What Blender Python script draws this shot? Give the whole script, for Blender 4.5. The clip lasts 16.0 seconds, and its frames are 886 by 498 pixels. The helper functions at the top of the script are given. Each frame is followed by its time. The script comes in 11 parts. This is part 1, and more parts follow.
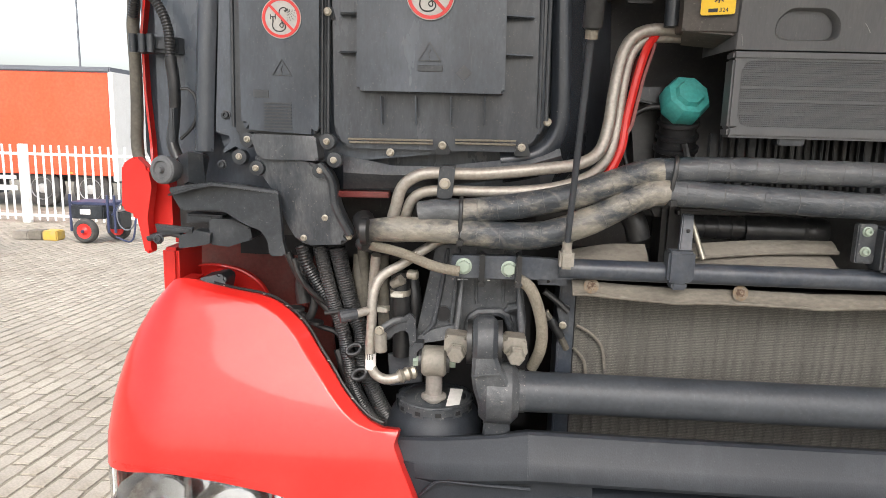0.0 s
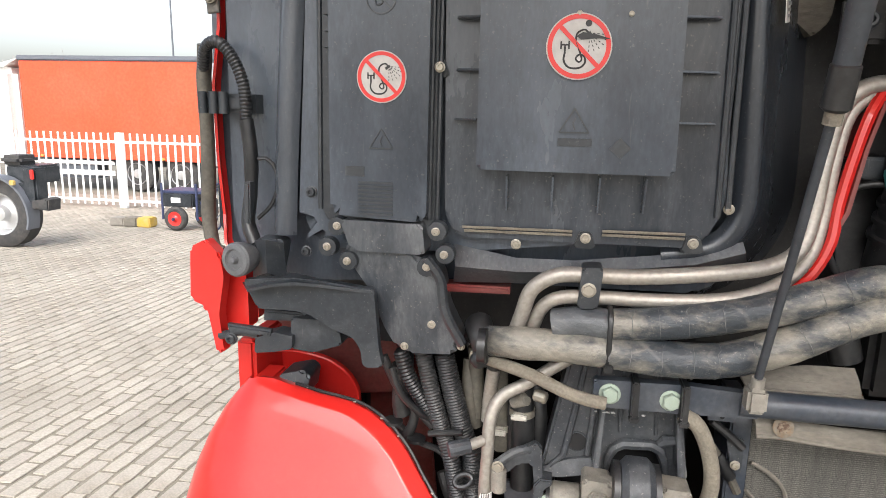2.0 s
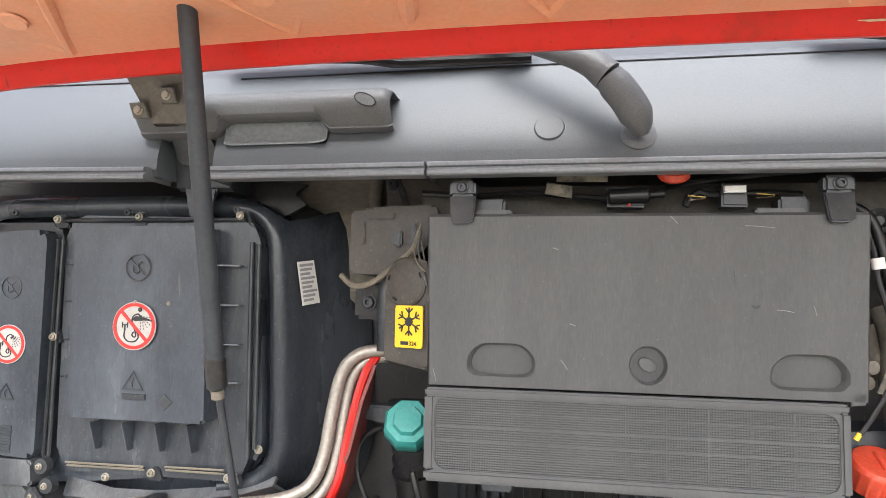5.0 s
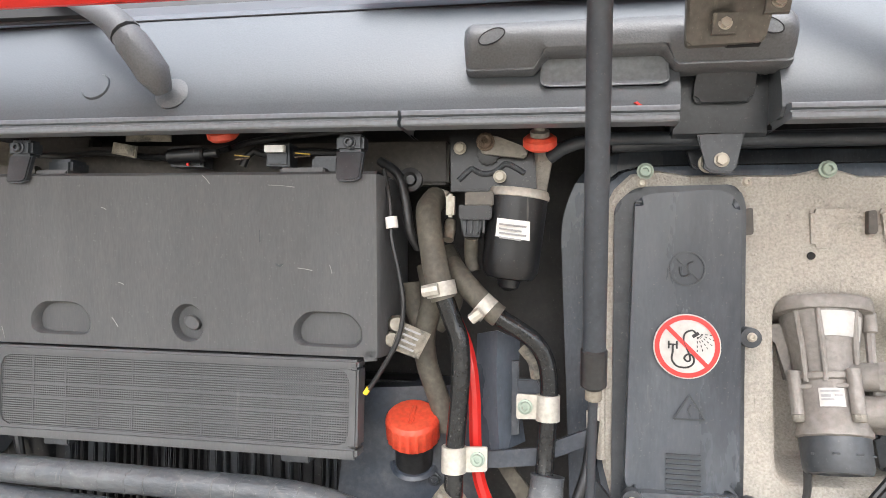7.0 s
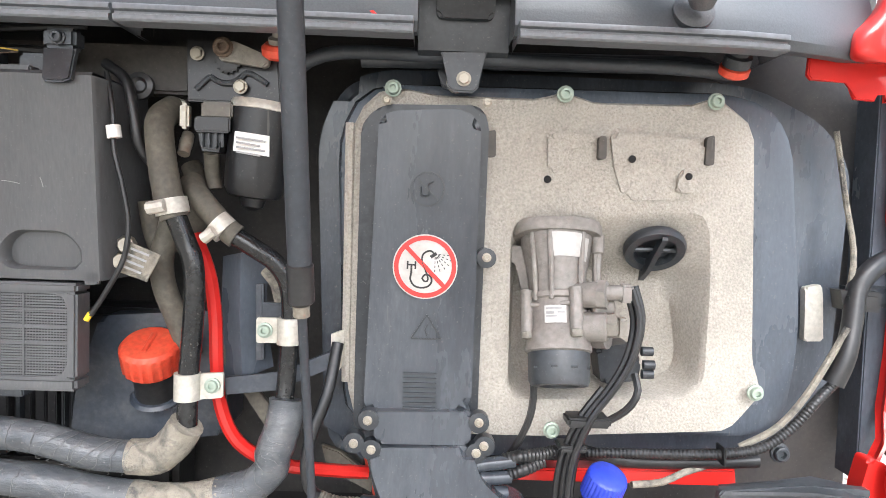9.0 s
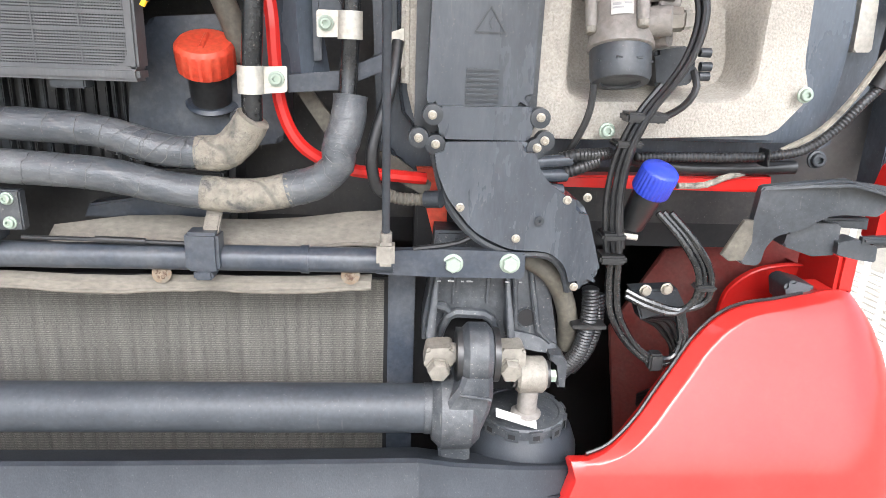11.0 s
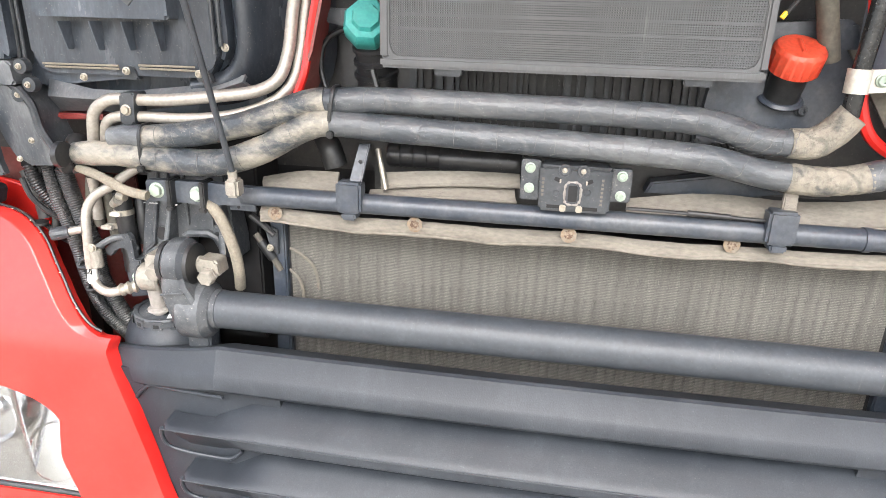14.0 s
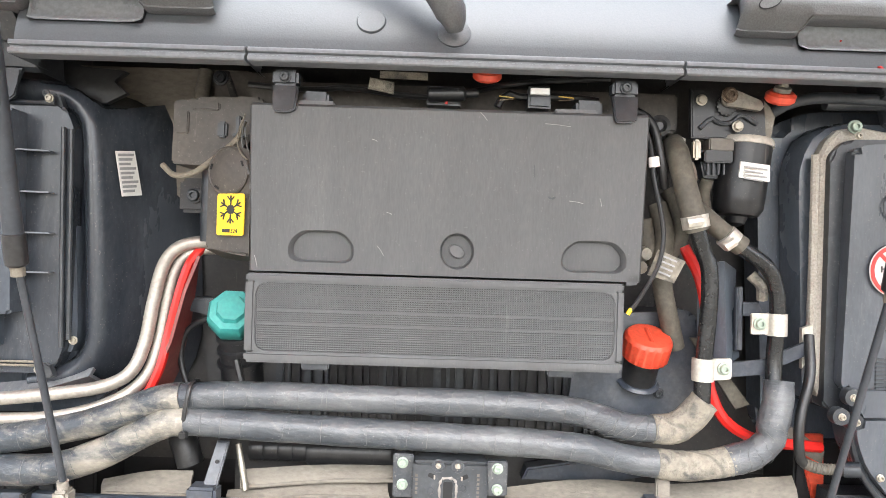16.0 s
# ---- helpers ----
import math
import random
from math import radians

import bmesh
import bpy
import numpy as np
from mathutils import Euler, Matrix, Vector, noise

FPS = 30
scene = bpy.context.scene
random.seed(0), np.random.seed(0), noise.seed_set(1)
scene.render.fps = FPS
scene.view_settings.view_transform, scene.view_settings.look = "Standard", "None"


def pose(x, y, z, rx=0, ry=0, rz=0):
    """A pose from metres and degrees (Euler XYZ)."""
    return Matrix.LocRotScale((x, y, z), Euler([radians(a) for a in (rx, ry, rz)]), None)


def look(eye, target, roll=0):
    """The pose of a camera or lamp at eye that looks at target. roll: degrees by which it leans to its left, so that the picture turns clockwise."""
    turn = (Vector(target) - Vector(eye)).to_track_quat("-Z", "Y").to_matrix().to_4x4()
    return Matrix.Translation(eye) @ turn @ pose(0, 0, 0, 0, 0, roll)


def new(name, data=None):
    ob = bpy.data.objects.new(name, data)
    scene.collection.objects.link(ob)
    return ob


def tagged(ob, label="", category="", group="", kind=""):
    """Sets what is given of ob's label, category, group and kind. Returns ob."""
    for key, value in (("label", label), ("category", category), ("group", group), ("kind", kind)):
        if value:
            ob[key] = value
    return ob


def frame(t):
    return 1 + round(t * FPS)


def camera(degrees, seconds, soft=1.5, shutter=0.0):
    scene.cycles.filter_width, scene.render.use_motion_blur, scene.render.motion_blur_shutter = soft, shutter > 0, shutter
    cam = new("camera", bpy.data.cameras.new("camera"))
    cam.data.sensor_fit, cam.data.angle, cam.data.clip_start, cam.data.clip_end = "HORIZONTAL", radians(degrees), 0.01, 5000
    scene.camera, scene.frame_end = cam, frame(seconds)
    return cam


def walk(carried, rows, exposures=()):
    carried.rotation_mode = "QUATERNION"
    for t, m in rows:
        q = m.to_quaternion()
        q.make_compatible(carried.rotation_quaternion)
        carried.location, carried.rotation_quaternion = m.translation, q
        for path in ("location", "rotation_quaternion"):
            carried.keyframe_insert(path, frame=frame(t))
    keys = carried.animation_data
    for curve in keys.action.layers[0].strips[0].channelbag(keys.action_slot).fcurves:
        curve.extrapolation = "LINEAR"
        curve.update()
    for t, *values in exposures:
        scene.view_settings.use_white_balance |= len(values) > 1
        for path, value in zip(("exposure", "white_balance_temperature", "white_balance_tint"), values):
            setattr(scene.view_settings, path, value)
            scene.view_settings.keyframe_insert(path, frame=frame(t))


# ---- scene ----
cam = camera(67.3, 16.0, soft=0.65)
PATH = [
    (0, (0.021, -0.004, 1.539), (-0.086, 1.963, 1.191), 1.6),
    (0.5, (0.013, 0.198, 1.512), (-0.213, 2.104, 0.95), 1.3),
    (1, (-0.037, 0.27, 1.562), (-0.349, 2.153, 0.963), 1.1),
    (1.5, (-0.079, 0.277, 1.629), (-0.395, 2.158, 1.024), 1.1),
    (2, (-0.079, 0.25, 1.667), (-0.41, 2.179, 1.259), 1.2),
    (2.5, (-0.042, 0.216, 1.698), (-0.371, 2.181, 1.525), 1.3),
    (3, (0.038, 0.185, 1.722), (-0.284, 2.157, 1.81), 1.1),
    (3.2, (0.087, 0.18, 1.729), (-0.237, 2.148, 1.873), 0.9),
    (5.3, (0.696, 0.127, 1.789), (0.328, 2.087, 1.944), 1.1),
    (5.5, (0.781, 0.156, 1.782), (0.418, 2.116, 1.937), 1.1),
    (6, (0.954, 0.196, 1.788), (0.582, 2.156, 1.925), 1.0),
    (6.5, (1.07, 0.21, 1.792), (0.709, 2.175, 1.885), 1.0),
    (7, (1.175, 0.227, 1.792), (0.82, 2.195, 1.836), 1.0),
    (7.5, (1.257, 0.233, 1.789), (0.967, 2.211, 1.812), 1.3),
    (8, (1.315, 0.263, 1.785), (1.167, 2.257, 1.767), 1.5),
    (8.2, (1.334, 0.282, 1.786), (1.238, 2.279, 1.735), 1.6),
    (10.3, (1.273, 0.237, 1.664), (1.388, 2.209, 1.348), 2.3),
    (10.5, (1.262, 0.235, 1.644), (1.373, 2.189, 1.234), 2.2),
    (11, (1.222, 0.236, 1.598), (1.354, 2.142, 1.007), 2.3),
    (11.5, (1.174, 0.242, 1.562), (1.293, 2.117, 0.878), 2.4),
    (12, (1.093, 0.235, 1.546), (1.112, 2.101, 0.826), 2.2),
    (12.5, (0.952, 0.213, 1.556), (0.827, 2.077, 0.842), 1.8),
    (13, (0.781, 0.167, 1.564), (0.506, 2.014, 0.849), 1.8),
    (13.5, (0.697, 0.12, 1.609), (0.366, 1.942, 0.852), 1.2),
    (14, (0.642, 0.057, 1.625), (0.351, 1.916, 0.946), 1.6),
    (14.5, (0.629, 0.045, 1.64), (0.443, 1.977, 1.158), 1.7),
    (15, (0.623, 0.057, 1.67), (0.542, 2.032, 1.369), 1.8),
    (15.5, (0.62, 0.053, 1.682), (0.604, 2.05, 1.582), 1.8),
    (16, (0.656, 0.098, 1.708), (0.673, 2.098, 1.712), 1.8),
]
walk(cam, [(t, look(eye, target, roll)) for t, eye, target, roll in PATH],
     [(0, 1.3, 6700, 10), (2.0, 1.37, 6550, 10), (2.6, 1.27, 6450, 10), (3.2, 1.43, 6400, 10), (5.5, 2.07, 6500, 10), (8, 2.15, 6250, 10), (10.5, 2.2, 6150, 10),
      (11.5, 2.1, 6150, 10), (12.5, 2.3, 6300, 10), (13.0, 2.5, 6400, 10), (13.5, 2.52, 6450, 10), (14.0, 2.36, 6450, 10), (14.5, 2.35, 6450, 10), (16, 2.45, 6400, 10)])

# ---- light: a bright overcast sky ----
world = bpy.data.worlds.new("world")
scene.world = world
world.use_nodes = True
wn, wl = world.node_tree.nodes, world.node_tree.links
sky = wn.new("ShaderNodeTexSky")
sky.sky_type, sky.sun_disc = "NISHITA", False
sky.sun_elevation, sky.sun_rotation = radians(48), radians(176)
sky.air_density, sky.dust_density, sky.ozone_density = 1.0, 4.0, 1.0
pale = wn.new("ShaderNodeHueSaturation")
pale.inputs["Saturation"].default_value = 0.5
pale.inputs["Value"].default_value = 1.0
wl.new(sky.outputs["Color"], pale.inputs["Color"])
wl.new(pale.outputs["Color"], wn["Background"].inputs["Color"])
wn["Background"].inputs["Strength"].default_value = 0.15
sun = new("sun", bpy.data.lights.new("sun", "SUN"))
sun.data.energy, sun.data.angle, sun.data.color = 1.1, radians(50), (0.97, 0.99, 1.0)
sun.matrix_basis = look((0.6, -9, 10.6), (0, 0, 0))


# ---- materials ----
def mat(name, color, rough=0.5, metal=0.0, dust=0.0, dust_color=(0.3, 0.26, 0.2), scale=9.0, grain=160.0, bump=0.1,
        vary=0.15, coat=0.0, spec=0.5, stretch=(1, 1, 1), lo=0.42, hi=0.68, rand=0.0, specks=0.0, speck_color=(0.4, 0.37, 0.32), smudge=0.5, relief=0.0, swirl=0.3):
    m = bpy.data.materials.new(name)
    m.use_nodes = True
    n, l = m.node_tree.nodes, m.node_tree.links
    b = n["Principled BSDF"]
    b.inputs["Metallic"].default_value = metal
    b.inputs["Specular IOR Level"].default_value = spec
    b.inputs["Coat Weight"].default_value = coat
    b.inputs["Coat Roughness"].default_value = 0.05
    tc = n.new("ShaderNodeTexCoord")
    mp = n.new("ShaderNodeMapping")
    mp.inputs["Scale"].default_value = stretch
    l.new(tc.outputs["Object"], mp.inputs["Vector"])
    big = n.new("ShaderNodeTexNoise")
    big.inputs["Scale"].default_value, big.inputs["Detail"].default_value, big.inputs["Roughness"].default_value = scale, 7, 0.62
    fine = n.new("ShaderNodeTexNoise")
    fine.inputs["Scale"].default_value, fine.inputs["Detail"].default_value = grain, 4
    l.new(mp.outputs["Vector"], big.inputs["Vector"])
    l.new(mp.outputs["Vector"], fine.inputs["Vector"])
    ramp = n.new("ShaderNodeMapRange")
    ramp.inputs["From Min"].default_value, ramp.inputs["From Max"].default_value = lo, hi
    ramp.inputs["To Max"].default_value = dust
    l.new(big.outputs["Fac"], ramp.inputs["Value"])
    mix = n.new("ShaderNodeMix")
    mix.data_type = "RGBA"
    mix.inputs["A"].default_value, mix.inputs["B"].default_value = (*color, 1), (*dust_color, 1)
    # wiped and streaked dust with harder edges
    mid = n.new("ShaderNodeTexNoise")
    mid.inputs["Scale"].default_value, mid.inputs["Detail"].default_value = scale * 4.5, 6
    mid.inputs["Roughness"].default_value, mid.inputs["Distortion"].default_value = 0.7, swirl
    l.new(mp.outputs["Vector"], mid.inputs["Vector"])
    wipe = n.new("ShaderNodeMapRange")
    wipe.inputs["From Min"].default_value, wipe.inputs["From Max"].default_value, wipe.inputs["To Max"].default_value = 0.5, 0.68, dust * smudge
    l.new(mid.outputs["Fac"], wipe.inputs["Value"])
    both = n.new("ShaderNodeMath")
    both.operation, both.use_clamp = "ADD", True
    l.new(ramp.outputs["Result"], both.inputs[0])
    l.new(wipe.outputs["Result"], both.inputs[1])
    l.new(both.outputs["Value"], mix.inputs["Factor"])
    val = n.new("ShaderNodeMapRange")
    val.inputs["To Min"].default_value, val.inputs["To Max"].default_value = 1 - vary, 1 + vary
    val.inputs["From Min"].default_value, val.inputs["From Max"].default_value = 0.3, 0.7
    l.new(fine.outputs["Fac"], val.inputs["Value"])
    hsv = n.new("ShaderNodeHueSaturation")
    shade = mix.outputs["Result"]
    if specks:
        # scattered dust specks and short scuffs
        for freq, lim, squeeze in ((300.0, 0.66, (1, 1, 1)), (34.0, 0.72, (3.2, 1, 0.35))):
            mp2 = n.new("ShaderNodeMapping")
            mp2.inputs["Scale"].default_value = squeeze
            mp2.inputs["Rotation"].default_value = (0, 0.5 if freq < 50 else 0, 0)
            l.new(tc.outputs["Object"], mp2.inputs["Vector"])
            sp = n.new("ShaderNodeTexNoise")
            sp.inputs["Scale"].default_value, sp.inputs["Detail"].default_value = freq, 2
            l.new(mp2.outputs["Vector"], sp.inputs["Vector"])
            th = n.new("ShaderNodeMapRange")
            th.inputs["From Min"].default_value, th.inputs["From Max"].default_value, th.inputs["To Max"].default_value = lim, lim + 0.07, specks
            l.new(sp.outputs["Fac"], th.inputs["Value"])
            mx = n.new("ShaderNodeMix")
            mx.data_type = "RGBA"
            mx.inputs["B"].default_value = (*speck_color, 1)
            l.new(th.outputs["Result"], mx.inputs["Factor"])
            l.new(shade, mx.inputs["A"])
            shade = mx.outputs["Result"]
    l.new(shade, hsv.inputs["Color"])
    if rand:
        inf = n.new("ShaderNodeObjectInfo")
        rr = n.new("ShaderNodeMapRange")
        rr.inputs["To Min"].default_value, rr.inputs["To Max"].default_value = 1 - rand, 1 + rand
        l.new(inf.outputs["Random"], rr.inputs["Value"])
        mul = n.new("ShaderNodeMath")
        mul.operation = "MULTIPLY"
        l.new(val.outputs["Result"], mul.inputs[0])
        l.new(rr.outputs["Result"], mul.inputs[1])
        l.new(mul.outputs["Value"], hsv.inputs["Value"])
    else:
        l.new(val.outputs["Result"], hsv.inputs["Value"])
    l.new(hsv.outputs["Color"], b.inputs["Base Color"])
    rg = n.new("ShaderNodeMapRange")
    rg.inputs["To Min"].default_value, rg.inputs["To Max"].default_value = max(0.03, rough - 0.12), min(1, rough + 0.12)
    l.new(big.outputs["Fac"], rg.inputs["Value"])
    l.new(rg.outputs["Result"], b.inputs["Roughness"])
    if bump:
        bp = n.new("ShaderNodeBump")
        bp.inputs["Strength"].default_value, bp.inputs["Distance"].default_value = bump, 0.002
        l.new(fine.outputs["Fac"], bp.inputs["Height"])
        if relief:
            b2 = n.new("ShaderNodeBump")
            b2.inputs["Strength"].default_value, b2.inputs["Distance"].default_value = relief, 0.006
            l.new(mid.outputs["Fac"], b2.inputs["Height"])
            l.new(b2.outputs["Normal"], bp.inputs["Normal"])
        l.new(bp.outputs["Normal"], b.inputs["Normal"])
    return m


TAN = (0.33, 0.28, 0.2)
GREYDUST = (0.15, 0.158, 0.168)
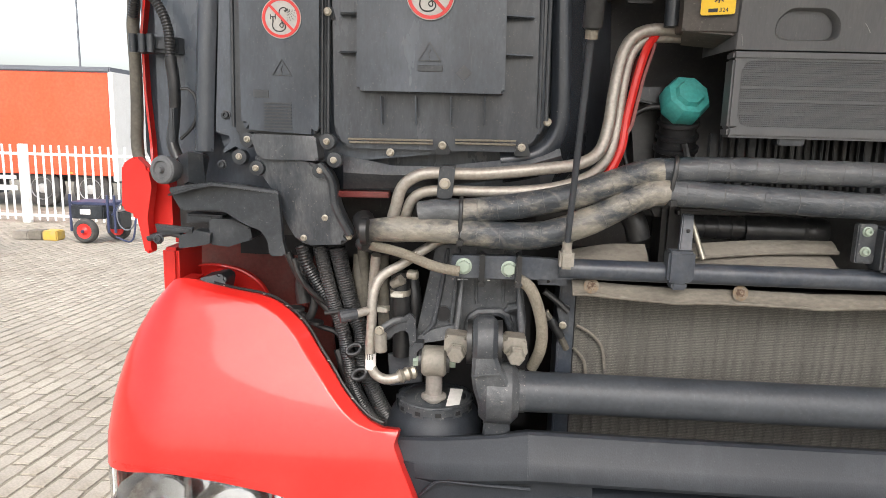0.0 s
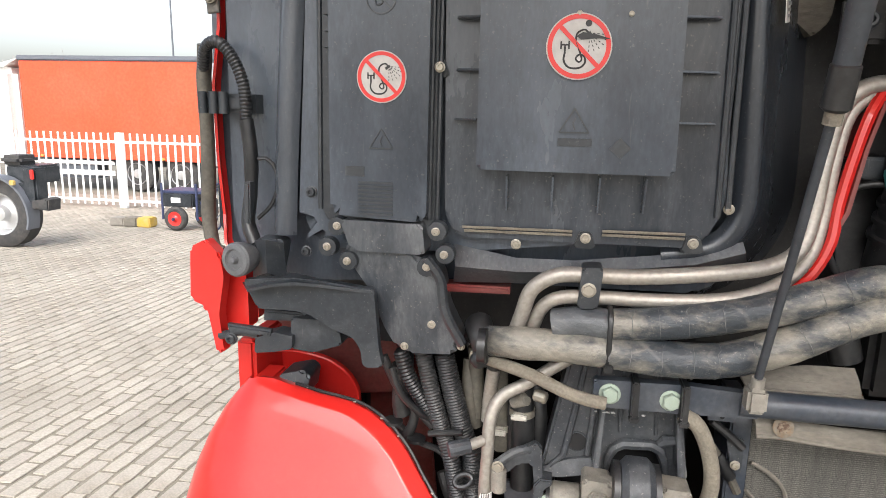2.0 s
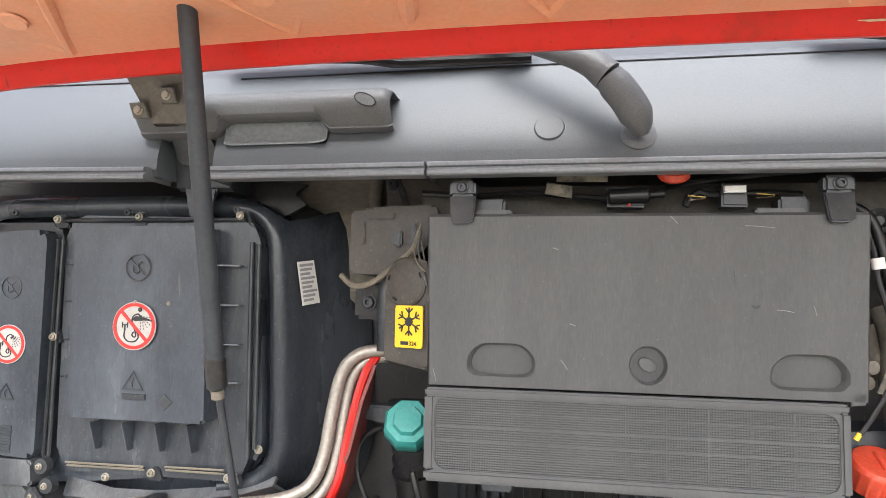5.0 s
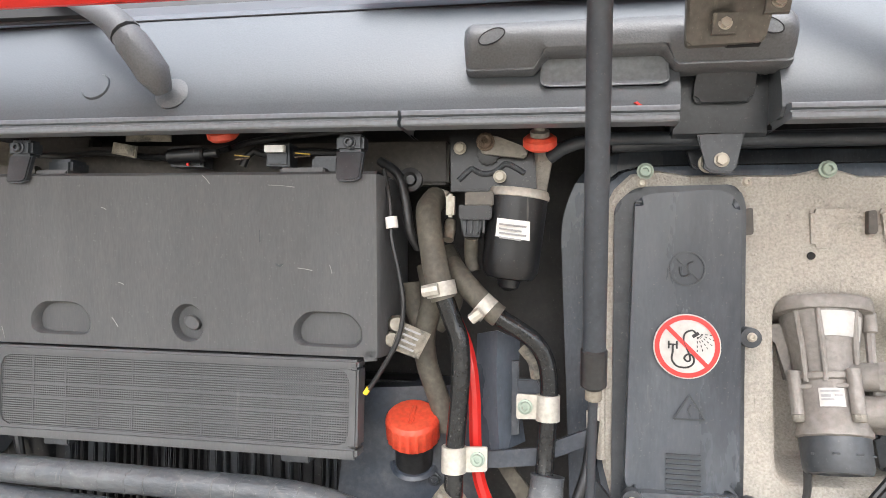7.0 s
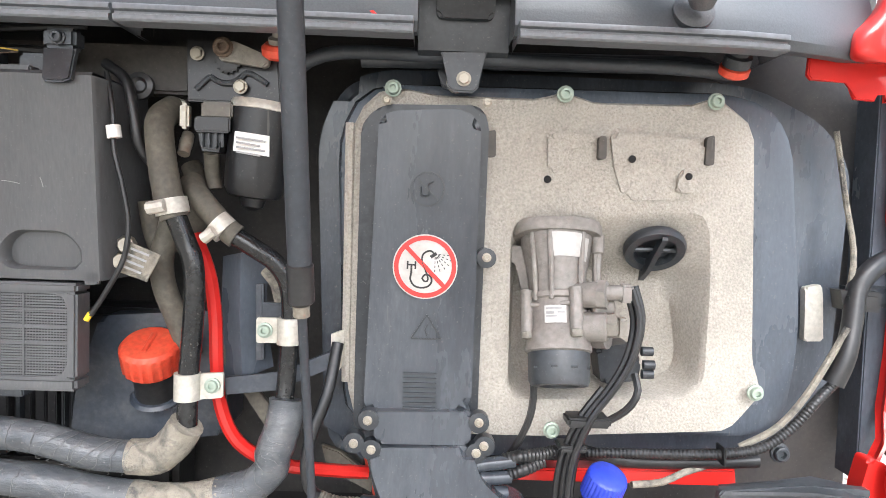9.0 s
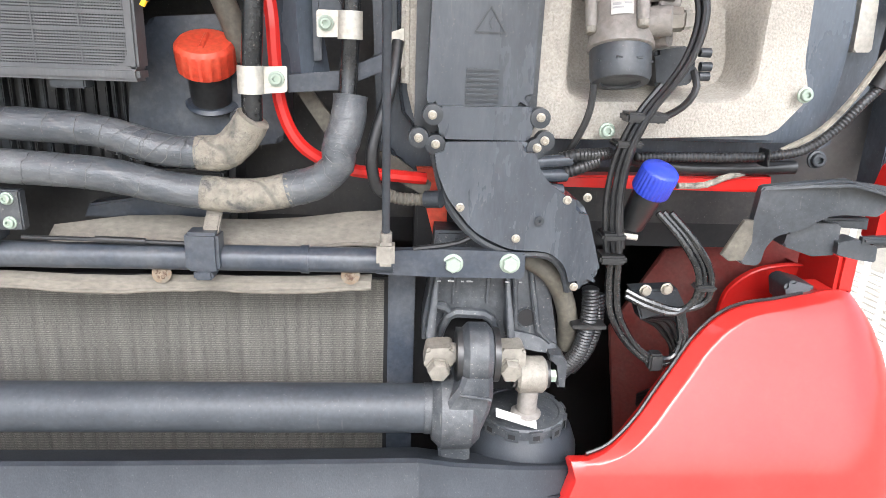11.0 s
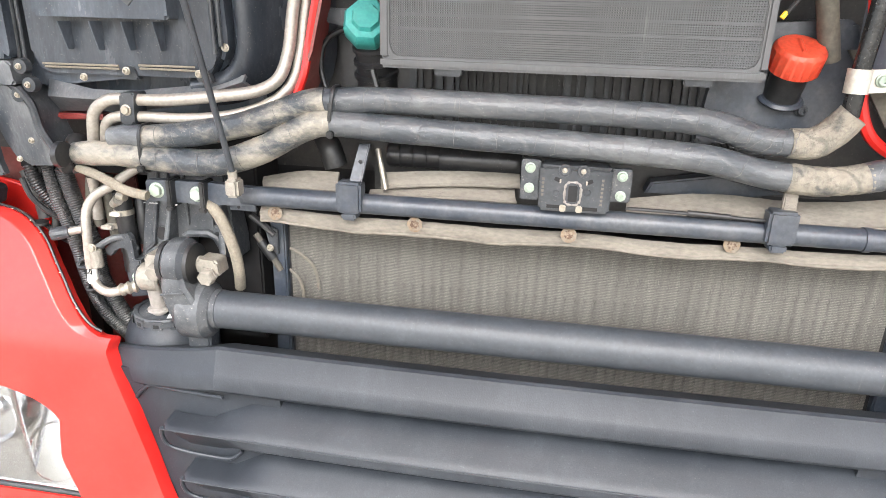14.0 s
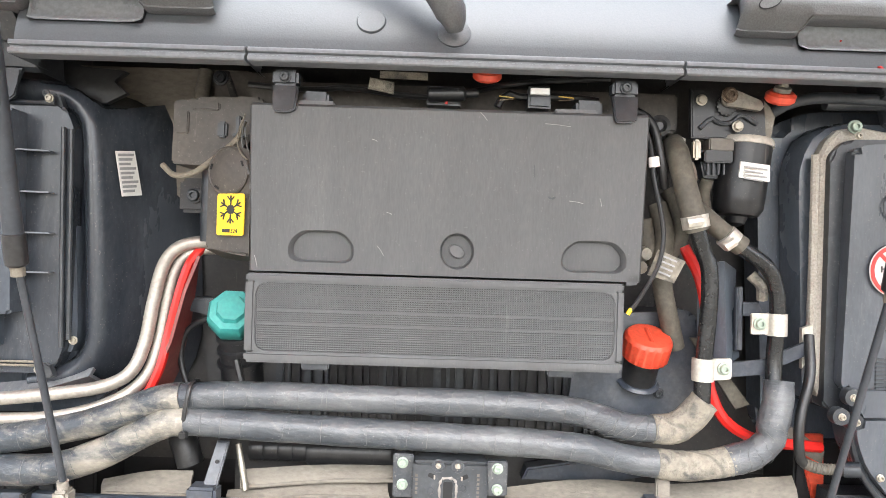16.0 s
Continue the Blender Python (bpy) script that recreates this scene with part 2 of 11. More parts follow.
M = dict(
    black=mat("black_plastic", (0.02, 0.024, 0.029), 0.36, dust=0.3, dust_color=(0.12, 0.126, 0.132), scale=7, specks=0.12, smudge=0.5),
    panel=mat("dusty_black_panel", (0.028, 0.035, 0.045), 0.26, dust=0.68, dust_color=(0.16, 0.184, 0.218), scale=1.8, stretch=(1.7, 1, 0.6), specks=0.12, lo=0.34, hi=0.76, smudge=0.22, bump=0.05, vary=0.1),
    duct=mat("black_duct_plastic", (0.026, 0.031, 0.039), 0.27, dust=0.55, dust_color=(0.145, 0.16, 0.18), scale=2.6, stretch=(1.9, 1, 0.5), specks=0.12, lo=0.38, hi=0.74, smudge=0.35, bump=0.05, vary=0.1),
    dustyduct=mat("dust_coated_duct", (0.036, 0.042, 0.05), 0.32, dust=0.75, dust_color=(0.2, 0.206, 0.212), scale=4, stretch=(1.6, 1, 0.6), specks=0.25, lo=0.36, hi=0.68, smudge=0.4),
    cover=mat("dusty_grey_cover", (0.07, 0.072, 0.075), 0.46, dust=0.3, dust_color=(0.125, 0.128, 0.13), scale=4, stretch=(2.6, 1, 0.5), specks=0.1, speck_color=(0.36, 0.36, 0.35), smudge=0.35, bump=0.06, vary=0.1),
    # near-black: shade of voids, holes and slots as colour; also some black parts
    deep=mat("void_shade_black", (0.006, 0.006, 0.007), 0.8, dust=0.2, dust_color=(0.03, 0.027, 0.024)),
    wall=mat("brown_grey_firewall", (0.06, 0.054, 0.048), 0.6, dust=0.5, dust_color=(0.12, 0.105, 0.088), specks=0.2),
    cowl=mat("grey_cowl_plastic", (0.073, 0.081, 0.09), 0.46, spec=0.45, dust=0.1, dust_color=(0.13, 0.14, 0.15), scale=3, bump=0.1, grain=420, vary=0.08, smudge=0.2),
    flangered=mat("dirty_red_flange", (0.6, 0.02, 0.012), 0.42, vary=0.03, bump=0, coat=0.2, spec=0.16, dust=0.5, dust_color=(0.2, 0.03, 0.016), scale=11, lo=0.58, hi=0.72, smudge=0.25, specks=0.6, speck_color=(0.1, 0.03, 0.02)),
    cream=mat("cracked_cream_sealant", (0.62, 0.5, 0.33), 0.7, dust=0.5, dust_color=(0.45, 0.22, 0.12), scale=30, bump=0.2),
    conduit=mat("grey_ribbed_conduit", (0.018, 0.0185, 0.02), 0.42, dust=0.35, dust_color=(0.09, 0.088, 0.083), scale=14, bump=0.05),
    handle=mat("grip_plastic", (0.085, 0.087, 0.09), 0.5, dust=0.2, dust_color=GREYDUST, grain=420, bump=0.2),
    bumper=mat("bumper_plastic", (0.015, 0.018, 0.023), 0.5, spec=0.33, dust=0.28, specks=0.08, speck_color=(0.19, 0.19, 0.185), dust_color=(0.058, 0.065, 0.074), scale=5, stretch=(1, 1, 0.6), grain=500, bump=0.12, smudge=0.55),
    red=mat("red_paint", (0.56, 0.018, 0.014), 0.42, vary=0.02, bump=0, coat=0.6, spec=0.22, dust=0.03, dust_color=(0.5, 0.2, 0.16)),
    # shaded copy of the red paint: dust plus the dimmer light, both in the colour
    redshade=mat("shaded_dusty_red_paint", (0.17, 0.024, 0.02), 0.5, dust=0.6, dust_color=(0.17, 0.085, 0.072), scale=6),
    orange=mat("faded_hood_inside", (0.78, 0.36, 0.2), 0.4, dust=0.6, dust_color=(0.76, 0.47, 0.33), scale=4, vary=0.05),
    steel=mat("dull_steel_pipe", (0.36, 0.335, 0.3), 0.5, 0.6, dust=0.35, dust_color=(0.3, 0.26, 0.21), scale=14, stretch=(1, 1, 1)),
    cast=mat("cast_bracket", (0.028, 0.032, 0.038), 0.5, dust=0.5, dust_color=(0.12, 0.124, 0.125), scale=16, bump=0.25, grain=120, specks=0.35, relief=0.2),
    tube=mat("black_painted_tube", (0.028, 0.033, 0.04), 0.52, specks=0.07, dust=0.25, dust_color=(0.085, 0.094, 0.104), scale=8),
    bluebar=mat("blue_black_bar", (0.03, 0.038, 0.052), 0.4, dust=0.3, dust_color=(0.16, 0.16, 0.155), scale=14),
    hinge=mat("dusty_hinge_steel", (0.1, 0.092, 0.08), 0.5, 0.3, dust=0.5, dust_color=(0.17, 0.155, 0.13), scale=14, bump=0.25, grain=140, specks=0.3, speck_color=(0.3, 0.26, 0.2)),
    # the brown-grey wall again, darkened to hold the shade deep in the bay
    shadewall=mat("shaded_bay_wall", (0.02, 0.02, 0.021), 0.6, dust=0.5, dust_color=(0.06, 0.054, 0.047), specks=0.15),
    blackpipe=mat("glossy_black_pipe", (0.01, 0.011, 0.012), 0.22, dust=0.15, dust_color=(0.08, 0.075, 0.07), scale=20, specks=0.2),
    scuff=mat("pale_scuff", (0.24, 0.24, 0.235), 0.7, bump=0),
    # base colour raised well above the cowl's so the shaded recess looks lit
    recess=mat("brightened_recess_plastic", (0.24, 0.255, 0.27), 0.3, dust=0.1, dust_color=(0.28, 0.28, 0.28), bump=0.03),
    # paler than the cowl for wear and for the sky and ground its edges reflect
    lip=mat("worn_highlit_cowl_lip", (0.14, 0.15, 0.163), 0.36, dust=0.15, dust_color=(0.18, 0.185, 0.19), bump=0.06),
    bolt=mat("greenish_bolt", (0.3, 0.38, 0.32), 0.5, 0.3, dust=0.5, dust_color=(0.36, 0.34, 0.26), scale=60),
    zinc=mat("zinc_bolt", (0.36, 0.335, 0.285), 0.45, 0.7, dust=0.4, dust_color=TAN, scale=50),
    nut=mat("pale_cast_nut", (0.27, 0.25, 0.215), 0.6, 0.3, dust=0.6, dust_color=(0.15, 0.14, 0.122), scale=40, relief=0.4),
    rust=mat("rusty_washer", (0.075, 0.042, 0.026), 0.9, dust=0.9, dust_color=(0.19, 0.155, 0.115), scale=160, lo=0.45, hi=0.6, bump=0.4),
    stain=mat("rust_stain", (0.165, 0.115, 0.072), 0.9, dust=0.9, dust_color=(0.165, 0.142, 0.112), scale=110, lo=0.42, hi=0.58, bump=0.2),
    foam=mat("dusty_foam_seal", (0.175, 0.158, 0.131), 0.9, dust=0.7, dust_color=(0.11, 0.098, 0.082), scale=7, bump=0.4, grain=160, stretch=(0.6, 1, 1.4), relief=0.35, specks=0.25, speck_color=(0.07, 0.062, 0.052)),
    hose=mat("wrapped_hose", (0.034, 0.041, 0.05), 0.34, dust=0.65, dust_color=(0.165, 0.168, 0.168), scale=6, bump=0.2, grain=120, lo=0.4, hi=0.7, specks=0.45, speck_color=(0.27, 0.265, 0.25), smudge=0.4, relief=0.5, stretch=(0.6, 1, 1.5)),
    dustyhose=mat("tan_dusted_hose", (0.032, 0.039, 0.047), 0.38, dust=0.85, dust_color=(0.235, 0.217, 0.18), scale=7, bump=0.25, grain=110, lo=0.5, hi=0.6, specks=0.3, smudge=0.6, relief=0.5, stretch=(0.9, 1, 1.8)),
    tape=mat("dusty_hose_wrap", (0.25, 0.228, 0.185), 0.85, dust=0.95, dust_color=(0.075, 0.074, 0.07), scale=16, bump=0.5, grain=90, lo=0.52, hi=0.66, smudge=0.6, relief=1.0, swirl=0.4),
    rubber=mat("black_rubber", (0.011, 0.0115, 0.0125), 0.38, dust=0.2, dust_color=(0.08, 0.078, 0.075), scale=20),
    oldrubber=mat("olive_rubber_hose", (0.075, 0.068, 0.055), 0.7, dust=0.4, dust_color=(0.16, 0.145, 0.11), scale=20),
    braid=mat("tan_braided_hose", (0.2, 0.178, 0.138), 0.85, dust=0.45, dust_color=(0.1, 0.088, 0.072), scale=30, grain=300, bump=0.6),
    motorblack=mat("satin_black_paint", (0.012, 0.0125, 0.014), 0.34, dust=0.15, dust_color=(0.07, 0.068, 0.065), scale=12, specks=0.15),
    rag=mat("pale_wrap_edge", (0.15, 0.15, 0.145), 0.8, dust=0.8, dust_color=(0.06, 0.065, 0.07), scale=50, bump=0),
    fins=mat("radiator_fins", (0.135, 0.128, 0.112), 0.75, 0.05, dust=0.6, dust_color=(0.075, 0.071, 0.063), scale=12, grain=850, bump=1.0, vary=0.55, stretch=(1.6, 1, 0.5), rand=0.07, specks=0.4, speck_color=(0.3, 0.29, 0.26)),
    beige=mat("speckled_beige_foam", (0.39, 0.363, 0.317), 0.9, dust=0.55, dust_color=(0.29, 0.27, 0.234), specks=0.4, speck_color=(0.15, 0.13, 0.11), scale=6, grain=330, bump=0.9, vary=0.18),
    alu=mat("grey_cast_aluminium", (0.26, 0.24, 0.22), 0.55, 0.2, dust=0.4, dust_color=(0.15, 0.138, 0.122), scale=22, bump=0.4, grain=120, relief=0.3),
    white=mat("white_sticker", (0.8, 0.79, 0.76), 0.45, dust=0.2, dust_color=(0.5, 0.47, 0.42), scale=20, vary=0.04, bump=0),
    signwhite=mat("sign_white", (0.5, 0.49, 0.465), 0.55, dust=0.5, dust_color=(0.34, 0.325, 0.3), scale=30, vary=0.06, bump=0),
    signred=mat("sign_red", (0.62, 0.03, 0.025), 0.4, vary=0.04, bump=0),
    ink=mat("black_ink", (0.02, 0.02, 0.02), 0.5, bump=0),
    greyink=mat("grey_ink", (0.3, 0.3, 0.3), 0.5, bump=0),
    yellow=mat("yellow_sticker", (0.85, 0.55, 0.02), 0.45, vary=0.04, bump=0, dust=0.2, dust_color=(0.6, 0.42, 0.1)),
    ochre=mat("faded_yellow_paint", (0.5, 0.33, 0.05), 0.7, dust=0.6, dust_color=(0.4, 0.32, 0.18), scale=8),
    teal=mat("teal_cap_plastic", (0.035, 0.27, 0.25), 0.45, dust=0.3, dust_color=(0.1, 0.3, 0.27), scale=20),
    redcap=mat("orange_red_cap", (0.6, 0.055, 0.025), 0.45, dust=0.4, dust_color=(0.55, 0.12, 0.06), scale=30),
    bluecap=mat("blue_cap", (0.02, 0.045, 0.42), 0.42, dust=0.25, dust_color=(0.07, 0.1, 0.4), scale=30),
    clip=mat("pale_metal_clip", (0.5, 0.48, 0.43), 0.5, 0.4, dust=0.4, dust_color=(0.36, 0.32, 0.25), scale=30),
    chrome=mat("reflector_chrome", (0.5, 0.505, 0.51), 0.2, 1.0, bump=0, vary=0.02),
    paver=mat("grey_paver", (0.33, 0.3, 0.25), 0.85, dust=0.7, dust_color=(0.24, 0.212, 0.17), scale=1.3, grain=70, bump=0.4, rand=0.09),
    ground=mat("sandy_paving", (0.2, 0.178, 0.14), 0.95, dust=0.7, dust_color=(0.13, 0.115, 0.09), scale=0.8, grain=60, bump=0.3),
    fence=mat("white_fence_paint", (0.8, 0.8, 0.78), 0.5, dust=0.2, dust_color=(0.6, 0.58, 0.54), scale=3),
    tarp=mat("orange_red_tarpaulin", (0.72, 0.075, 0.025), 0.55, dust=0.3, dust_color=(0.7, 0.13, 0.07), scale=0.7, grain=12, bump=0.1),
    trim=mat("trailer_trim_grey", (0.12, 0.13, 0.15), 0.5),
    tyre=mat("tyre_rubber", (0.035, 0.035, 0.036), 0.8, dust=0.5, dust_color=(0.1, 0.09, 0.08)),
    rim=mat("silver_rim", (0.5, 0.5, 0.5), 0.4, 0.6),
    cartblue=mat("dark_blue_frame", (0.03, 0.04, 0.09), 0.5),
    bark=mat("bare_twigs", (0.32, 0.29, 0.27), 0.9),
    concrete=mat("grey_block", (0.25, 0.23, 0.2), 0.9, dust=0.5, dust_color=(0.15, 0.13, 0.11)),
)
ft = M["fins"].node_tree
hs = next(k for k in ft.nodes if k.type == "HUE_SAT")
geo_p = ft.nodes.new("ShaderNodeNewGeometry")
lines = ft.nodes.new("ShaderNodeTexWave")
lines.bands_direction = "Z"
lines.inputs["Scale"].default_value = 0.314 / 0.0029
lines.inputs["Distortion"].default_value, lines.inputs["Detail"].default_value, lines.inputs["Detail Scale"].default_value = 0.25, 1, 0.4
ft.links.new(geo_p.outputs["Position"], lines.inputs["Vector"])
squeeze = ft.nodes.new("ShaderNodeMapping")
squeeze.inputs["Scale"].default_value = (95, 1, 5)
ft.links.new(geo_p.outputs["Position"], squeeze.inputs["Vector"])
streak = ft.nodes.new("ShaderNodeTexNoise")
streak.inputs["Scale"].default_value, streak.inputs["Detail"].default_value = 1.0, 3
ft.links.new(squeeze.outputs["Vector"], streak.inputs["Vector"])
sr = ft.nodes.new("ShaderNodeMapRange")
sr.inputs["From Min"].default_value, sr.inputs["From Max"].default_value = 0.35, 0.65
sr.inputs["To Min"].default_value, sr.inputs["To Max"].default_value = 0.22, 0.88
ft.links.new(streak.outputs["Fac"], sr.inputs["Value"])
wm = ft.nodes.new("ShaderNodeMath")
wm.operation = "MULTIPLY"
ft.links.new(lines.outputs["Fac"], wm.inputs[0])
ft.links.new(sr.outputs["Result"], wm.inputs[1])
wr = ft.nodes.new("ShaderNodeMapRange")
wr.inputs["To Min"].default_value, wr.inputs["To Max"].default_value = 0.68, 1.5
ft.links.new(wm.outputs["Value"], wr.inputs["Value"])
old = hs.inputs["Value"].links[0].from_socket
wx = ft.nodes.new("ShaderNodeMath")
wx.operation = "MULTIPLY"
ft.links.new(old, wx.inputs[0])
ft.links.new(wr.outputs["Result"], wx.inputs[1])
ft.links.new(wx.outputs["Value"], hs.inputs["Value"])
# wrap seams: thin pale slanting lines on the taped hoses
for key, tone, amount in (("hose", (0.2, 0.2, 0.19), 0.15), ("dustyhose", (0.3, 0.28, 0.24), 0.15), ("tape", (0.06, 0.06, 0.058), 0.45)):
    ht = M[key].node_tree
    hh = next(k for k in ht.nodes if k.type == "HUE_SAT")
    gp = ht.nodes.new("ShaderNodeNewGeometry")
    sw = ht.nodes.new("ShaderNodeTexWave")
    sw.bands_direction = "DIAGONAL"
    sw.inputs["Scale"].default_value, sw.inputs["Distortion"].default_value = 4.2, 3.0
    sw.inputs["Detail"].default_value, sw.inputs["Detail Scale"].default_value = 3, 1.4
    ht.links.new(gp.outputs["Position"], sw.inputs["Vector"])
    sr = ht.nodes.new("ShaderNodeMapRange")
    sr.inputs["From Min"].default_value, sr.inputs["From Max"].default_value, sr.inputs["To Max"].default_value = 0.988, 0.9995, amount
    ht.links.new(sw.outputs["Fac"], sr.inputs["Value"])
    sx = ht.nodes.new("ShaderNodeMix")
    sx.data_type = "RGBA"
    sx.inputs["B"].default_value = (*tone, 1)
    ht.links.new(hh.inputs["Color"].links[0].from_socket, sx.inputs["A"])
    ht.links.new(sr.outputs["Result"], sx.inputs["Factor"])
    ht.links.new(sx.outputs["Result"], hh.inputs["Color"])
field = M["paver"].copy()
field.name = "paver_field"
fn = field.node_tree.nodes
geo = fn.new("ShaderNodeNewGeometry")
for lk in list(field.node_tree.links):
    if lk.from_node.type == "OBJECT_INFO":
        target = lk.to_socket
        field.node_tree.links.new(geo.outputs["Random Per Island"], target)
M["paverfield"] = field
glass = bpy.data.materials.new("lamp_glass")
glass.use_nodes = True
gb = glass.node_tree.nodes["Principled BSDF"]
gb.inputs["Transmission Weight"].default_value, gb.inputs["Roughness"].default_value, gb.inputs["IOR"].default_value = 1.0, 0.03, 1.3
M["glass"] = glass


# ---- building helpers ----
BASE = {}


def thing(name, label, category, at, group="", kind=""):
    ob = new(name)
    ob.empty_display_size = 0.05
    ob.location = at
    BASE[ob] = Matrix.Translation(at)
    return tagged(ob, label, category, group, kind)


def smooth_mesh(bm, name, material, angle=38):
    me = bpy.data.meshes.new(name)
    bmesh.ops.recalc_face_normals(bm, faces=bm.faces)
    bm.to_mesh(me)
    bm.free()
    me.polygons.foreach_set("use_smooth", [True] * len(me.polygons))
    me.set_sharp_from_angle(angle=radians(angle))
    me.materials.append(M[material])
    return me


def under(ob, parent):
    ob.parent = parent
    ob.matrix_parent_inverse = BASE[parent].inverted() if parent in BASE else Matrix()
    return ob


def part(name, bm, material, parent, label="", angle=38):
    ob = new(name, smooth_mesh(bm, name, material, angle))
    if label:
        ob["label"] = label
    return under(ob, parent)


def whole(name, bm, material, label, category, group="", kind="", angle=38):
    return tagged(new(name, smooth_mesh(bm, name, material, angle)), label, category, group, kind)


def join(*bms):
    a = bms[0]
    for b in bms[1:]:
        me = bpy.data.meshes.new("joined")
        b.to_mesh(me)
        b.free()
        a.from_mesh(me)
        bpy.data.meshes.remove(me)
    return a


def block(x0, x1, y0, y1, z0, z1, bevel=0.003, segs=2):
    bm = bmesh.new()
    bmesh.ops.create_cube(bm, size=1)
    for v in bm.verts:
        v.co = ((x0 + x1) / 2 + v.co.x * (x1 - x0), (y0 + y1) / 2 + v.co.y * (y1 - y0), (z0 + z1) / 2 + v.co.z * (z1 - z0))
    if bevel:
        bmesh.ops.bevel(bm, geom=bm.edges[:], offset=bevel, segments=segs, affect="EDGES", clamp_overlap=True)
    return bm


def rounded(pts, r, k=4):
    """An outline (points x, y, z) with its corners rounded."""
    out, n = [], len(pts)
    for i in range(n):
        p, a, b = Vector(pts[i]), Vector(pts[i - 1]), Vector(pts[(i + 1) % n])
        d = min(r, (a - p).length * 0.45, (b - p).length * 0.45)
        q0, q1 = p + (a - p).normalized() * d, p + (b - p).normalized() * d
        for j in range(k + 1):
            s = j / k
            out.append((1 - s) ** 2 * q0 + 2 * s * (1 - s) * p + s ** 2 * q1)
    return out


def slab(pts, thick, bevel=0.003, rnd=0.0, segs=2):
    """A plate with the given front outline, going back from it by thick."""
    rnd = max(rnd, bevel * 1.2) if rnd else 0
    o = rounded(pts, rnd) if rnd else [Vector(p) for p in pts]
    bm = bmesh.new()
    f = [bm.verts.new(p) for p in o]
    k = [bm.verts.new(p + Vector((0, thick, 0))) for p in o]
    front = bm.faces.new(f)
    bm.faces.new(k[::-1])
    n = len(o)
    for i in range(n):
        bm.faces.new((f[i], k[i], k[(i + 1) % n], f[(i + 1) % n]))
    if bevel:
        bmesh.ops.bevel(bm, geom=list(front.edges), offset=bevel, segments=segs, affect="EDGES", clamp_overlap=True)
    return bm


def curve(pts, step):
    """A smooth line through the points, in even steps."""
    p = [Vector(q) for q in pts]
    p = [p[0] * 2 - p[1]] + p + [p[-1] * 2 - p[-2]]
    fine = []
    for i in range(1, len(p) - 2):
        for j in range(12):
            s = j / 12
            fine.append(0.5 * (2 * p[i] + (p[i + 1] - p[i - 1]) * s + (2 * p[i - 1] - 5 * p[i] + 4 * p[i + 1] - p[i + 2]) * s * s
                               + (3 * p[i] - p[i - 1] - 3 * p[i + 1] + p[i + 2]) * s ** 3))
    fine.append(p[-2])
    out, left = [fine[0]], step
    for a, b in zip(fine, fine[1:]):
        d = (b - a).length
        while left <= d and d > 0:
            a = a + (b - a) * (left / d)
            d = (b - a).length
            out.append(a)
            left = step
        left -= d
    if (out[-1] - fine[-1]).length > step * 0.3:
        out.append(fine[-1])
    return out


def sweep(line, radii, seg=12, squash=1.0):
    bm = bmesh.new()
    rings, side = [], None
    n = len(line)
    for i, p in enumerate(line):
        t = (line[min(i + 1, n - 1)] - line[max(i - 1, 0)]).normalized()
        if side is None:
            side = t.cross(Vector((0.13, 1, 0.21))).normalized()
        side = (side - t * side.dot(t)).normalized()
        up = t.cross(side)
        r = radii[i]
        rings.append([bm.verts.new(p + r * (math.cos(a) * side + math.sin(a) * squash * up)) for a in [2 * math.pi * k / seg for k in range(seg)]])
    for a, b in zip(rings, rings[1:]):
        for k in range(seg):
            bm.faces.new((a[k], a[(k + 1) % seg], b[(k + 1) % seg], b[k]))
    bm.faces.new(rings[0][::-1])
    bm.faces.new(rings[-1])
    return bm


def tube(pts, r, step=0.012, seg=12, lumps=0.0, seed=0):
    line = curve(pts, step)
    rnd = random.Random(seed)
    radii = [r * (1 + lumps * (0.6 * math.sin(i * 0.55 + seed) + rnd.uniform(-0.5, 0.5))) for i in range(len(line))]
    return sweep(line, radii, seg)


def ribbed(pts, r, pitch=0.005, depth=0.14, seg=12):
    line = curve(pts, pitch / 2)
    return sweep(line, [r * (1 if i % 2 else 1 - depth) for i in range(len(line))], seg)


def rod(a, b, r, r2=None, seg=16, bevel=0.0):
    a, b = Vector(a), Vector(b)
    r2 = r if r2 is None else r2
    if bevel:
        d = (b - a).normalized() * bevel
        return sweep([a, a + d, b - d, b], [r - bevel, r, r2, r2 - bevel], seg)
    return sweep([a, b], [r, r2], seg)


def lathe(profile, origin, axis, seg=24):
    """profile: (distance along the axis, radius) pairs."""
    o, t = Vector(origin), Vector(axis).normalized()
    return lathe_rings(profile, o, t, seg)


def lathe_rings(profile, o, t, seg):
    side = t.cross(Vector((0.13, 1, 0.21))).normalized()
    up = t.cross(side)
    bm = bmesh.new()
    rings = []
    for d, r in profile:
        r = max(r, 0.0002)
        rings.append([bm.verts.new(o + t * d + r * (math.cos(a) * side + math.sin(a) * up)) for a in [2 * math.pi * k / seg for k in range(seg)]])
    for a, b in zip(rings, rings[1:]):
        for k in range(seg):
            bm.faces.new((a[k], a[(k + 1) % seg], b[(k + 1) % seg], b[k]))
    bm.faces.new(rings[0][::-1])
    bm.faces.new(rings[-1])
    return bm


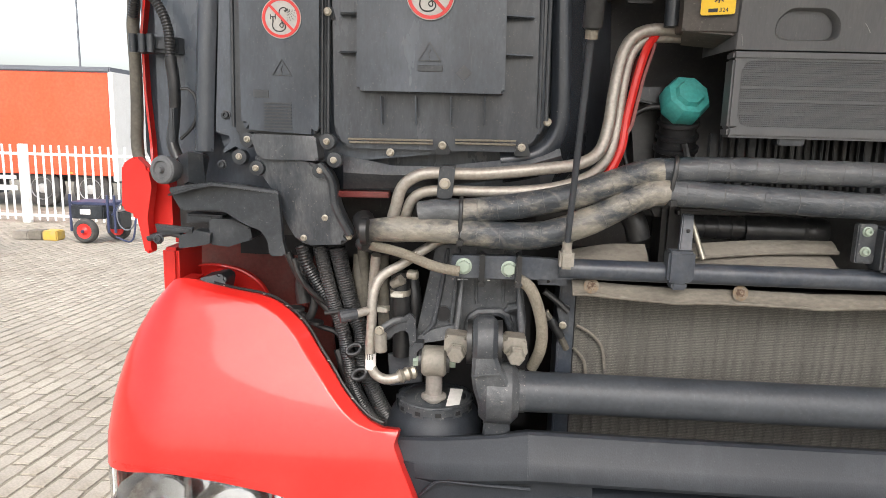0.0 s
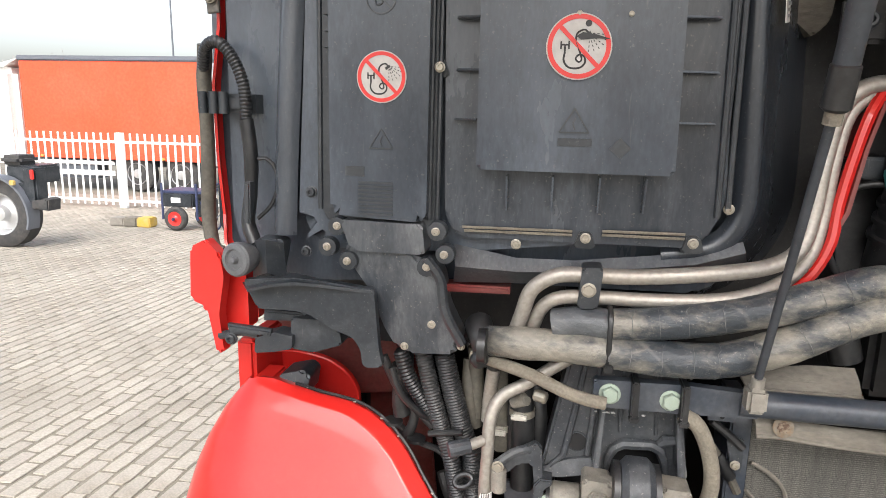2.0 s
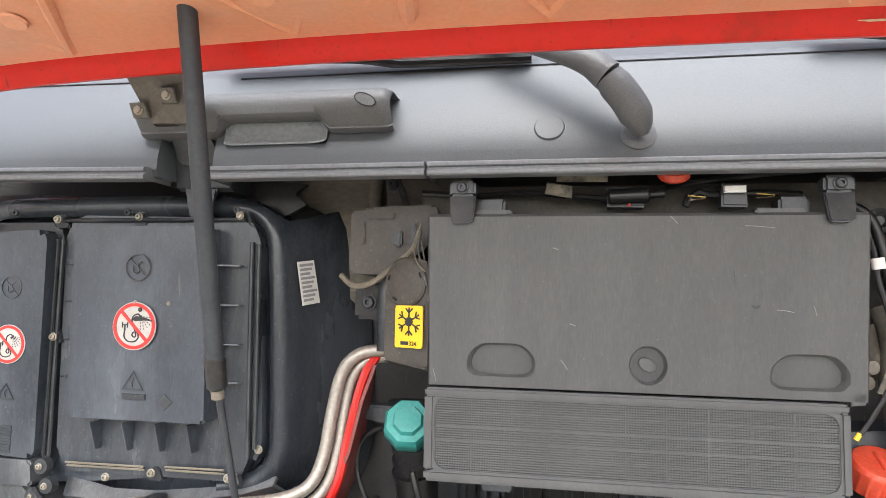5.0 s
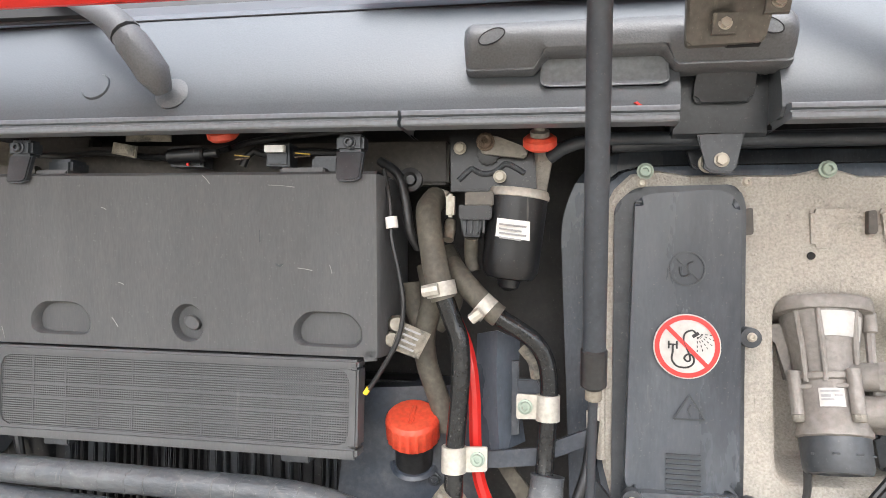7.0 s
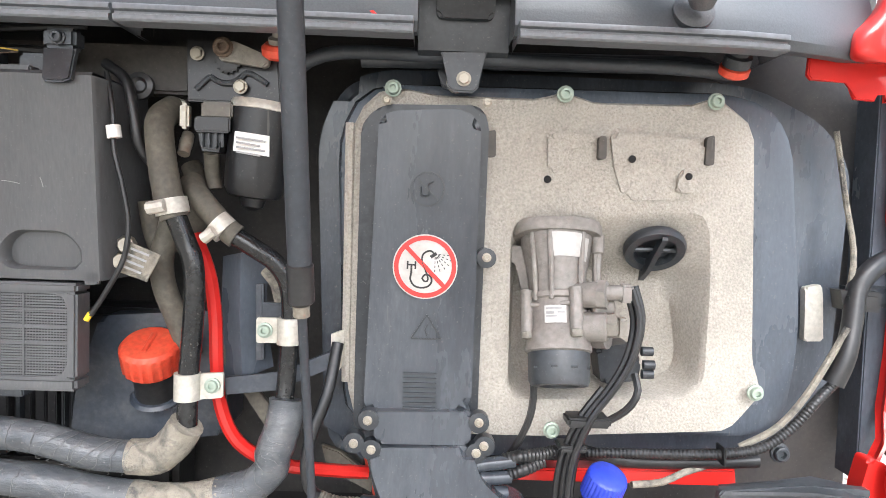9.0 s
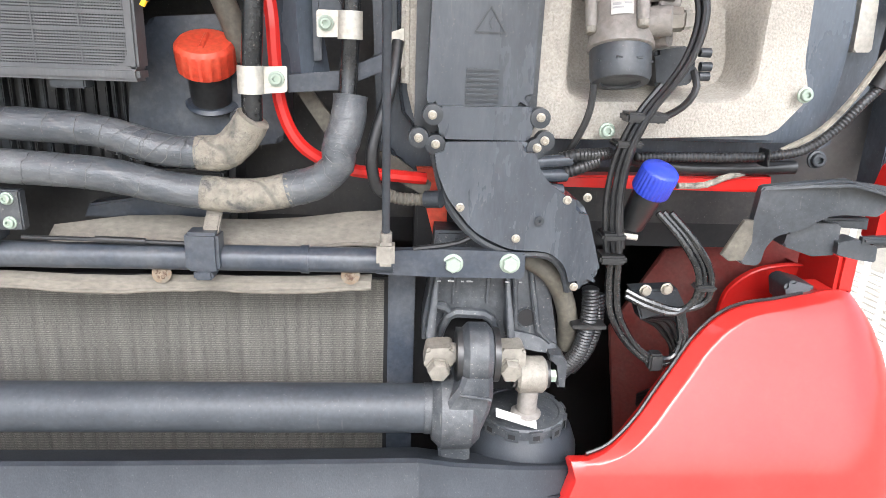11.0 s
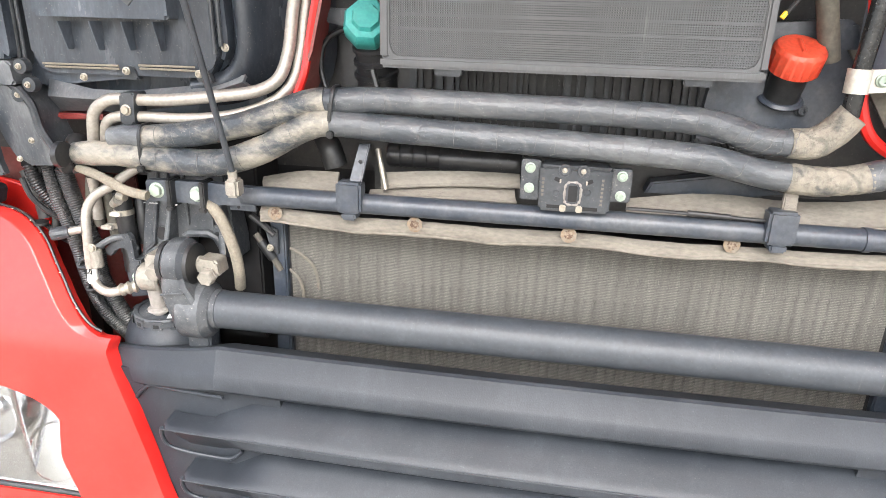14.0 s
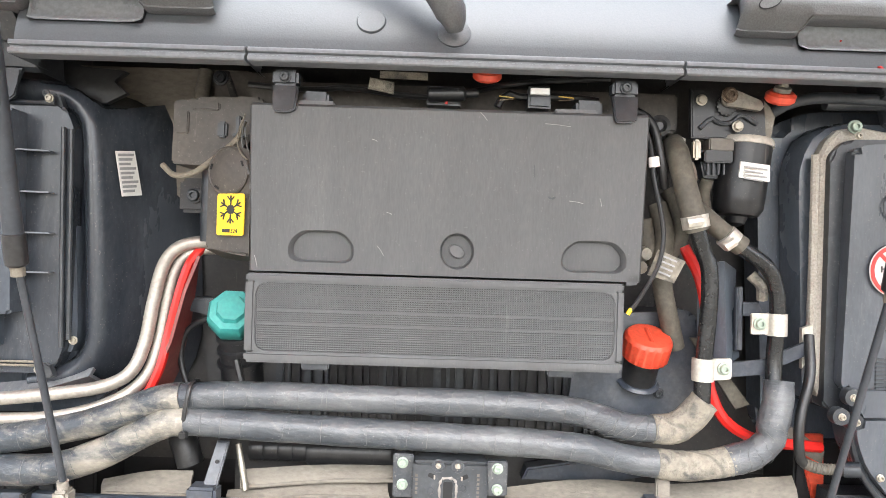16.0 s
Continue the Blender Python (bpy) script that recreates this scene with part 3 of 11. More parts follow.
def loft(rows, thick=0.0, close=False):
    """A skin through rows of points; thick gives it depth along y."""
    bm = bmesh.new()
    g = [[bm.verts.new(p) for p in row] for row in rows]
    for a, b in zip(g, g[1:]):
        for k in range(len(a) - 1):
            bm.faces.new((a[k], a[k + 1], b[k + 1], b[k]))
        if close:
            bm.faces.new((a[-1], a[0], b[0], b[-1]))
    if thick:
        bmesh.ops.recalc_face_normals(bm, faces=bm.faces)
        bmesh.ops.solidify(bm, geom=bm.faces[:], thickness=thick)
    return bm


def dense(rows, k=4):
    """Rows of points made finer and smooth across the rows."""
    rows = [[Vector(p) for p in r] for r in rows]
    rows = [rows[0]] + rows + [rows[-1]]
    out = []
    for i in range(1, len(rows) - 2):
        for j in range(k):
            s = j / k
            row = []
            for a, b, c, d in zip(rows[i - 1], rows[i], rows[i + 1], rows[i + 2]):
                row.append(0.5 * (2 * b + (c - a) * s + (2 * a - 5 * b + 4 * c - d) * s * s + (3 * b - a - 3 * c + d) * s ** 3))
            out.append(row)
    out.append(rows[-2])
    return out


def mirrored(pts):
    return [(1.364 - x + max(0, 0.05 * (0.06 - x)), y, z) for x, y, z in pts]


def knurled(profile, origin, axis, teeth, depth, seg=3):
    """A lathe shape whose flank is fluted with teeth."""
    o, t = Vector(origin), Vector(axis).normalized()
    side = t.cross(Vector((0.13, 1, 0.21))).normalized()
    up = t.cross(side)
    n = teeth * seg
    bm = bmesh.new()
    rings = []
    for d, r, k in profile:
        ring = []
        for j in range(n):
            a = 2 * math.pi * j / n
            q = max(0.0002, r - k * depth * (0.5 + 0.5 * math.cos(a * teeth)))
            ring.append(bm.verts.new(o + t * d + q * (math.cos(a) * side + math.sin(a) * up)))
        rings.append(ring)
    for a, b in zip(rings, rings[1:]):
        for k in range(n):
            bm.faces.new((a[k], a[(k + 1) % n], b[(k + 1) % n], b[k]))
    bm.faces.new(rings[0][::-1])
    bm.faces.new(rings[-1])
    return bm


# fasteners: made once at unit size, then shared
def torx_mesh():
    bm = lathe_rings([(0.0, 1.0), (0.25, 1.0), (0.32, 0.78), (0.75, 0.74), (0.85, 0.62), (0.85, 0.36), (0.45, 0.33), (0.45, 0.0)], Vector((0, 0, 0)), Vector((0, -1, 0)), 12)
    return bm


def hex_mesh():
    return join(lathe_rings([(0, 1.0), (0.14, 1.0), (0.16, 0.95)], Vector((0, 0, 0)), Vector((0, -1, 0)), 18),
                lathe_rings([(0.1, 0.8), (0.62, 0.8), (0.7, 0.7)], Vector((0, 0, 0)), Vector((0, -1, 0)), 6))


FAST = {}
for key, maker, material in (("screw", torx_mesh, "zinc"), ("darkscrew", torx_mesh, "black"), ("greentorx", torx_mesh, "bolt"),
                             ("bolt", hex_mesh, "bolt"), ("nutbolt", hex_mesh, "zinc"), ("rustbolt", torx_mesh, "rust")):
    FAST[key] = smooth_mesh(maker(), key, material)


def fasten(parent, places, key="screw", r=0.007, name="screw"):
    r = r * 0.88 if key == "screw" else r
    for p in places:
        ob = new(name, FAST[key])
        ob.matrix_basis = Matrix.Translation(p) @ Matrix.Diagonal((r, r, r, 1))
        under(ob, parent)


# ---- the yard ----
def gz(y):
    return -0.15 - 0.0346 * y


bm = bmesh.new()
bmesh.ops.create_grid(bm, x_segments=2, y_segments=2, size=600)
for v in bm.verts:
    v.co.z = gz(v.co.y) - 0.007
ground = whole("ground", bm, "ground", "sandy joints and far surface of the paved yard", "paving", kind="structure")

# far trailer behind the fence
YT = 17.0
trailer = thing("curtain_trailer", "orange-red curtain-sided trailer parked behind the white fence", "trailer", (-13, YT, gz(YT)))
part("curtain", block(-15.0, -9.62, YT, YT + 2.5, 0.26, 2.78, 0.02), "tarp", trailer, "orange-red tarpaulin side")
part("roof_rail", block(-15.05, -9.55, YT - 0.03, YT + 2.53, 2.78, 2.92, 0.03), "trim", trailer, "dark grey roof edge")
part("rear_post", block(-9.62, -9.5, YT - 0.02, YT + 2.5, 0.0, 2.8, 0.02), "fence", trailer, "pale rear corner post")
part("rear_door", block(-9.6, -9.53, YT + 0.2, YT + 2.4, 0.2, 2.7, 0.02), "red", trailer, "red rear door")
part("side_rail", block(-15.0, -9.6, YT - 0.02, YT + 0.1, 0.14, 0.27, 0.01), "tarp", trailer)
part("chassis", block(-15.0, -9.7, YT + 0.5, YT + 2.0, -0.08, 0.16, 0.02), "trim", trailer)
part("side_guard", block(-14.9, -12.3, YT + 0.02, YT + 0.06, -0.32, -0.18, 0.01), "fence", trailer, "white side guard rail")
part("side_guard", block(-14.9, -12.3, YT + 0.02, YT + 0.06, -0.02, 0.08, 0.01), "fence", trailer, "white side guard rail")
part("toolbox", block(-14.2, -12.9, YT + 0.1, YT + 0.6, -0.42, 0.1, 0.03), "trim", trailer)
for x in (-11.62, -10.3):
    w = part("wheel", lathe([(0, 0.3), (0.02, 0.46), (0.06, 0.5), (0.24, 0.5), (0.28, 0.44)], (x, YT + 0.05, gz(YT) + 0.5), (0, 1, 0), 28), "tyre", trailer)
    part("rim", lathe([(-0.01, 0.06), (0.0, 0.12), (0.05, 0.14), (0.06, 0.26), (0.0, 0.3), (0.05, 0.31)], (x, YT + 0.03, gz(YT) + 0.5), (0, 1, 0), 24), "rim", w, "silver wheel rim")
for x in (-14.5, -12.0, -10.75):
    part("marker_lamp", block(x - 0.05, x + 0.05, YT - 0.04, YT, 0.16, 0.22, 0.01), "ochre", trailer)

tractor = thing("white_truck_cab", "white truck cab coupled ahead of the red trailer", "truck", (-17, YT, gz(YT)))
part("cab", block(-18.2, -15.3, YT + 0.1, YT + 2.4, -0.1, 2.6, 0.18), "fence", tractor)
part("spoiler", slab([(-15.6, YT + 0.1, 2.6), (-15.1, YT + 0.1, 2.85), (-16.2, YT + 0.1, 2.6)], 2.2, 0.02), "fence", tractor)
for x in (-17.4,):
    part("wheel", lathe([(0, 0.3), (0.02, 0.46), (0.06, 0.5), (0.28, 0.5)], (x, YT + 0.05, gz(YT) + 0.5), (0, 1, 0), 24), "tyre", tractor)

# white picket fence across the yard
YF = 13.6


def picket(h, w):
    b = block(-w / 2, w / 2, -0.012, 0.012, 0, h, 0.006)
    top = max(v.co.z for v in b.verts)
    return smooth_mesh(b, "fence_bar", "fence")


def fence_line(name, a, b, step, h, w, label, posts):
    a, b = Vector(a), Vector(b)
    d = b - a
    n = int(d.length / step)
    ang = math.atan2(d.y, d.x)
    f = thing(name, label, "fence", a)
    me = picket(h, w)
    for i in range(n):
        p = a + d * (i / n)
        ob = new("fence_bar", me)
        ob.matrix_basis = Matrix.Translation((p.x, p.y, gz(p.y) + 0.05)) @ Matrix.Rotation(ang, 4, "Z")
        under(ob, f)
    for z in (0.08, h - 0.22):
        m = block(0, d.length, -0.02, 0.02, z, z + 0.055, 0.006)
        ob = new("fence_rail", smooth_mesh(m, "fence_rail", "fence"))
        ob.matrix_basis = Matrix.Translation((a.x, a.y, gz(a.y) + 0.05)) @ Matrix.Rotation(ang, 4, "Z") @ Matrix.Rotation(math.atan2(gz(b.y) - gz(a.y), d.length), 4, "Y").inverted()
        under(ob, f)
    for s in posts:
        p = a + d.normalized() * s
        ob = new("fence_post", smooth_mesh(block(-0.085, 0.085, -0.06, 0.06, 0, h + 0.06, 0.01), "fence_post", "fence"))
        ob.matrix_basis = Matrix.Translation((p.x, p.y, gz(p.y))) @ Matrix.Rotation(ang, 4, "Z")
        under(ob, f)
    return f


fence_line("picket_fence", (-17.0, YF, gz(YF)), (-6.0, YF, gz(YF)), 0.177, 1.6, 0.045, "white steel picket fence along the paved yard", (7.37, 4.1, 10.4))
fence_line("picket_fence", (4.15, 5.2, gz(5.2)), (4.34, 3.1, gz(3.1)), 0.168, 1.5, 0.042, "white steel picket fence beside the truck", (1.45,))

# blocks, cart, the tail of another truck
bl = thing("wheel_stop_block", "worn grey and yellow concrete block on the paving", "block", (-8.0, 11.3, gz(11.3)))
part("grey_block", block(-8.15, -7.86, 11.05, 11.3, gz(11.1), gz(11.1) + 0.15, 0.02), "concrete", bl)
part("tan_block", block(-7.86, -7.6, 11.05, 11.3, gz(11.1), gz(11.1) + 0.17, 0.02), "foam", bl)
part("yellow_block", block(-7.6, -7.33, 11.05, 11.3, gz(11.1), gz(11.1) + 0.175, 0.02), "ochre", bl)

cz = gz(10.9)
cart = thing("hand_cart", "dark blue hand cart with red-rimmed pneumatic wheels", "cart", (-6.6, 10.9, cz))
for dx, dy in ((-0.13, 0), (0.2, 0.45)):
    w = part("wheel", lathe([(0.06, 0.12), (0.01, 0.125), (0.0, 0.135), (0.0, 0.18), (0.02, 0.205), (0.05, 0.215), (0.09, 0.215), (0.12, 0.2), (0.13, 0.13)], (-6.6 + dx, 10.88 + dy, cz + 0.215), (0, 1, 0), 28), "tyre", cart)
    part("rim", lathe([(-0.01, 0.03), (0.01, 0.05), (0.025, 0.07), (0.015, 0.13), (0.07, 0.13)], (-6.6 + dx, 10.87 + dy, cz + 0.215), (0, 1, 0), 20), "signred", w, "red wheel rim")
    part("hub", lathe([(-0.03, 0.025), (0.0, 0.03)], (-6.6 + dx, 10.85 + dy, cz + 0.215), (0, 1, 0), 12), "cartblue", w)
part("box", block(-6.98, -6.4, 10.93, 11.35, cz + 0.42, cz + 0.66, 0.02), "black", cart)
part("plate", block(-6.8, -6.62, 10.915, 10.93, cz + 0.5, cz + 0.59, 0.004), "white", cart, "small white plate")
part("tray", block(-7.0, -6.2, 10.95, 11.5, cz + 0.66, cz + 0.71, 0.01), "cartblue", cart)
for x in (-6.98, -6.32, -6.2):
    part("upright", rod((x, 10.94, cz + 0.2), (x, 10.94, cz + 0.84), 0.022), "cartblue", cart)
part("side_box", block(-6.36, -6.15, 11.0, 11.4, cz + 0.25, cz + 0.55, 0.02), "black", cart)
part("handle", tube([(-6.25, 10.94, cz + 0.5), (-6.0, 10.94, cz + 0.8), (-5.75, 10.94, cz + 0.92)], 0.018, 0.05), "cartblue", cart)
part("drawbar", tube([(-6.2, 10.94, cz + 0.12), (-5.9, 10.9, cz + 0.08), (-5.8, 10.9, cz + 0.5), (-5.72, 10.9, cz + 0.7)], 0.016, 0.05), "cartblue", cart)
part("hose_loop", tube([(-5.98 + 0.16 * math.cos(a), 10.9, cz + 0.5 + 0.24 * math.sin(a)) for a in [0.5 * k for k in range(14)]], 0.011, 0.04, 6), "trim", cart)

wz = gz(8.6)
rear = thing("parked_truck_tail", "rear axle and black mudguard of a parked truck", "truck", (-8.3, 8.6, wz))
WX = -8.09
w = part("wheel", lathe([(0.18, 0.28), (0.02, 0.3), (0, 0.32), (0, 0.44), (0.04, 0.5), (0.26, 0.5), (0.3, 0.44)], (WX, 8.6, wz + 0.5), (0, 1, 0), 36), "tyre", rear)
part("rim", lathe([(0.0, 0.07), (0.01, 0.1), (0.1, 0.12), (0.13, 0.16), (0.15, 0.25), (0.03, 0.285), (0.02, 0.31), (0.19, 0.3)], (WX, 8.58, wz + 0.5), (0, 1, 0), 30), "rim", w, "silver wheel rim")
arc = [Vector((WX + 0.57 * math.cos(a), 0, wz + 0.5 + 0.57 * math.sin(a))) for a in [radians(-20 + 11 * k) for k in range(19)]]
part("mudguard", loft([[p + Vector((0, 8.5, 0)) for p in arc], [p + Vector((0, 8.72, 0)) for p in arc]], 0.03), "trim", rear, "grey plastic mudguard")
part("tail_frame", block(-8.05, -7.5, 8.75, 9.2, 0.5, 0.76, 0.03), "black", rear)
part("coupling", block(-8.1, -7.75, 8.7, 9.1, 0.76, 0.9, 0.05), "tyre", rear)
part("tail_bracket", block(-7.66, -7.44, 8.6, 8.85, 0.22, 0.74, 0.03), "black", rear)
part("cross_beam", block(-8.0, -7.45, 8.62, 8.8, 0.3, 0.52, 0.02), "black", rear)
part("tail_step", slab([(-7.5, 8.55, 0.16), (-7.5, 8.55, 0.28), (-7.36, 8.55, 0.28), (-7.3, 8.55, 0.32), (-7.22, 8.55, 0.3), (-7.24, 8.55, 0.14)], 0.25, 0.02), "tyre", rear)
part("tail_lamp", block(-7.5, -7.44, 8.57, 8.6, 0.58, 0.72, 0.01), "signred", rear)
part("marker_lamp", block(-7.75, -7.66, 8.46, 8.5, 0.5, 0.57, 0.01), "ochre", rear)

# far lamp mast and bare trees
mast = thing("yard_lamp_mast", "tall thin grey yard lamp mast", "lamp mast", (-29.2, 48, gz(48)))
part("mast", rod((-29.2, 48, gz(48)), (-29.2, 48, 10.6), 0.1, 0.05, 8), "trim", mast)
part("lamp_head", block(-29.9, -28.5, 47.9, 48.1, 10.55, 10.75, 0.03), "trim", mast)


def bare_tree(x, y, h, seed):
    rnd = random.Random(seed)
    g = gz(y)
    tr = thing("bare_tree", "leafless pale grey winter tree in the far distance", "tree", (x, y, g), group="far trees")
    part("trunk", rod((x, y, g), (x, y, g + h * 0.5), h * 0.02, h * 0.012, 7), "bark", tr)
    twigs = None
    for i in range(90):
        a, e = rnd.uniform(0, 6.28), rnd.uniform(0.2, 1.4)
        b = Vector((x, y, g + h * rnd.uniform(0.3, 0.55)))
        tip = Vector((x + h * 0.42 * math.cos(a) * math.cos(e), y + h * 0.3 * math.sin(a), b.z + h * 0.48 * math.sin(e) * rnd.uniform(0.7, 1.0)))
        m = b.lerp(tip, 0.5) + Vector((rnd.uniform(-1, 1), 0, rnd.uniform(-0.2, 0.8))) * h * 0.04
        s = sweep([b, m, tip], [h * 0.006, h * 0.004, h * 0.0015], 4)
        twigs = join(twigs, s) if twigs else s
    part("crown", twigs, "bark", tr)


for i, (x, y, h) in enumerate(((-84, 95, 13), (-76, 97, 14), (-92, 98, 13), (-68, 96, 12), (-100, 97, 12))):
    bare_tree(x, y, h, i)

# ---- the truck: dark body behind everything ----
# firewall colour carries the bay's shade instead of the plain wall tone
whole("firewall", join(slab([(-0.62, 1.27, 1.33), (1.98, 1.27, 1.33), (1.98, 1.27, 2.12), (-0.62, 1.27, 2.12)], 0.06, 0)), "shadewall", "dusty cab firewall behind the engine cover, darkened for shade", "firewall", kind="structure")
# bay walls coloured near-black to stand for the shade inside
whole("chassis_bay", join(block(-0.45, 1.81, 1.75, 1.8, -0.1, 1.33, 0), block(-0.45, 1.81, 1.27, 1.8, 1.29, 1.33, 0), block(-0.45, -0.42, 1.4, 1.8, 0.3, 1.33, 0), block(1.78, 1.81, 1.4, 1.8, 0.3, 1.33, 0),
                          block(-0.45, 1.81, 1.1, 1.8, 0.28, 0.33, 0)), "deep", "bay around the radiator and chassis front, near-black for shade", "engine bay", kind="structure")
whole("cab_side", join(block(-0.62, -0.57, 1.29, 3.2, 1.3, 2.9, 0.02), block(1.93, 1.98, 1.29, 3.2, 1.3, 2.9, 0.02), block(-0.6, 1.96, 1.6, 3.2, 2.9, 3.0, 0.02), block(-0.6, 1.96, 3.15, 3.2, 1.3, 2.95, 0.02), block(-0.6, 1.96, 1.4, 3.2, 1.3, 1.33, 0)), "red", "red painted side and roof of the truck cab", "truck cab", kind="structure")
ws = loft([[(-0.55, 1.36, 2.2), (0.1, 1.33, 2.23), (0.68, 1.32, 2.23), (1.26, 1.33, 2.23), (1.91, 1.36, 2.2)],
           [(-0.5, 1.72, 2.95), (0.1, 1.65, 2.97), (0.68, 1.63, 2.97), (1.26, 1.65, 2.97), (1.86, 1.72, 2.95)]], 0.01)
whole("windscreen", ws, "ink", "dark sloping windscreen above the cowl", "windscreen", kind="structure")

# ---- cowl with handles, wipers and lip ----
ZR = 2.132
PROF = [(1.03, 1.958), (1.014, 1.958), (1.007, 1.968), (1.008, 1.985), (1.016, 2.015), (1.028, 2.04), (1.046, 2.07), (1.066, ZR - 0.012), (1.08, ZR), (1.083, ZR + 0.004), (1.1, ZR + 0.012), (1.17, ZR + 0.05), (1.26, ZR + 0.09), (1.33, ZR + 0.12)]
cowl = thing("cowl_panel", "dark grey grained plastic cowl panel below the windscreen", "cowl panel", (0.68, 1.05, 1.958))


def bow(x):
    return 0.012 * ((x - 0.68) / 1.1) ** 2 + (0.1 * ((abs(x - 0.68) - 0.95) / 0.3) ** 2 if abs(x - 0.68) > 0.95 else 0)


def rise(x):
    return 0.004 + 0.006 * min(1, max(0, (0.1 - x) / 0.4)) + 0.022 * min(1, max(0, (-0.34 - x) / 0.07))


def ease(v):
    v = max(0.0, min(1.0, v))
    return v * v * (3 - 2 * v)


SCOOPS = [(0.083, 0.244, 2.006), (1.145, 1.293, 2.0)]


def scoop(x, z):
    """How far the finger recesses behind the grab handles go into the cowl."""
    for a, b, low in SCOOPS:
        if a < x < b and z > low:
            r = min(x - a, b - x)
            return 0.012 * ease(r / 0.01) * ease((z - low) / 0.008) * (1 - ease((z - low - 0.05) / 0.012))
    return 0.0


def cowl_section(x0, x1, prof, dy=0.0):
    xs = [x0 + (x1 - x0) * i / max(2, int((x1 - x0) / 0.06)) for i in range(max(2, int((x1 - x0) / 0.06)) + 1)]
    for a, b, low in SCOOPS:
        xs += [x for e in (a, b) for x in (e - 0.001, e, e + 0.003, e + 0.006, e + 0.009, e + 0.012, e - 0.003, e - 0.006, e - 0.009, e - 0.012) if x0 < x < x1]
    rows = []
    for y, z in prof:
        row = [(x, y + dy + bow(x) + scoop(x, z + rise(x)), z + rise(x)) for x in sorted(set(xs))]
        rows.append([(x0, row[0][1] + 0.07, row[0][2])] + row + [(x1, row[-1][1] + 0.07, row[-1][2])])
    return loft(rows)


sweep_back = np.polyfit([q[1] for q in PROF[2:9]], [q[0] for q in PROF[2:9]], 3)
FINE = [q for q in PROF if q[1] < 1.98]
FINE += [(float(np.polyval(sweep_back, 1.985 + 0.0035 * k)), 1.985 + 0.0035 * k) for k in range(42)]
PROF = FINE + [q for q in PROF if q[1] > 2.131]
part("panel", cowl_section(-0.5, -0.022, PROF), "cowl", cowl)
part("panel", cowl_section(0.069, 1.304, PROF), "cowl", cowl)
part("panel", cowl_section(1.411, 1.86, PROF), "cowl", cowl)
for x0, x1 in ((-0.022, 0.069), (1.304, 1.411)):
    part("hinge_recess", cowl_section(x0, x1, [(1.075, 1.945), (1.062, 1.95), (1.055, 2.0), (1.056, 2.03), (1.06, 2.046)]), "black", cowl, "dark recess under the hinge arm")
    part("panel", cowl_section(x0, x1, [(1.06, 2.04), (1.04, 2.042)] + [q for q in PROF if q[1] > 2.044]), "cowl", cowl)
for x0, x1 in ((-0.36, -0.03), (0.073, 0.39), (0.394, 0.98), (0.984, 1.3), (1.415, 1.715)):
    part("lip_strip", cowl_section(x0, x1, [(1.02, 1.951), (0.99, 1.95), (0.988, 1.952), (0.988, 1.957), (0.993, 1.9585), (0.993, 1.961), (0.988, 1.9625), (0.988, 1.9665), (0.9895, 1.9685), (0.998, 1.9695), (1.008, 1.9705)]), "lip", cowl, "ribbed lower lip of the cowl")
part("round_plug", lathe([(-0.002, 0.0205), (0.004, 0.0205), (0.006, 0.019), (0.0062, 0.0)], (0.555, 1.022, 2.020), (0, -1, 0.4), 28), "cowl", cowl, "round flush plug")
for x0, x1 in ((0.075, 1.298), (1.42, 1.7), (-0.4, -0.03)):
    part("seam", sweep([Vector((x, 1.0715 + bow(x), 2.124 + rise(x))) for x in [x0 + (x1 - x0) * k / 12 for k in range(13)]], [0.0011] * 13, 6), "deep", cowl, "fine dark seam along the cowl")


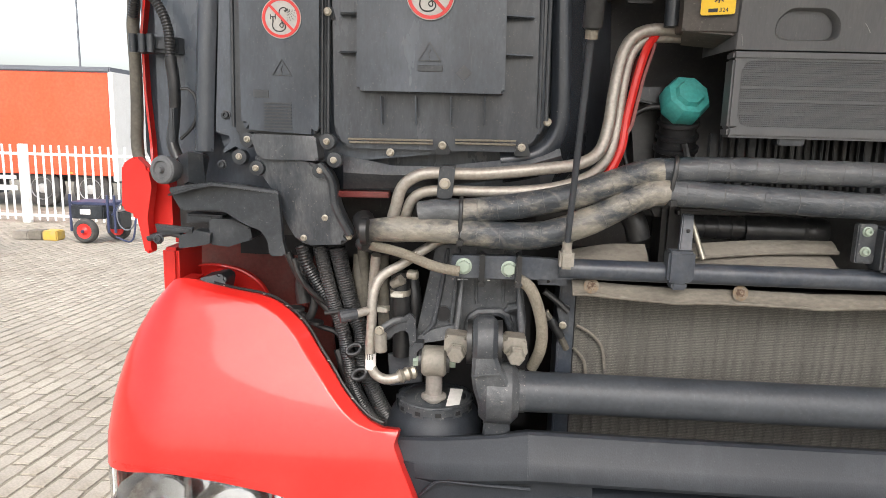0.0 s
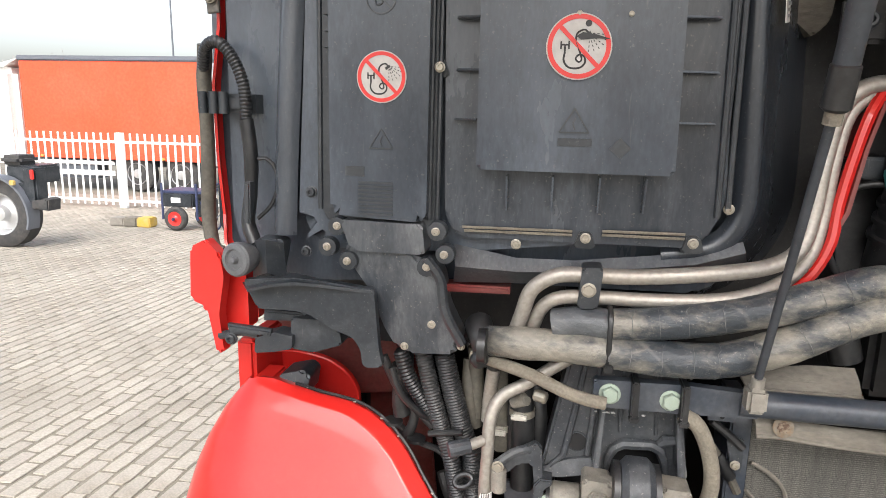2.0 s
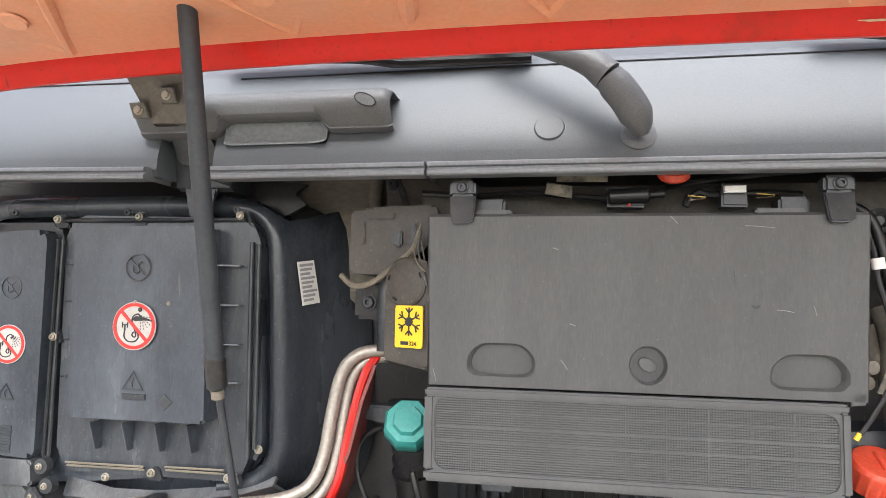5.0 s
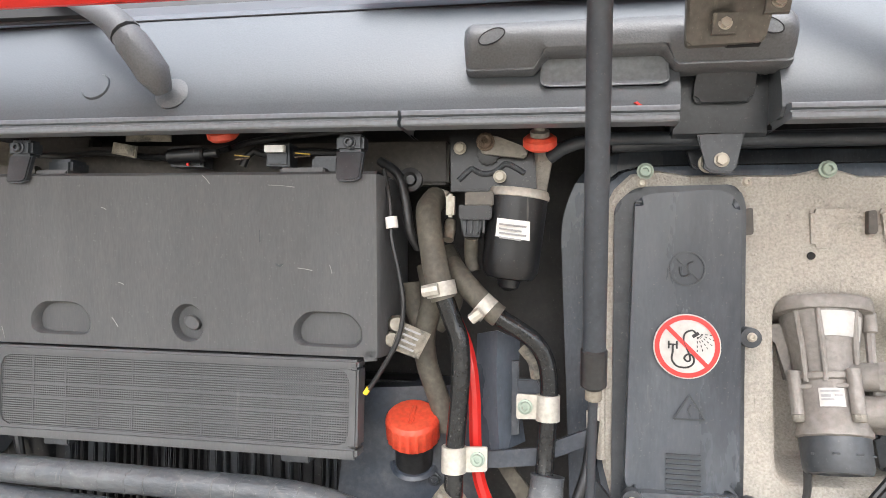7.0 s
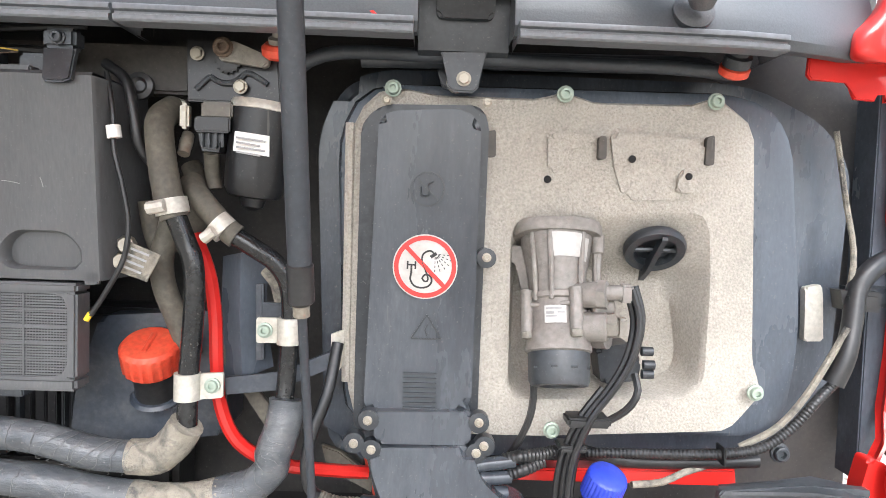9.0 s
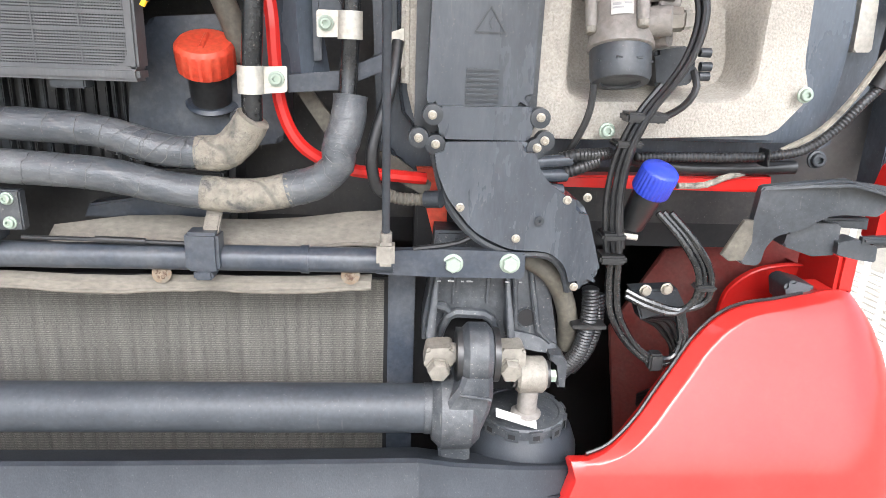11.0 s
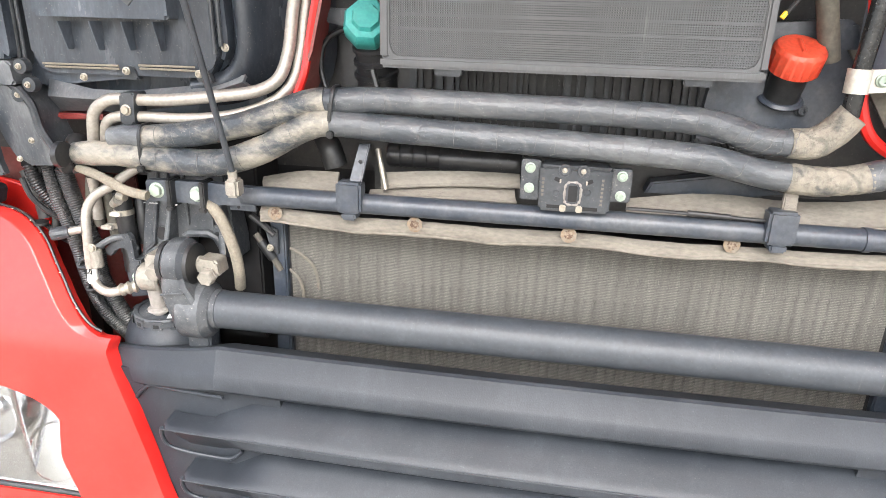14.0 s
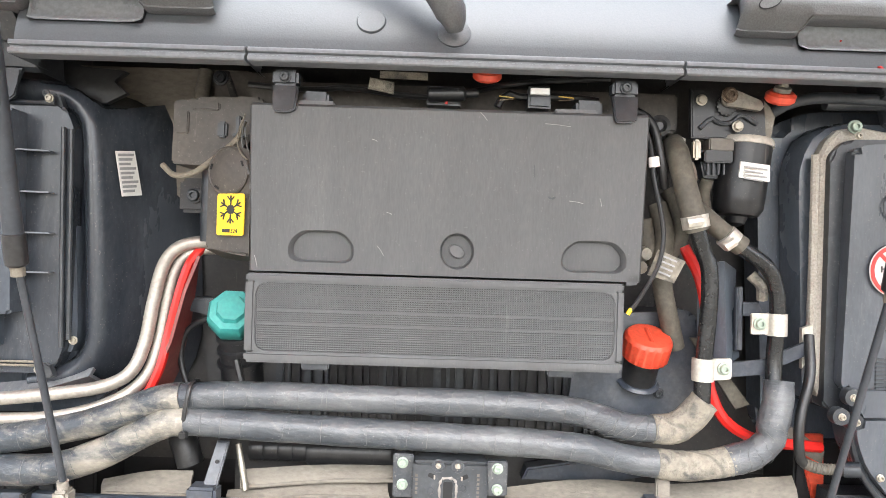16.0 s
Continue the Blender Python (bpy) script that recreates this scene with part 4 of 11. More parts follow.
def grip(x0, x1, f0, f1, zh):
    """A moulded grab handle: a rounded bar between two feet that slope down onto the cowl, with oval screw plugs."""
    g = thing("grab_handle", "black moulded grab handle on the cowl", "handle", ((x0 + x1) / 2, 1.03, zh - 0.02), group="cowl handles")
    n = 72
    rows = []
    for i in range(n + 1):
        x = x0 + (x1 - x0) * i / n
        d = min(x - x0, x1 - x)
        gap = min(x - f0, f1 - x)
        foot = 1.0 - max(0.0, min(1.0, (gap + 0.004) / 0.018))
        foot = foot * foot * (3 - 2 * foot)
        end = max(0.0, 1 - d / 0.012)
        zt = zh + 0.025 - 0.004 * end ** 3
        zb = zh - 0.014 - 0.02 * foot + 0.004 * end ** 3
        yf = 0.984 + 0.009 * end ** 2
        yl = 0.988 + 0.016 * foot + 0.006 * end ** 2
        back = 1.03 + 0.012 * foot
        rows.append([(x, back + 0.02, zt + 0.004 - 0.004 * end), (x, yf + 0.016, zt), (x, yf + 0.006, zt - 0.004), (x, yf, zt - 0.014), (x, yf - 0.001, zh), (x, yf * 0.6 + yl * 0.4, zh - 0.01 - 0.003 * foot), (x, yl, zb + 0.007), (x, yl - 0.0015 * foot, zb + 0.004), (x, yl + 0.006, zb), (x, back, zb + 0.001)])
    rows = [[(x0 + 0.03, max(1.08, p[1]), p[2]) for p in rows[0]]] + rows + [[(x1 - 0.03, max(1.08, p[1]), p[2]) for p in rows[-1]]]
    bar = loft(rows, 0, True)
    bmesh.ops.remove_doubles(bar, verts=bar.verts, dist=0.0001)
    bmesh.ops.recalc_face_normals(bar, faces=bar.faces)
    part("bar", bar, "handle", g, angle=60)
    for x, q in ((x0, 1), (x1, -1)):
        o = Vector((x + q * 0.033, 0.984, zh + 0.004))
        long, wide_ = Vector((q * 0.0145, 0, 0.0062)), Vector((-q * 0.003, 0, 0.0072))
        oval = [o + long * math.cos(a) + wide_ * math.sin(a) for a in [6.2832 * k / 28 for k in range(29)]]
        part("screw_plug", slab([p + Vector((0, -0.0012, 0)) for p in oval[:-1]], 0.01, 0.0008), "handle", g, "oval screw plug")
        part("plug_groove", sweep([p + Vector((0, -0.0008, 0)) for p in oval], [0.0009] * 29, 6), "deep", g)
    a, b, low = next(q for q in SCOOPS if x0 < q[0] < x1)
    rows = []
    for dz, y, ins in ((0.0005, 1.008, 0.012), (0.002, 1.009, 0.007), (0.005, 1.0125, 0.004), (0.009, 1.016, 0.003), (0.022, 1.019, 0.003), (0.04, 1.022, 0.003)):
        p, q = a + ins, b - ins
        rows.append([(p - 0.002, y - 0.005 + bow(p), low + dz), (p, y - 0.001 + bow(p), low + dz)] + [(p + (q - p) * k / 6, y + bow(p), low + dz) for k in range(1, 6)] + [(q, y - 0.001 + bow(q), low + dz), (q + 0.002, y - 0.005 + bow(q), low + dz)])
    # the light falling into the recess is put into its pale colour
    part("finger_recess", loft(rows, 0.001), "recess", g, "smooth finger recess in a colour lightened to look lit")
    return g


grip(-0.05, 0.340, 0.078, 0.247, 2.055)
grip(1.058, 1.422, 1.141, 1.296, 2.05)
for x, z, w in ((1.258, 1.975, 0.006), (1.2, 2.012, 0.0012)):
    part("paint_nick", slab([(x - w, 1.0035, z + 0.6 * w), (x - w * 0.4, 1.0035, z + 0.8 * w), (x + w, 1.0035, z - 0.35 * w), (x + w * 0.5, 1.0035, z - 0.65 * w)], 0.004, 0.0005), "signred", cowl, "small red paint nick")


def wiper(dx, dz):
    w = thing("windscreen_wiper", "dark grey windscreen wiper arm on its pivot", "wiper", (0.69 + dx, 1.0, 2.0 + dz), group="wiper arms")
    q = [Vector(p) + Vector((dx, 0, dz)) for p in ((0.670, 0.995, 2.006), (0.667, 0.985, 2.019), (0.653, 0.978, 2.043), (0.629, 0.975, 2.074), (0.608, 0.978, 2.094), (0.580, 0.985, 2.110), (0.547, 1.000, 2.126), (0.488, 1.030, 2.154), (0.391, 1.080, 2.199))]
    part("pivot_ring", lathe([(0, 0.022), (0.012, 0.0235), (0.016, 0.018)], q[0] + Vector((0, 0.03, -0.002)), (0, -1, 0.4), 24), "handle", w)
    line = curve(q[:4], 0.006)
    n = len(line)
    part("pivot_cover", sweep(line, [0.012 + 0.0095 * min(1, i / 4) - (0.002 if i > n - 3 else 0) for i in range(n)], 14), "handle", w)
    line = curve(q[3:], 0.01)
    part("arm", sweep(line, [max(0.012, 0.0205 - 0.0006 * i) for i in range(len(line))], 12), "handle", w)
    return w


first_wiper = wiper(0, 0)
second_wiper = wiper((1.609, 0.995, 1.995)[0] - (0.670, 0.995, 2.006)[0], (1.609, 0.995, 1.995)[2] - (0.670, 0.995, 2.006)[2])

for wb, o in ((first_wiper, [(0.054, 1.070, 2.150), (0.116, 1.070, 2.149), (0.236, 1.070, 2.145), (0.286, 1.070, 2.141), (0.340, 1.075, 2.135), (0.528, 1.080, 2.135), (0.538, 1.090, 2.184), (0.312, 1.080, 2.194), (0.041, 1.080, 2.192)]),
          (second_wiper, [(0.903, 1.070, 2.149), (0.962, 1.070, 2.143), (0.991, 1.070, 2.139), (1.033, 1.070, 2.135), (1.036, 1.070, 2.138), (1.122, 1.070, 2.134), (1.180, 1.075, 2.130), (1.331, 1.080, 2.128), (1.336, 1.090, 2.158), (1.094, 1.090, 2.170), (0.902, 1.080, 2.163)])):
    o = [(x, y - 0.016, z - 0.004) for x, y, z in o]
    part("blade", loft([o[:-3], [(x, y + 0.006, z + 0.025) for x, y, z in o[:-3]], [(x, y + 0.016, z + 0.07) for x, y, z in o[:-3]]], 0.012), "deep", wb, "long black wiper blade")
    part("rubber_edge", tube(o[:-3], 0.003, 0.03, 6), "rubber", wb)

# ---- the open front flap ----
flap = thing("front_flap", "raised red front flap with faded orange inner side", "flap", (0.68, 0.8, 2.09))


def flap_edge(x):
    s = abs(x - 0.68) / 1.15
    return 2.0785 - 0.045 * s ** 2.6 - 0.006 * (x - 0.68) - 0.026 * (max(0, s - 0.68) / 0.253) ** 2


def skin_edge(x):
    """Lower edge of the inner skin, falling away in an arc at both ends."""
    d = abs(x - 0.68) - 1.09
    return flap_edge(x) + 0.034 if d < 0 else 2.064 - 0.22 * d - 0.85 * d * d - 2.5 * d ** 3


rows_in = []
xs = [-0.393 + 2.146 * i / 30 for i in range(31)]
wide = [-0.7 + 2.76 * i / 92 for i in range(93)]
for v in (0, 0.03, 0.1, 0.3, 0.6, 1.0):
    row = []
    for x in wide:
        s = max(0, abs(x - 0.68) - 0.96)
        row.append((x, 0.87 - 0.8 * v * (1 - 0.7 * min(1, s / 0.3)), skin_edge(x) + 0.02 * v + 0.2 * v * v - 0.15 * s * v + 0.006 * math.sin(x * 16) * (1 if 0.05 < v < 0.9 else 0)))
    rows_in.append(row)
part("inner_skin", loft(rows_in, 0.012), "orange", flap, "dusty faded orange inner skin")
part("edge_flange", loft([[(x, 0.886, flap_edge(x) + 0.003) for x in xs], [(x, 0.884, flap_edge(x) + 0.0005) for x in xs], [(x, 0.88, flap_edge(x)) for x in xs], [(x, 0.877, flap_edge(x) + 0.002) for x in xs], [(x, 0.871, flap_edge(x) + 0.016) for x in xs], [(x, 0.866, flap_edge(x) + 0.032) for x in xs], [(x, 0.866, flap_edge(x) + 0.042) for x in xs]], 0.004), "flangered", flap, "glossy red lower flange with grime specks")
for side in (-1, 1):
    arc = [Vector((0.68 + side * (1.1 + 0.32 * u / 10), 0.87, skin_edge(0.68 + side * (1.1 + 0.32 * u / 10)))) for u in range(11)]
    part("side_rim", sweep(arc, [0.008] * 11, 10), "red", flap, "rolled red rim of the flap side")
for x in (-0.34, -0.04, 0.26, 0.56, 0.86, 1.16, 1.46):
    for s in (-1, 1):
        line = [Vector((x + s * u * 0.14, 0.85 - u * 0.26, flap_edge(x) + 0.026 + 0.014 * u + 0.012 * u * u)) for u in (0.0, 0.25, 0.5, 0.75, 1.0)]
        part("stiffening_crease", sweep(curve(line, 0.03), [0.0085] * len(curve(line, 0.03)), 8), "orange", flap)
    part("pressed_dimple", lathe([(0, 0.016), (0.003, 0.0145), (0.003, 0.011), (0.0015, 0)], (x, 0.76, flap_edge(x) + 0.025), (0, -0.2, -1), 20), "orange", flap)
for x in (0.4, 0.96):
    part("pressed_bulge", sweep([Vector((x + 0.004 * u, 0.85 - 0.02 * u, flap_edge(x) + 0.024 + 0.001 * u)) for u in range(6)], [0.004, 0.01, 0.012, 0.012, 0.01, 0.004], 8), "orange", flap)
part("outer_skin", loft([[(p[0], p[1] + 0.01, p[2] + 0.05) for p in r] for r in (rows_in[0], rows_in[3], rows_in[5])], 0.004), "red", flap)
rnd = random.Random(3)
for x0, x1, up in ((0.12, 0.3, 0.0275), (0.305, 0.42, 0.027), (0.43, 0.615, 0.0265), (0.875, 0.945, 0.011), (1.0, 1.09, 0.021), (-0.3, -0.12, 0.026)):
    line = [Vector((x0 + (x1 - x0) * k / 6, 0.8605 + 0.35 * (0.028 - up), flap_edge(x0 + (x1 - x0) * k / 6) + up - 0.003 + rnd.uniform(-0.0004, 0.0004))) for k in range(7)]
    part("sealant_bead", sweep(line, [0.0005] + [rnd.uniform(0.0011, 0.0015) for k in range(5)] + [0.0005], 6), "cream", flap, "cracked cream sealant bead")


def hinge(xc, side):
    fx = (lambda pts: pts) if side > 0 else (lambda pts: [(1.38 - x, y, z) for x, y, z in pts][::-1])
    h = part("hinge_plate", slab(fx([(0.003, 0.955, 2.027), (-0.004, 0.945, 2.064), (-0.024, 0.900, 2.125), (-0.037, 0.850, 2.171), (-0.015, 0.820, 2.200), (0.091, 0.820, 2.192), (0.089, 0.850, 2.163), (0.087, 0.870, 2.143), (0.086, 0.920, 2.091), (0.081, 0.955, 2.025)]), 0.01, 0.002, 0.006), "hinge", flap, "dusty brown-grey steel hinge plate")
    arch = [(xc - 0.03, 1.02, 2.03), (xc - 0.018, 1.005, 2.036), (xc, 1.0, 2.038), (xc + 0.018, 1.005, 2.036), (xc + 0.03, 1.02, 2.03)]
    part("lower_arm", slab([(xc - 0.033, 1.05, 1.988), (xc + 0.033, 1.05, 1.988), (xc + 0.034, 1.046, 2.005), (xc + 0.03, 1.0, 2.05), (xc - 0.03, 1.0, 2.05), (xc - 0.034, 1.046, 2.005)], 0.01, 0.004, 0.014), "black", h)
    part("arm_rim", tube(arch, 0.0035, 0.008, 8), "black", h)
    part("sleeve", rod((xc - 0.016, 0.965, 2.036), (xc + 0.016, 0.965, 2.036), 0.011, seg=14), "deep", h)
    part("lower_tab", slab(fx([(-0.006, 1.062, 1.954), (0.049, 1.062, 1.952), (0.041, 1.062, 1.931), (0.040, 1.062, 1.912), (0.032, 1.062, 1.906), (0.010, 1.062, 1.906), (0.003, 1.062, 1.913), (-0.000, 1.062, 1.932)]), 0.008, 0.002), "black", h)
    fasten(h, fx([(0.021, 1.061, 1.921)]), "nutbolt", 0.0088, "bolt")
    part("stamped_rib", sweep([Vector(p) for p in fx([(0.012, 0.925, 2.080), (0.022, 0.885, 2.113), (0.048, 0.850, 2.143), (0.071, 0.820, 2.179)])], [0.003, 0.006, 0.006, 0.005], 8), "hinge", h)
    part("side_lug", slab(fx([(x, y - 0.03, z + 0.02) for x, y, z in ((0.103, 0.865, 2.085), (0.1, 0.865, 2.110), (0.184, 0.860, 2.127), (0.204, 0.860, 2.122), (0.213, 0.860, 2.113), (0.208, 0.860, 2.101), (0.172, 0.865, 2.094))]), 0.014, 0.004, 0.006), "hinge", h, "dusty lever lug")
    part("lug_hole", lathe([(0, 0.006), (0.001, 0.006), (0.001, 0)], fx([(0.198, 0.828, 2.133)])[0], (0, -1, 0), 12), "deep", h)
    for p in ((xc - 0.024, 0.942, 2.042), (xc + 0.024, 0.932, 2.058)):
        part("square_washer", slab([(p[0] - 0.012, p[1], p[2] - 0.01), (p[0] - 0.012, p[1] - 0.012, p[2] + 0.008), (p[0] + 0.012, p[1] - 0.012, p[2] + 0.008), (p[0] + 0.012, p[1], p[2] - 0.01)], 0.006, 0.001), "hinge", h)
    fasten(h, [(xc - 0.024, 0.936, 2.041), (xc + 0.024, 0.926, 2.057)], "nutbolt", 0.007, "bolt")


hinge(0.022, 1)
hinge(1.358, -1)


def strut(x, top_x):
    g = thing("gas_strut", "black gas strut with thin rod holding the flap open", "gas strut", (x, 1.014, 1.356), group="gas struts")
    a, b, c = Vector((x, 1.012, 1.372)), Vector((x, 0.893, 1.685)), Vector((top_x, 0.76, 2.2))
    part("rod", rod(a, b, 0.0048, seg=10), "tube", g)
    d = (c - b).normalized()
    part("cylinder", rod(b + d * 0.02, c, 0.0112, seg=16, bevel=0.002), "tube", g)
    part("cylinder_collar", rod(b - d * 0.012, b + d * 0.03, 0.0128, seg=16, bevel=0.003), "rubber", g)
    part("collar_tip", rod(b - d * 0.024, b - d * 0.01, 0.0082, seg=12), "braid", g, "dusty tan wiper tip")
    part("ball_socket", join(block(x - 0.011, x + 0.011, 1.0, 1.026, 1.336, 1.366, 0.004), rod((x, 1.012, 1.36), (x, 1.009, 1.378), 0.0075)), "nut", g, "pale dusty ball socket")


strut(0.156, 0.162)
strut(1.206, 1.202)

# ---- front bumper: red corners, lamps, slatted centre ----


# inner edge of the painted corner, from the outer top point along the opening, and its outer outline down to the lamp
EDGE = [(-0.522, 1.138, 1.268), (-0.487, 1.130, 1.266), (-0.455, 1.122, 1.258), (-0.410, 1.115, 1.251), (-0.366, 1.110, 1.246), (-0.333, 1.105, 1.238), (-0.300, 1.095, 1.221), (-0.270, 1.080, 1.196),
        (-0.245, 1.062, 1.166), (-0.220, 1.045, 1.138), (-0.197, 1.030, 1.110), (-0.173, 1.018, 1.086), (-0.150, 1.010, 1.069), (-0.125, 1.005, 1.060), (-0.098, 1.002, 1.059)]
RIM = [(-0.098, 1.059), (-0.105, 1.036), (-0.092, 1.007), (-0.078, 0.976), (-0.058, 0.929), (-0.032, 0.853), (-0.011, 0.778), (0.003, 0.738), (0.012, 0.691)]
OUTER = [(-0.522, 1.268), (-0.548, 1.240), (-0.572, 1.210), (-0.593, 1.175), (-0.609, 1.138), (-0.621, 1.097), (-0.629, 1.050), (-0.633, 1.000), (-0.631, 0.950)]
LAMP_TOP = [(-0.631, 0.950), (-0.598, 0.957), (-0.530, 0.972), (-0.474, 0.974), (-0.386, 0.965), (-0.297, 0.951), (-0.247, 0.936), (-0.219, 0.920), (-0.202, 0.900)]
LAMP_IN = [(-0.202, 0.900), (-0.208, 0.819), (-0.176, 0.736), (-0.155, 0.695), (-0.157, 0.656)]
DEPTH = [(0.656, 0.955), (0.85, 0.966), (0.93, 0.972), (0.98, 0.980), (1.01, 0.986), (1.06, 1.002), (1.086, 1.014), (1.112, 1.028), (1.14, 1.044), (1.165, 1.060), (1.198, 1.079), (1.222, 1.093), (1.238, 1.103), (1.25, 1.112), (1.268, 1.135), (1.3, 1.16)]
WRAP = [(0.656, 0.15), (1.05, 0.15), (1.1, 0.14), (1.15, 0.115), (1.2, 0.085), (1.24, 0.05), (1.268, 0.015)]


def along(pts, n):
    """The points of an outline set at n + 1 even steps."""
    p = [Vector(q) for q in pts]
    d = [0.0]
    for a, b in zip(p, p[1:]):
        d.append(d[-1] + (b - a).length)
    return [Vector([float(np.interp(d[-1] * k / n, d, [q[c] for q in p])) for c in range(len(p[0]))]) for k in range(n + 1)]


def red_depth(x, z):
    """Depth of the corner's outer skin: an upright face below a soft crease, a leaning one above, wrapping round at the side."""
    base = sum(float(np.interp(z + d, [k[0] for k in DEPTH], [k[1] for k in DEPTH])) for d in (-0.02, -0.01, 0, 0.01, 0.02)) / 5
    side = sorted((p[1], p[0]) for p in OUTER)
    xl = float(np.interp(z, [k[0] for k in side], [k[1] for k in side]))
    rr = float(np.interp(z, [k[0] for k in WRAP], [k[1] for k in WRAP]))
    u = max(0.0, min(1.0, (x - xl) / rr))
    return base + 0.85 * rr * (1 - math.sqrt(max(0.0, 1 - (1 - u) ** 2)))


def red_corner(flip):
    c = thing("bumper_corner", "glossy red painted bumper corner over the headlamp", "bumper", (1.45 if flip else -0.35, 1.0, 0.8), group="bumper corners")

    def fx(p):
        return (1.364 - p[0] + 0.012 * max(0.0, min(1.0, (p[2] - 1.06) / 0.14)), p[1], p[2]) if flip else tuple(p)

    def skin(a, b, lip):
        row, n = [], 26
        d = b - a
        lens = d.length
        marks = sorted({round(k / n, 4) for k in range(n)} | {max(0.0, 1 - m / max(lens, 0.03)) for m in (0.03, 0.023, 0.019, 0.016, 0.012, 0.006)} | {1.0})
        for t in marks:
            q = a + d * t
            p = Vector((q.x, red_depth(q.x, q.y), q.y))
            if lip:
                # rolled shoulder along the opening
                near = max(0.0, 1 - lens * (1 - t) / 0.019)
                p.y += lip * near
            row.append(p)
        while len(row) < n + 7:
            row.insert(1, row[0].lerp(row[1], 0.5))
        return row
    rows = []
    left, right = along(OUTER, 40), along([(p[0], p[2]) for p in EDGE], 40)
    for k in range(1, 41):
        row = skin(left[k], right[k], 0.013 * min(1, k / 6) * max(0.25, min(1, (40 - k) / 8)))
        f = row[0]
        rows.append([f + Vector((0.012, 0.3, 0)), f + Vector((0.002, 0.11, 0)), f + Vector((0, 0.02, 0))] + row + [row[-1] + Vector((0.001, 0.006, -0.001)), row[-1] + Vector((-0.002, 0.026, -0.008))])
    left, right = along(LAMP_TOP, 26) + along(LAMP_IN, 14)[1:], along(RIM[:5], 26) + along(RIM[4:], 14)[1:]
    for k in range(1, 41):
        row = skin(left[k], right[k], 0)
        f = row[0]
        side = max(0.0, min(1.0, 1 - (f.x + 0.62) / 0.06))
        rows.append([f + Vector((0.012 * side, 0.05 + 0.25 * side, 0)), f + Vector((0.002 * side, 0.02 + 0.09 * side, 0)), f + Vector((0, 0.004 + 0.016 * side, 0))] + row + [row[-1] + Vector((0.002, 0.006, 0)), row[-1] + Vector((0.003, 0.03, -0.006))])
    part("shell", loft([[fx(p) for p in r] for r in rows]), "red", c, angle=30)
    seal = [Vector((p[0] + 0.003, red_depth(p[0], p[2]) + 0.017, p[2] + 0.002)) for p in EDGE[2:14]]
    part("edge_seal", tube([fx(p) for p in seal], 0.0026, 0.012, 6), "rubber", c, "black rubber edge seal")
    rnd = random.Random(21)
    for k in range(0 if flip else 7):
        q = along([(p.x, p.y, p.z) for p in seal], 60)[min(58, 4 + 7 * k + rnd.randint(-3, 4))]
        u = random.Random(int(q.z * 9000)).uniform(0.4, 1.2)
        part("paint_chip", block(*sorted((fx(q)[0] - 0.003 * u, fx(q)[0] + 0.002 * u)), q.y - 0.0036, q.y - 0.001, q.z - 0.0009 * u, q.z + 0.0009 * u, 0.0005, 1), "clip", c, "pale paint chip on the edge")
    # inner panel with its rolled lip, the post beside it and a dark block
    up = curve([(-0.536, 1.24, 1.266), (-0.496, 1.24, 1.271), (-0.447, 1.24, 1.264), (-0.418, 1.242, 1.249), (-0.398, 1.244, 1.228), (-0.389, 1.246, 1.205), (-0.388, 1.248, 1.17), (-0.388, 1.248, 1.12)], 0.012)
    mid = Vector((-0.52, 1.25, 1.12))
    rows = [[p + Vector((0, -0.004, 0)) for p in up], [p + Vector((0.003, -0.003, 0.002)) for p in up], [p + Vector((0.004, 0.004, 0.003)) for p in up]]
    part("panel_lip", loft([[fx(p) for p in r] for r in rows], 0.003), "red", c, "rolled lip of the inner panel")
    part("inner_panel", loft([[fx(p + Vector((0, 0.012, 0))) for p in up], [fx(p.lerp(mid, 0.5) + Vector((0, 0.016, 0))) for p in up], [fx(mid) for p in up]], 0.004), "red", c, "red inner panel behind the corner's edge")
    def box(x0, x1, *rest):
        return block(*((1.364 - x1, 1.364 - x0) if flip else (x0, x1)), *rest)
    part("corner_post", box(-0.552, -0.522, 1.15, 1.26, 1.18, 1.318, 0.006), "red", c, "upright red post of the corner")
    part("post_foot", box(-0.524, -0.49, 1.142, 1.2, 1.236, 1.262, 0.004), "red", c)
    part("edge_block", slab([fx(p) for p in ((-0.492, 1.152, 1.232), (-0.488, 1.16, 1.262), (-0.452, 1.165, 1.27), (-0.440, 1.165, 1.262), (-0.442, 1.155, 1.232))][::-1 if flip else 1], 0.05, 0.005, 0.005), "black", c, "black plastic block on the inner edge")
    # liner's red is darkened for the shade behind the corner, besides its dust
    part("liner", slab([fx(p) for p in ((-0.56, 1.3, 1.16), (-0.56, 1.3, 1.43), (-0.36, 1.33, 1.42), (-0.34, 1.36, 1.16))][::-1 if flip else 1], 0.01, 0.002), "redshade", c, "dusty red inner liner darkened for shade")
    zb = 0.733
    xo = OUTER[-1][0]
    lowz = [zb - 0.004, zb - 0.03, 0.5, 0.32]
    xs = [xo + d for d in (0.0, 0.004, 0.02, 0.05, 0.1, 0.18, 0.3, 0.44, 0.58)]
    under_lamp = [[(x, red_depth(x, 0.86) - 0.01 * (0.9 - z), z) for x in xs] for z in lowz]
    under_lamp = [[(r[0][0], r[0][1] + 0.12, r[0][2])] + r for r in under_lamp]
    part("lower_shell", loft([[fx(p) for p in r] for r in under_lamp], 0.006), "red", c)
    y0 = red_depth(xo, 0.86)
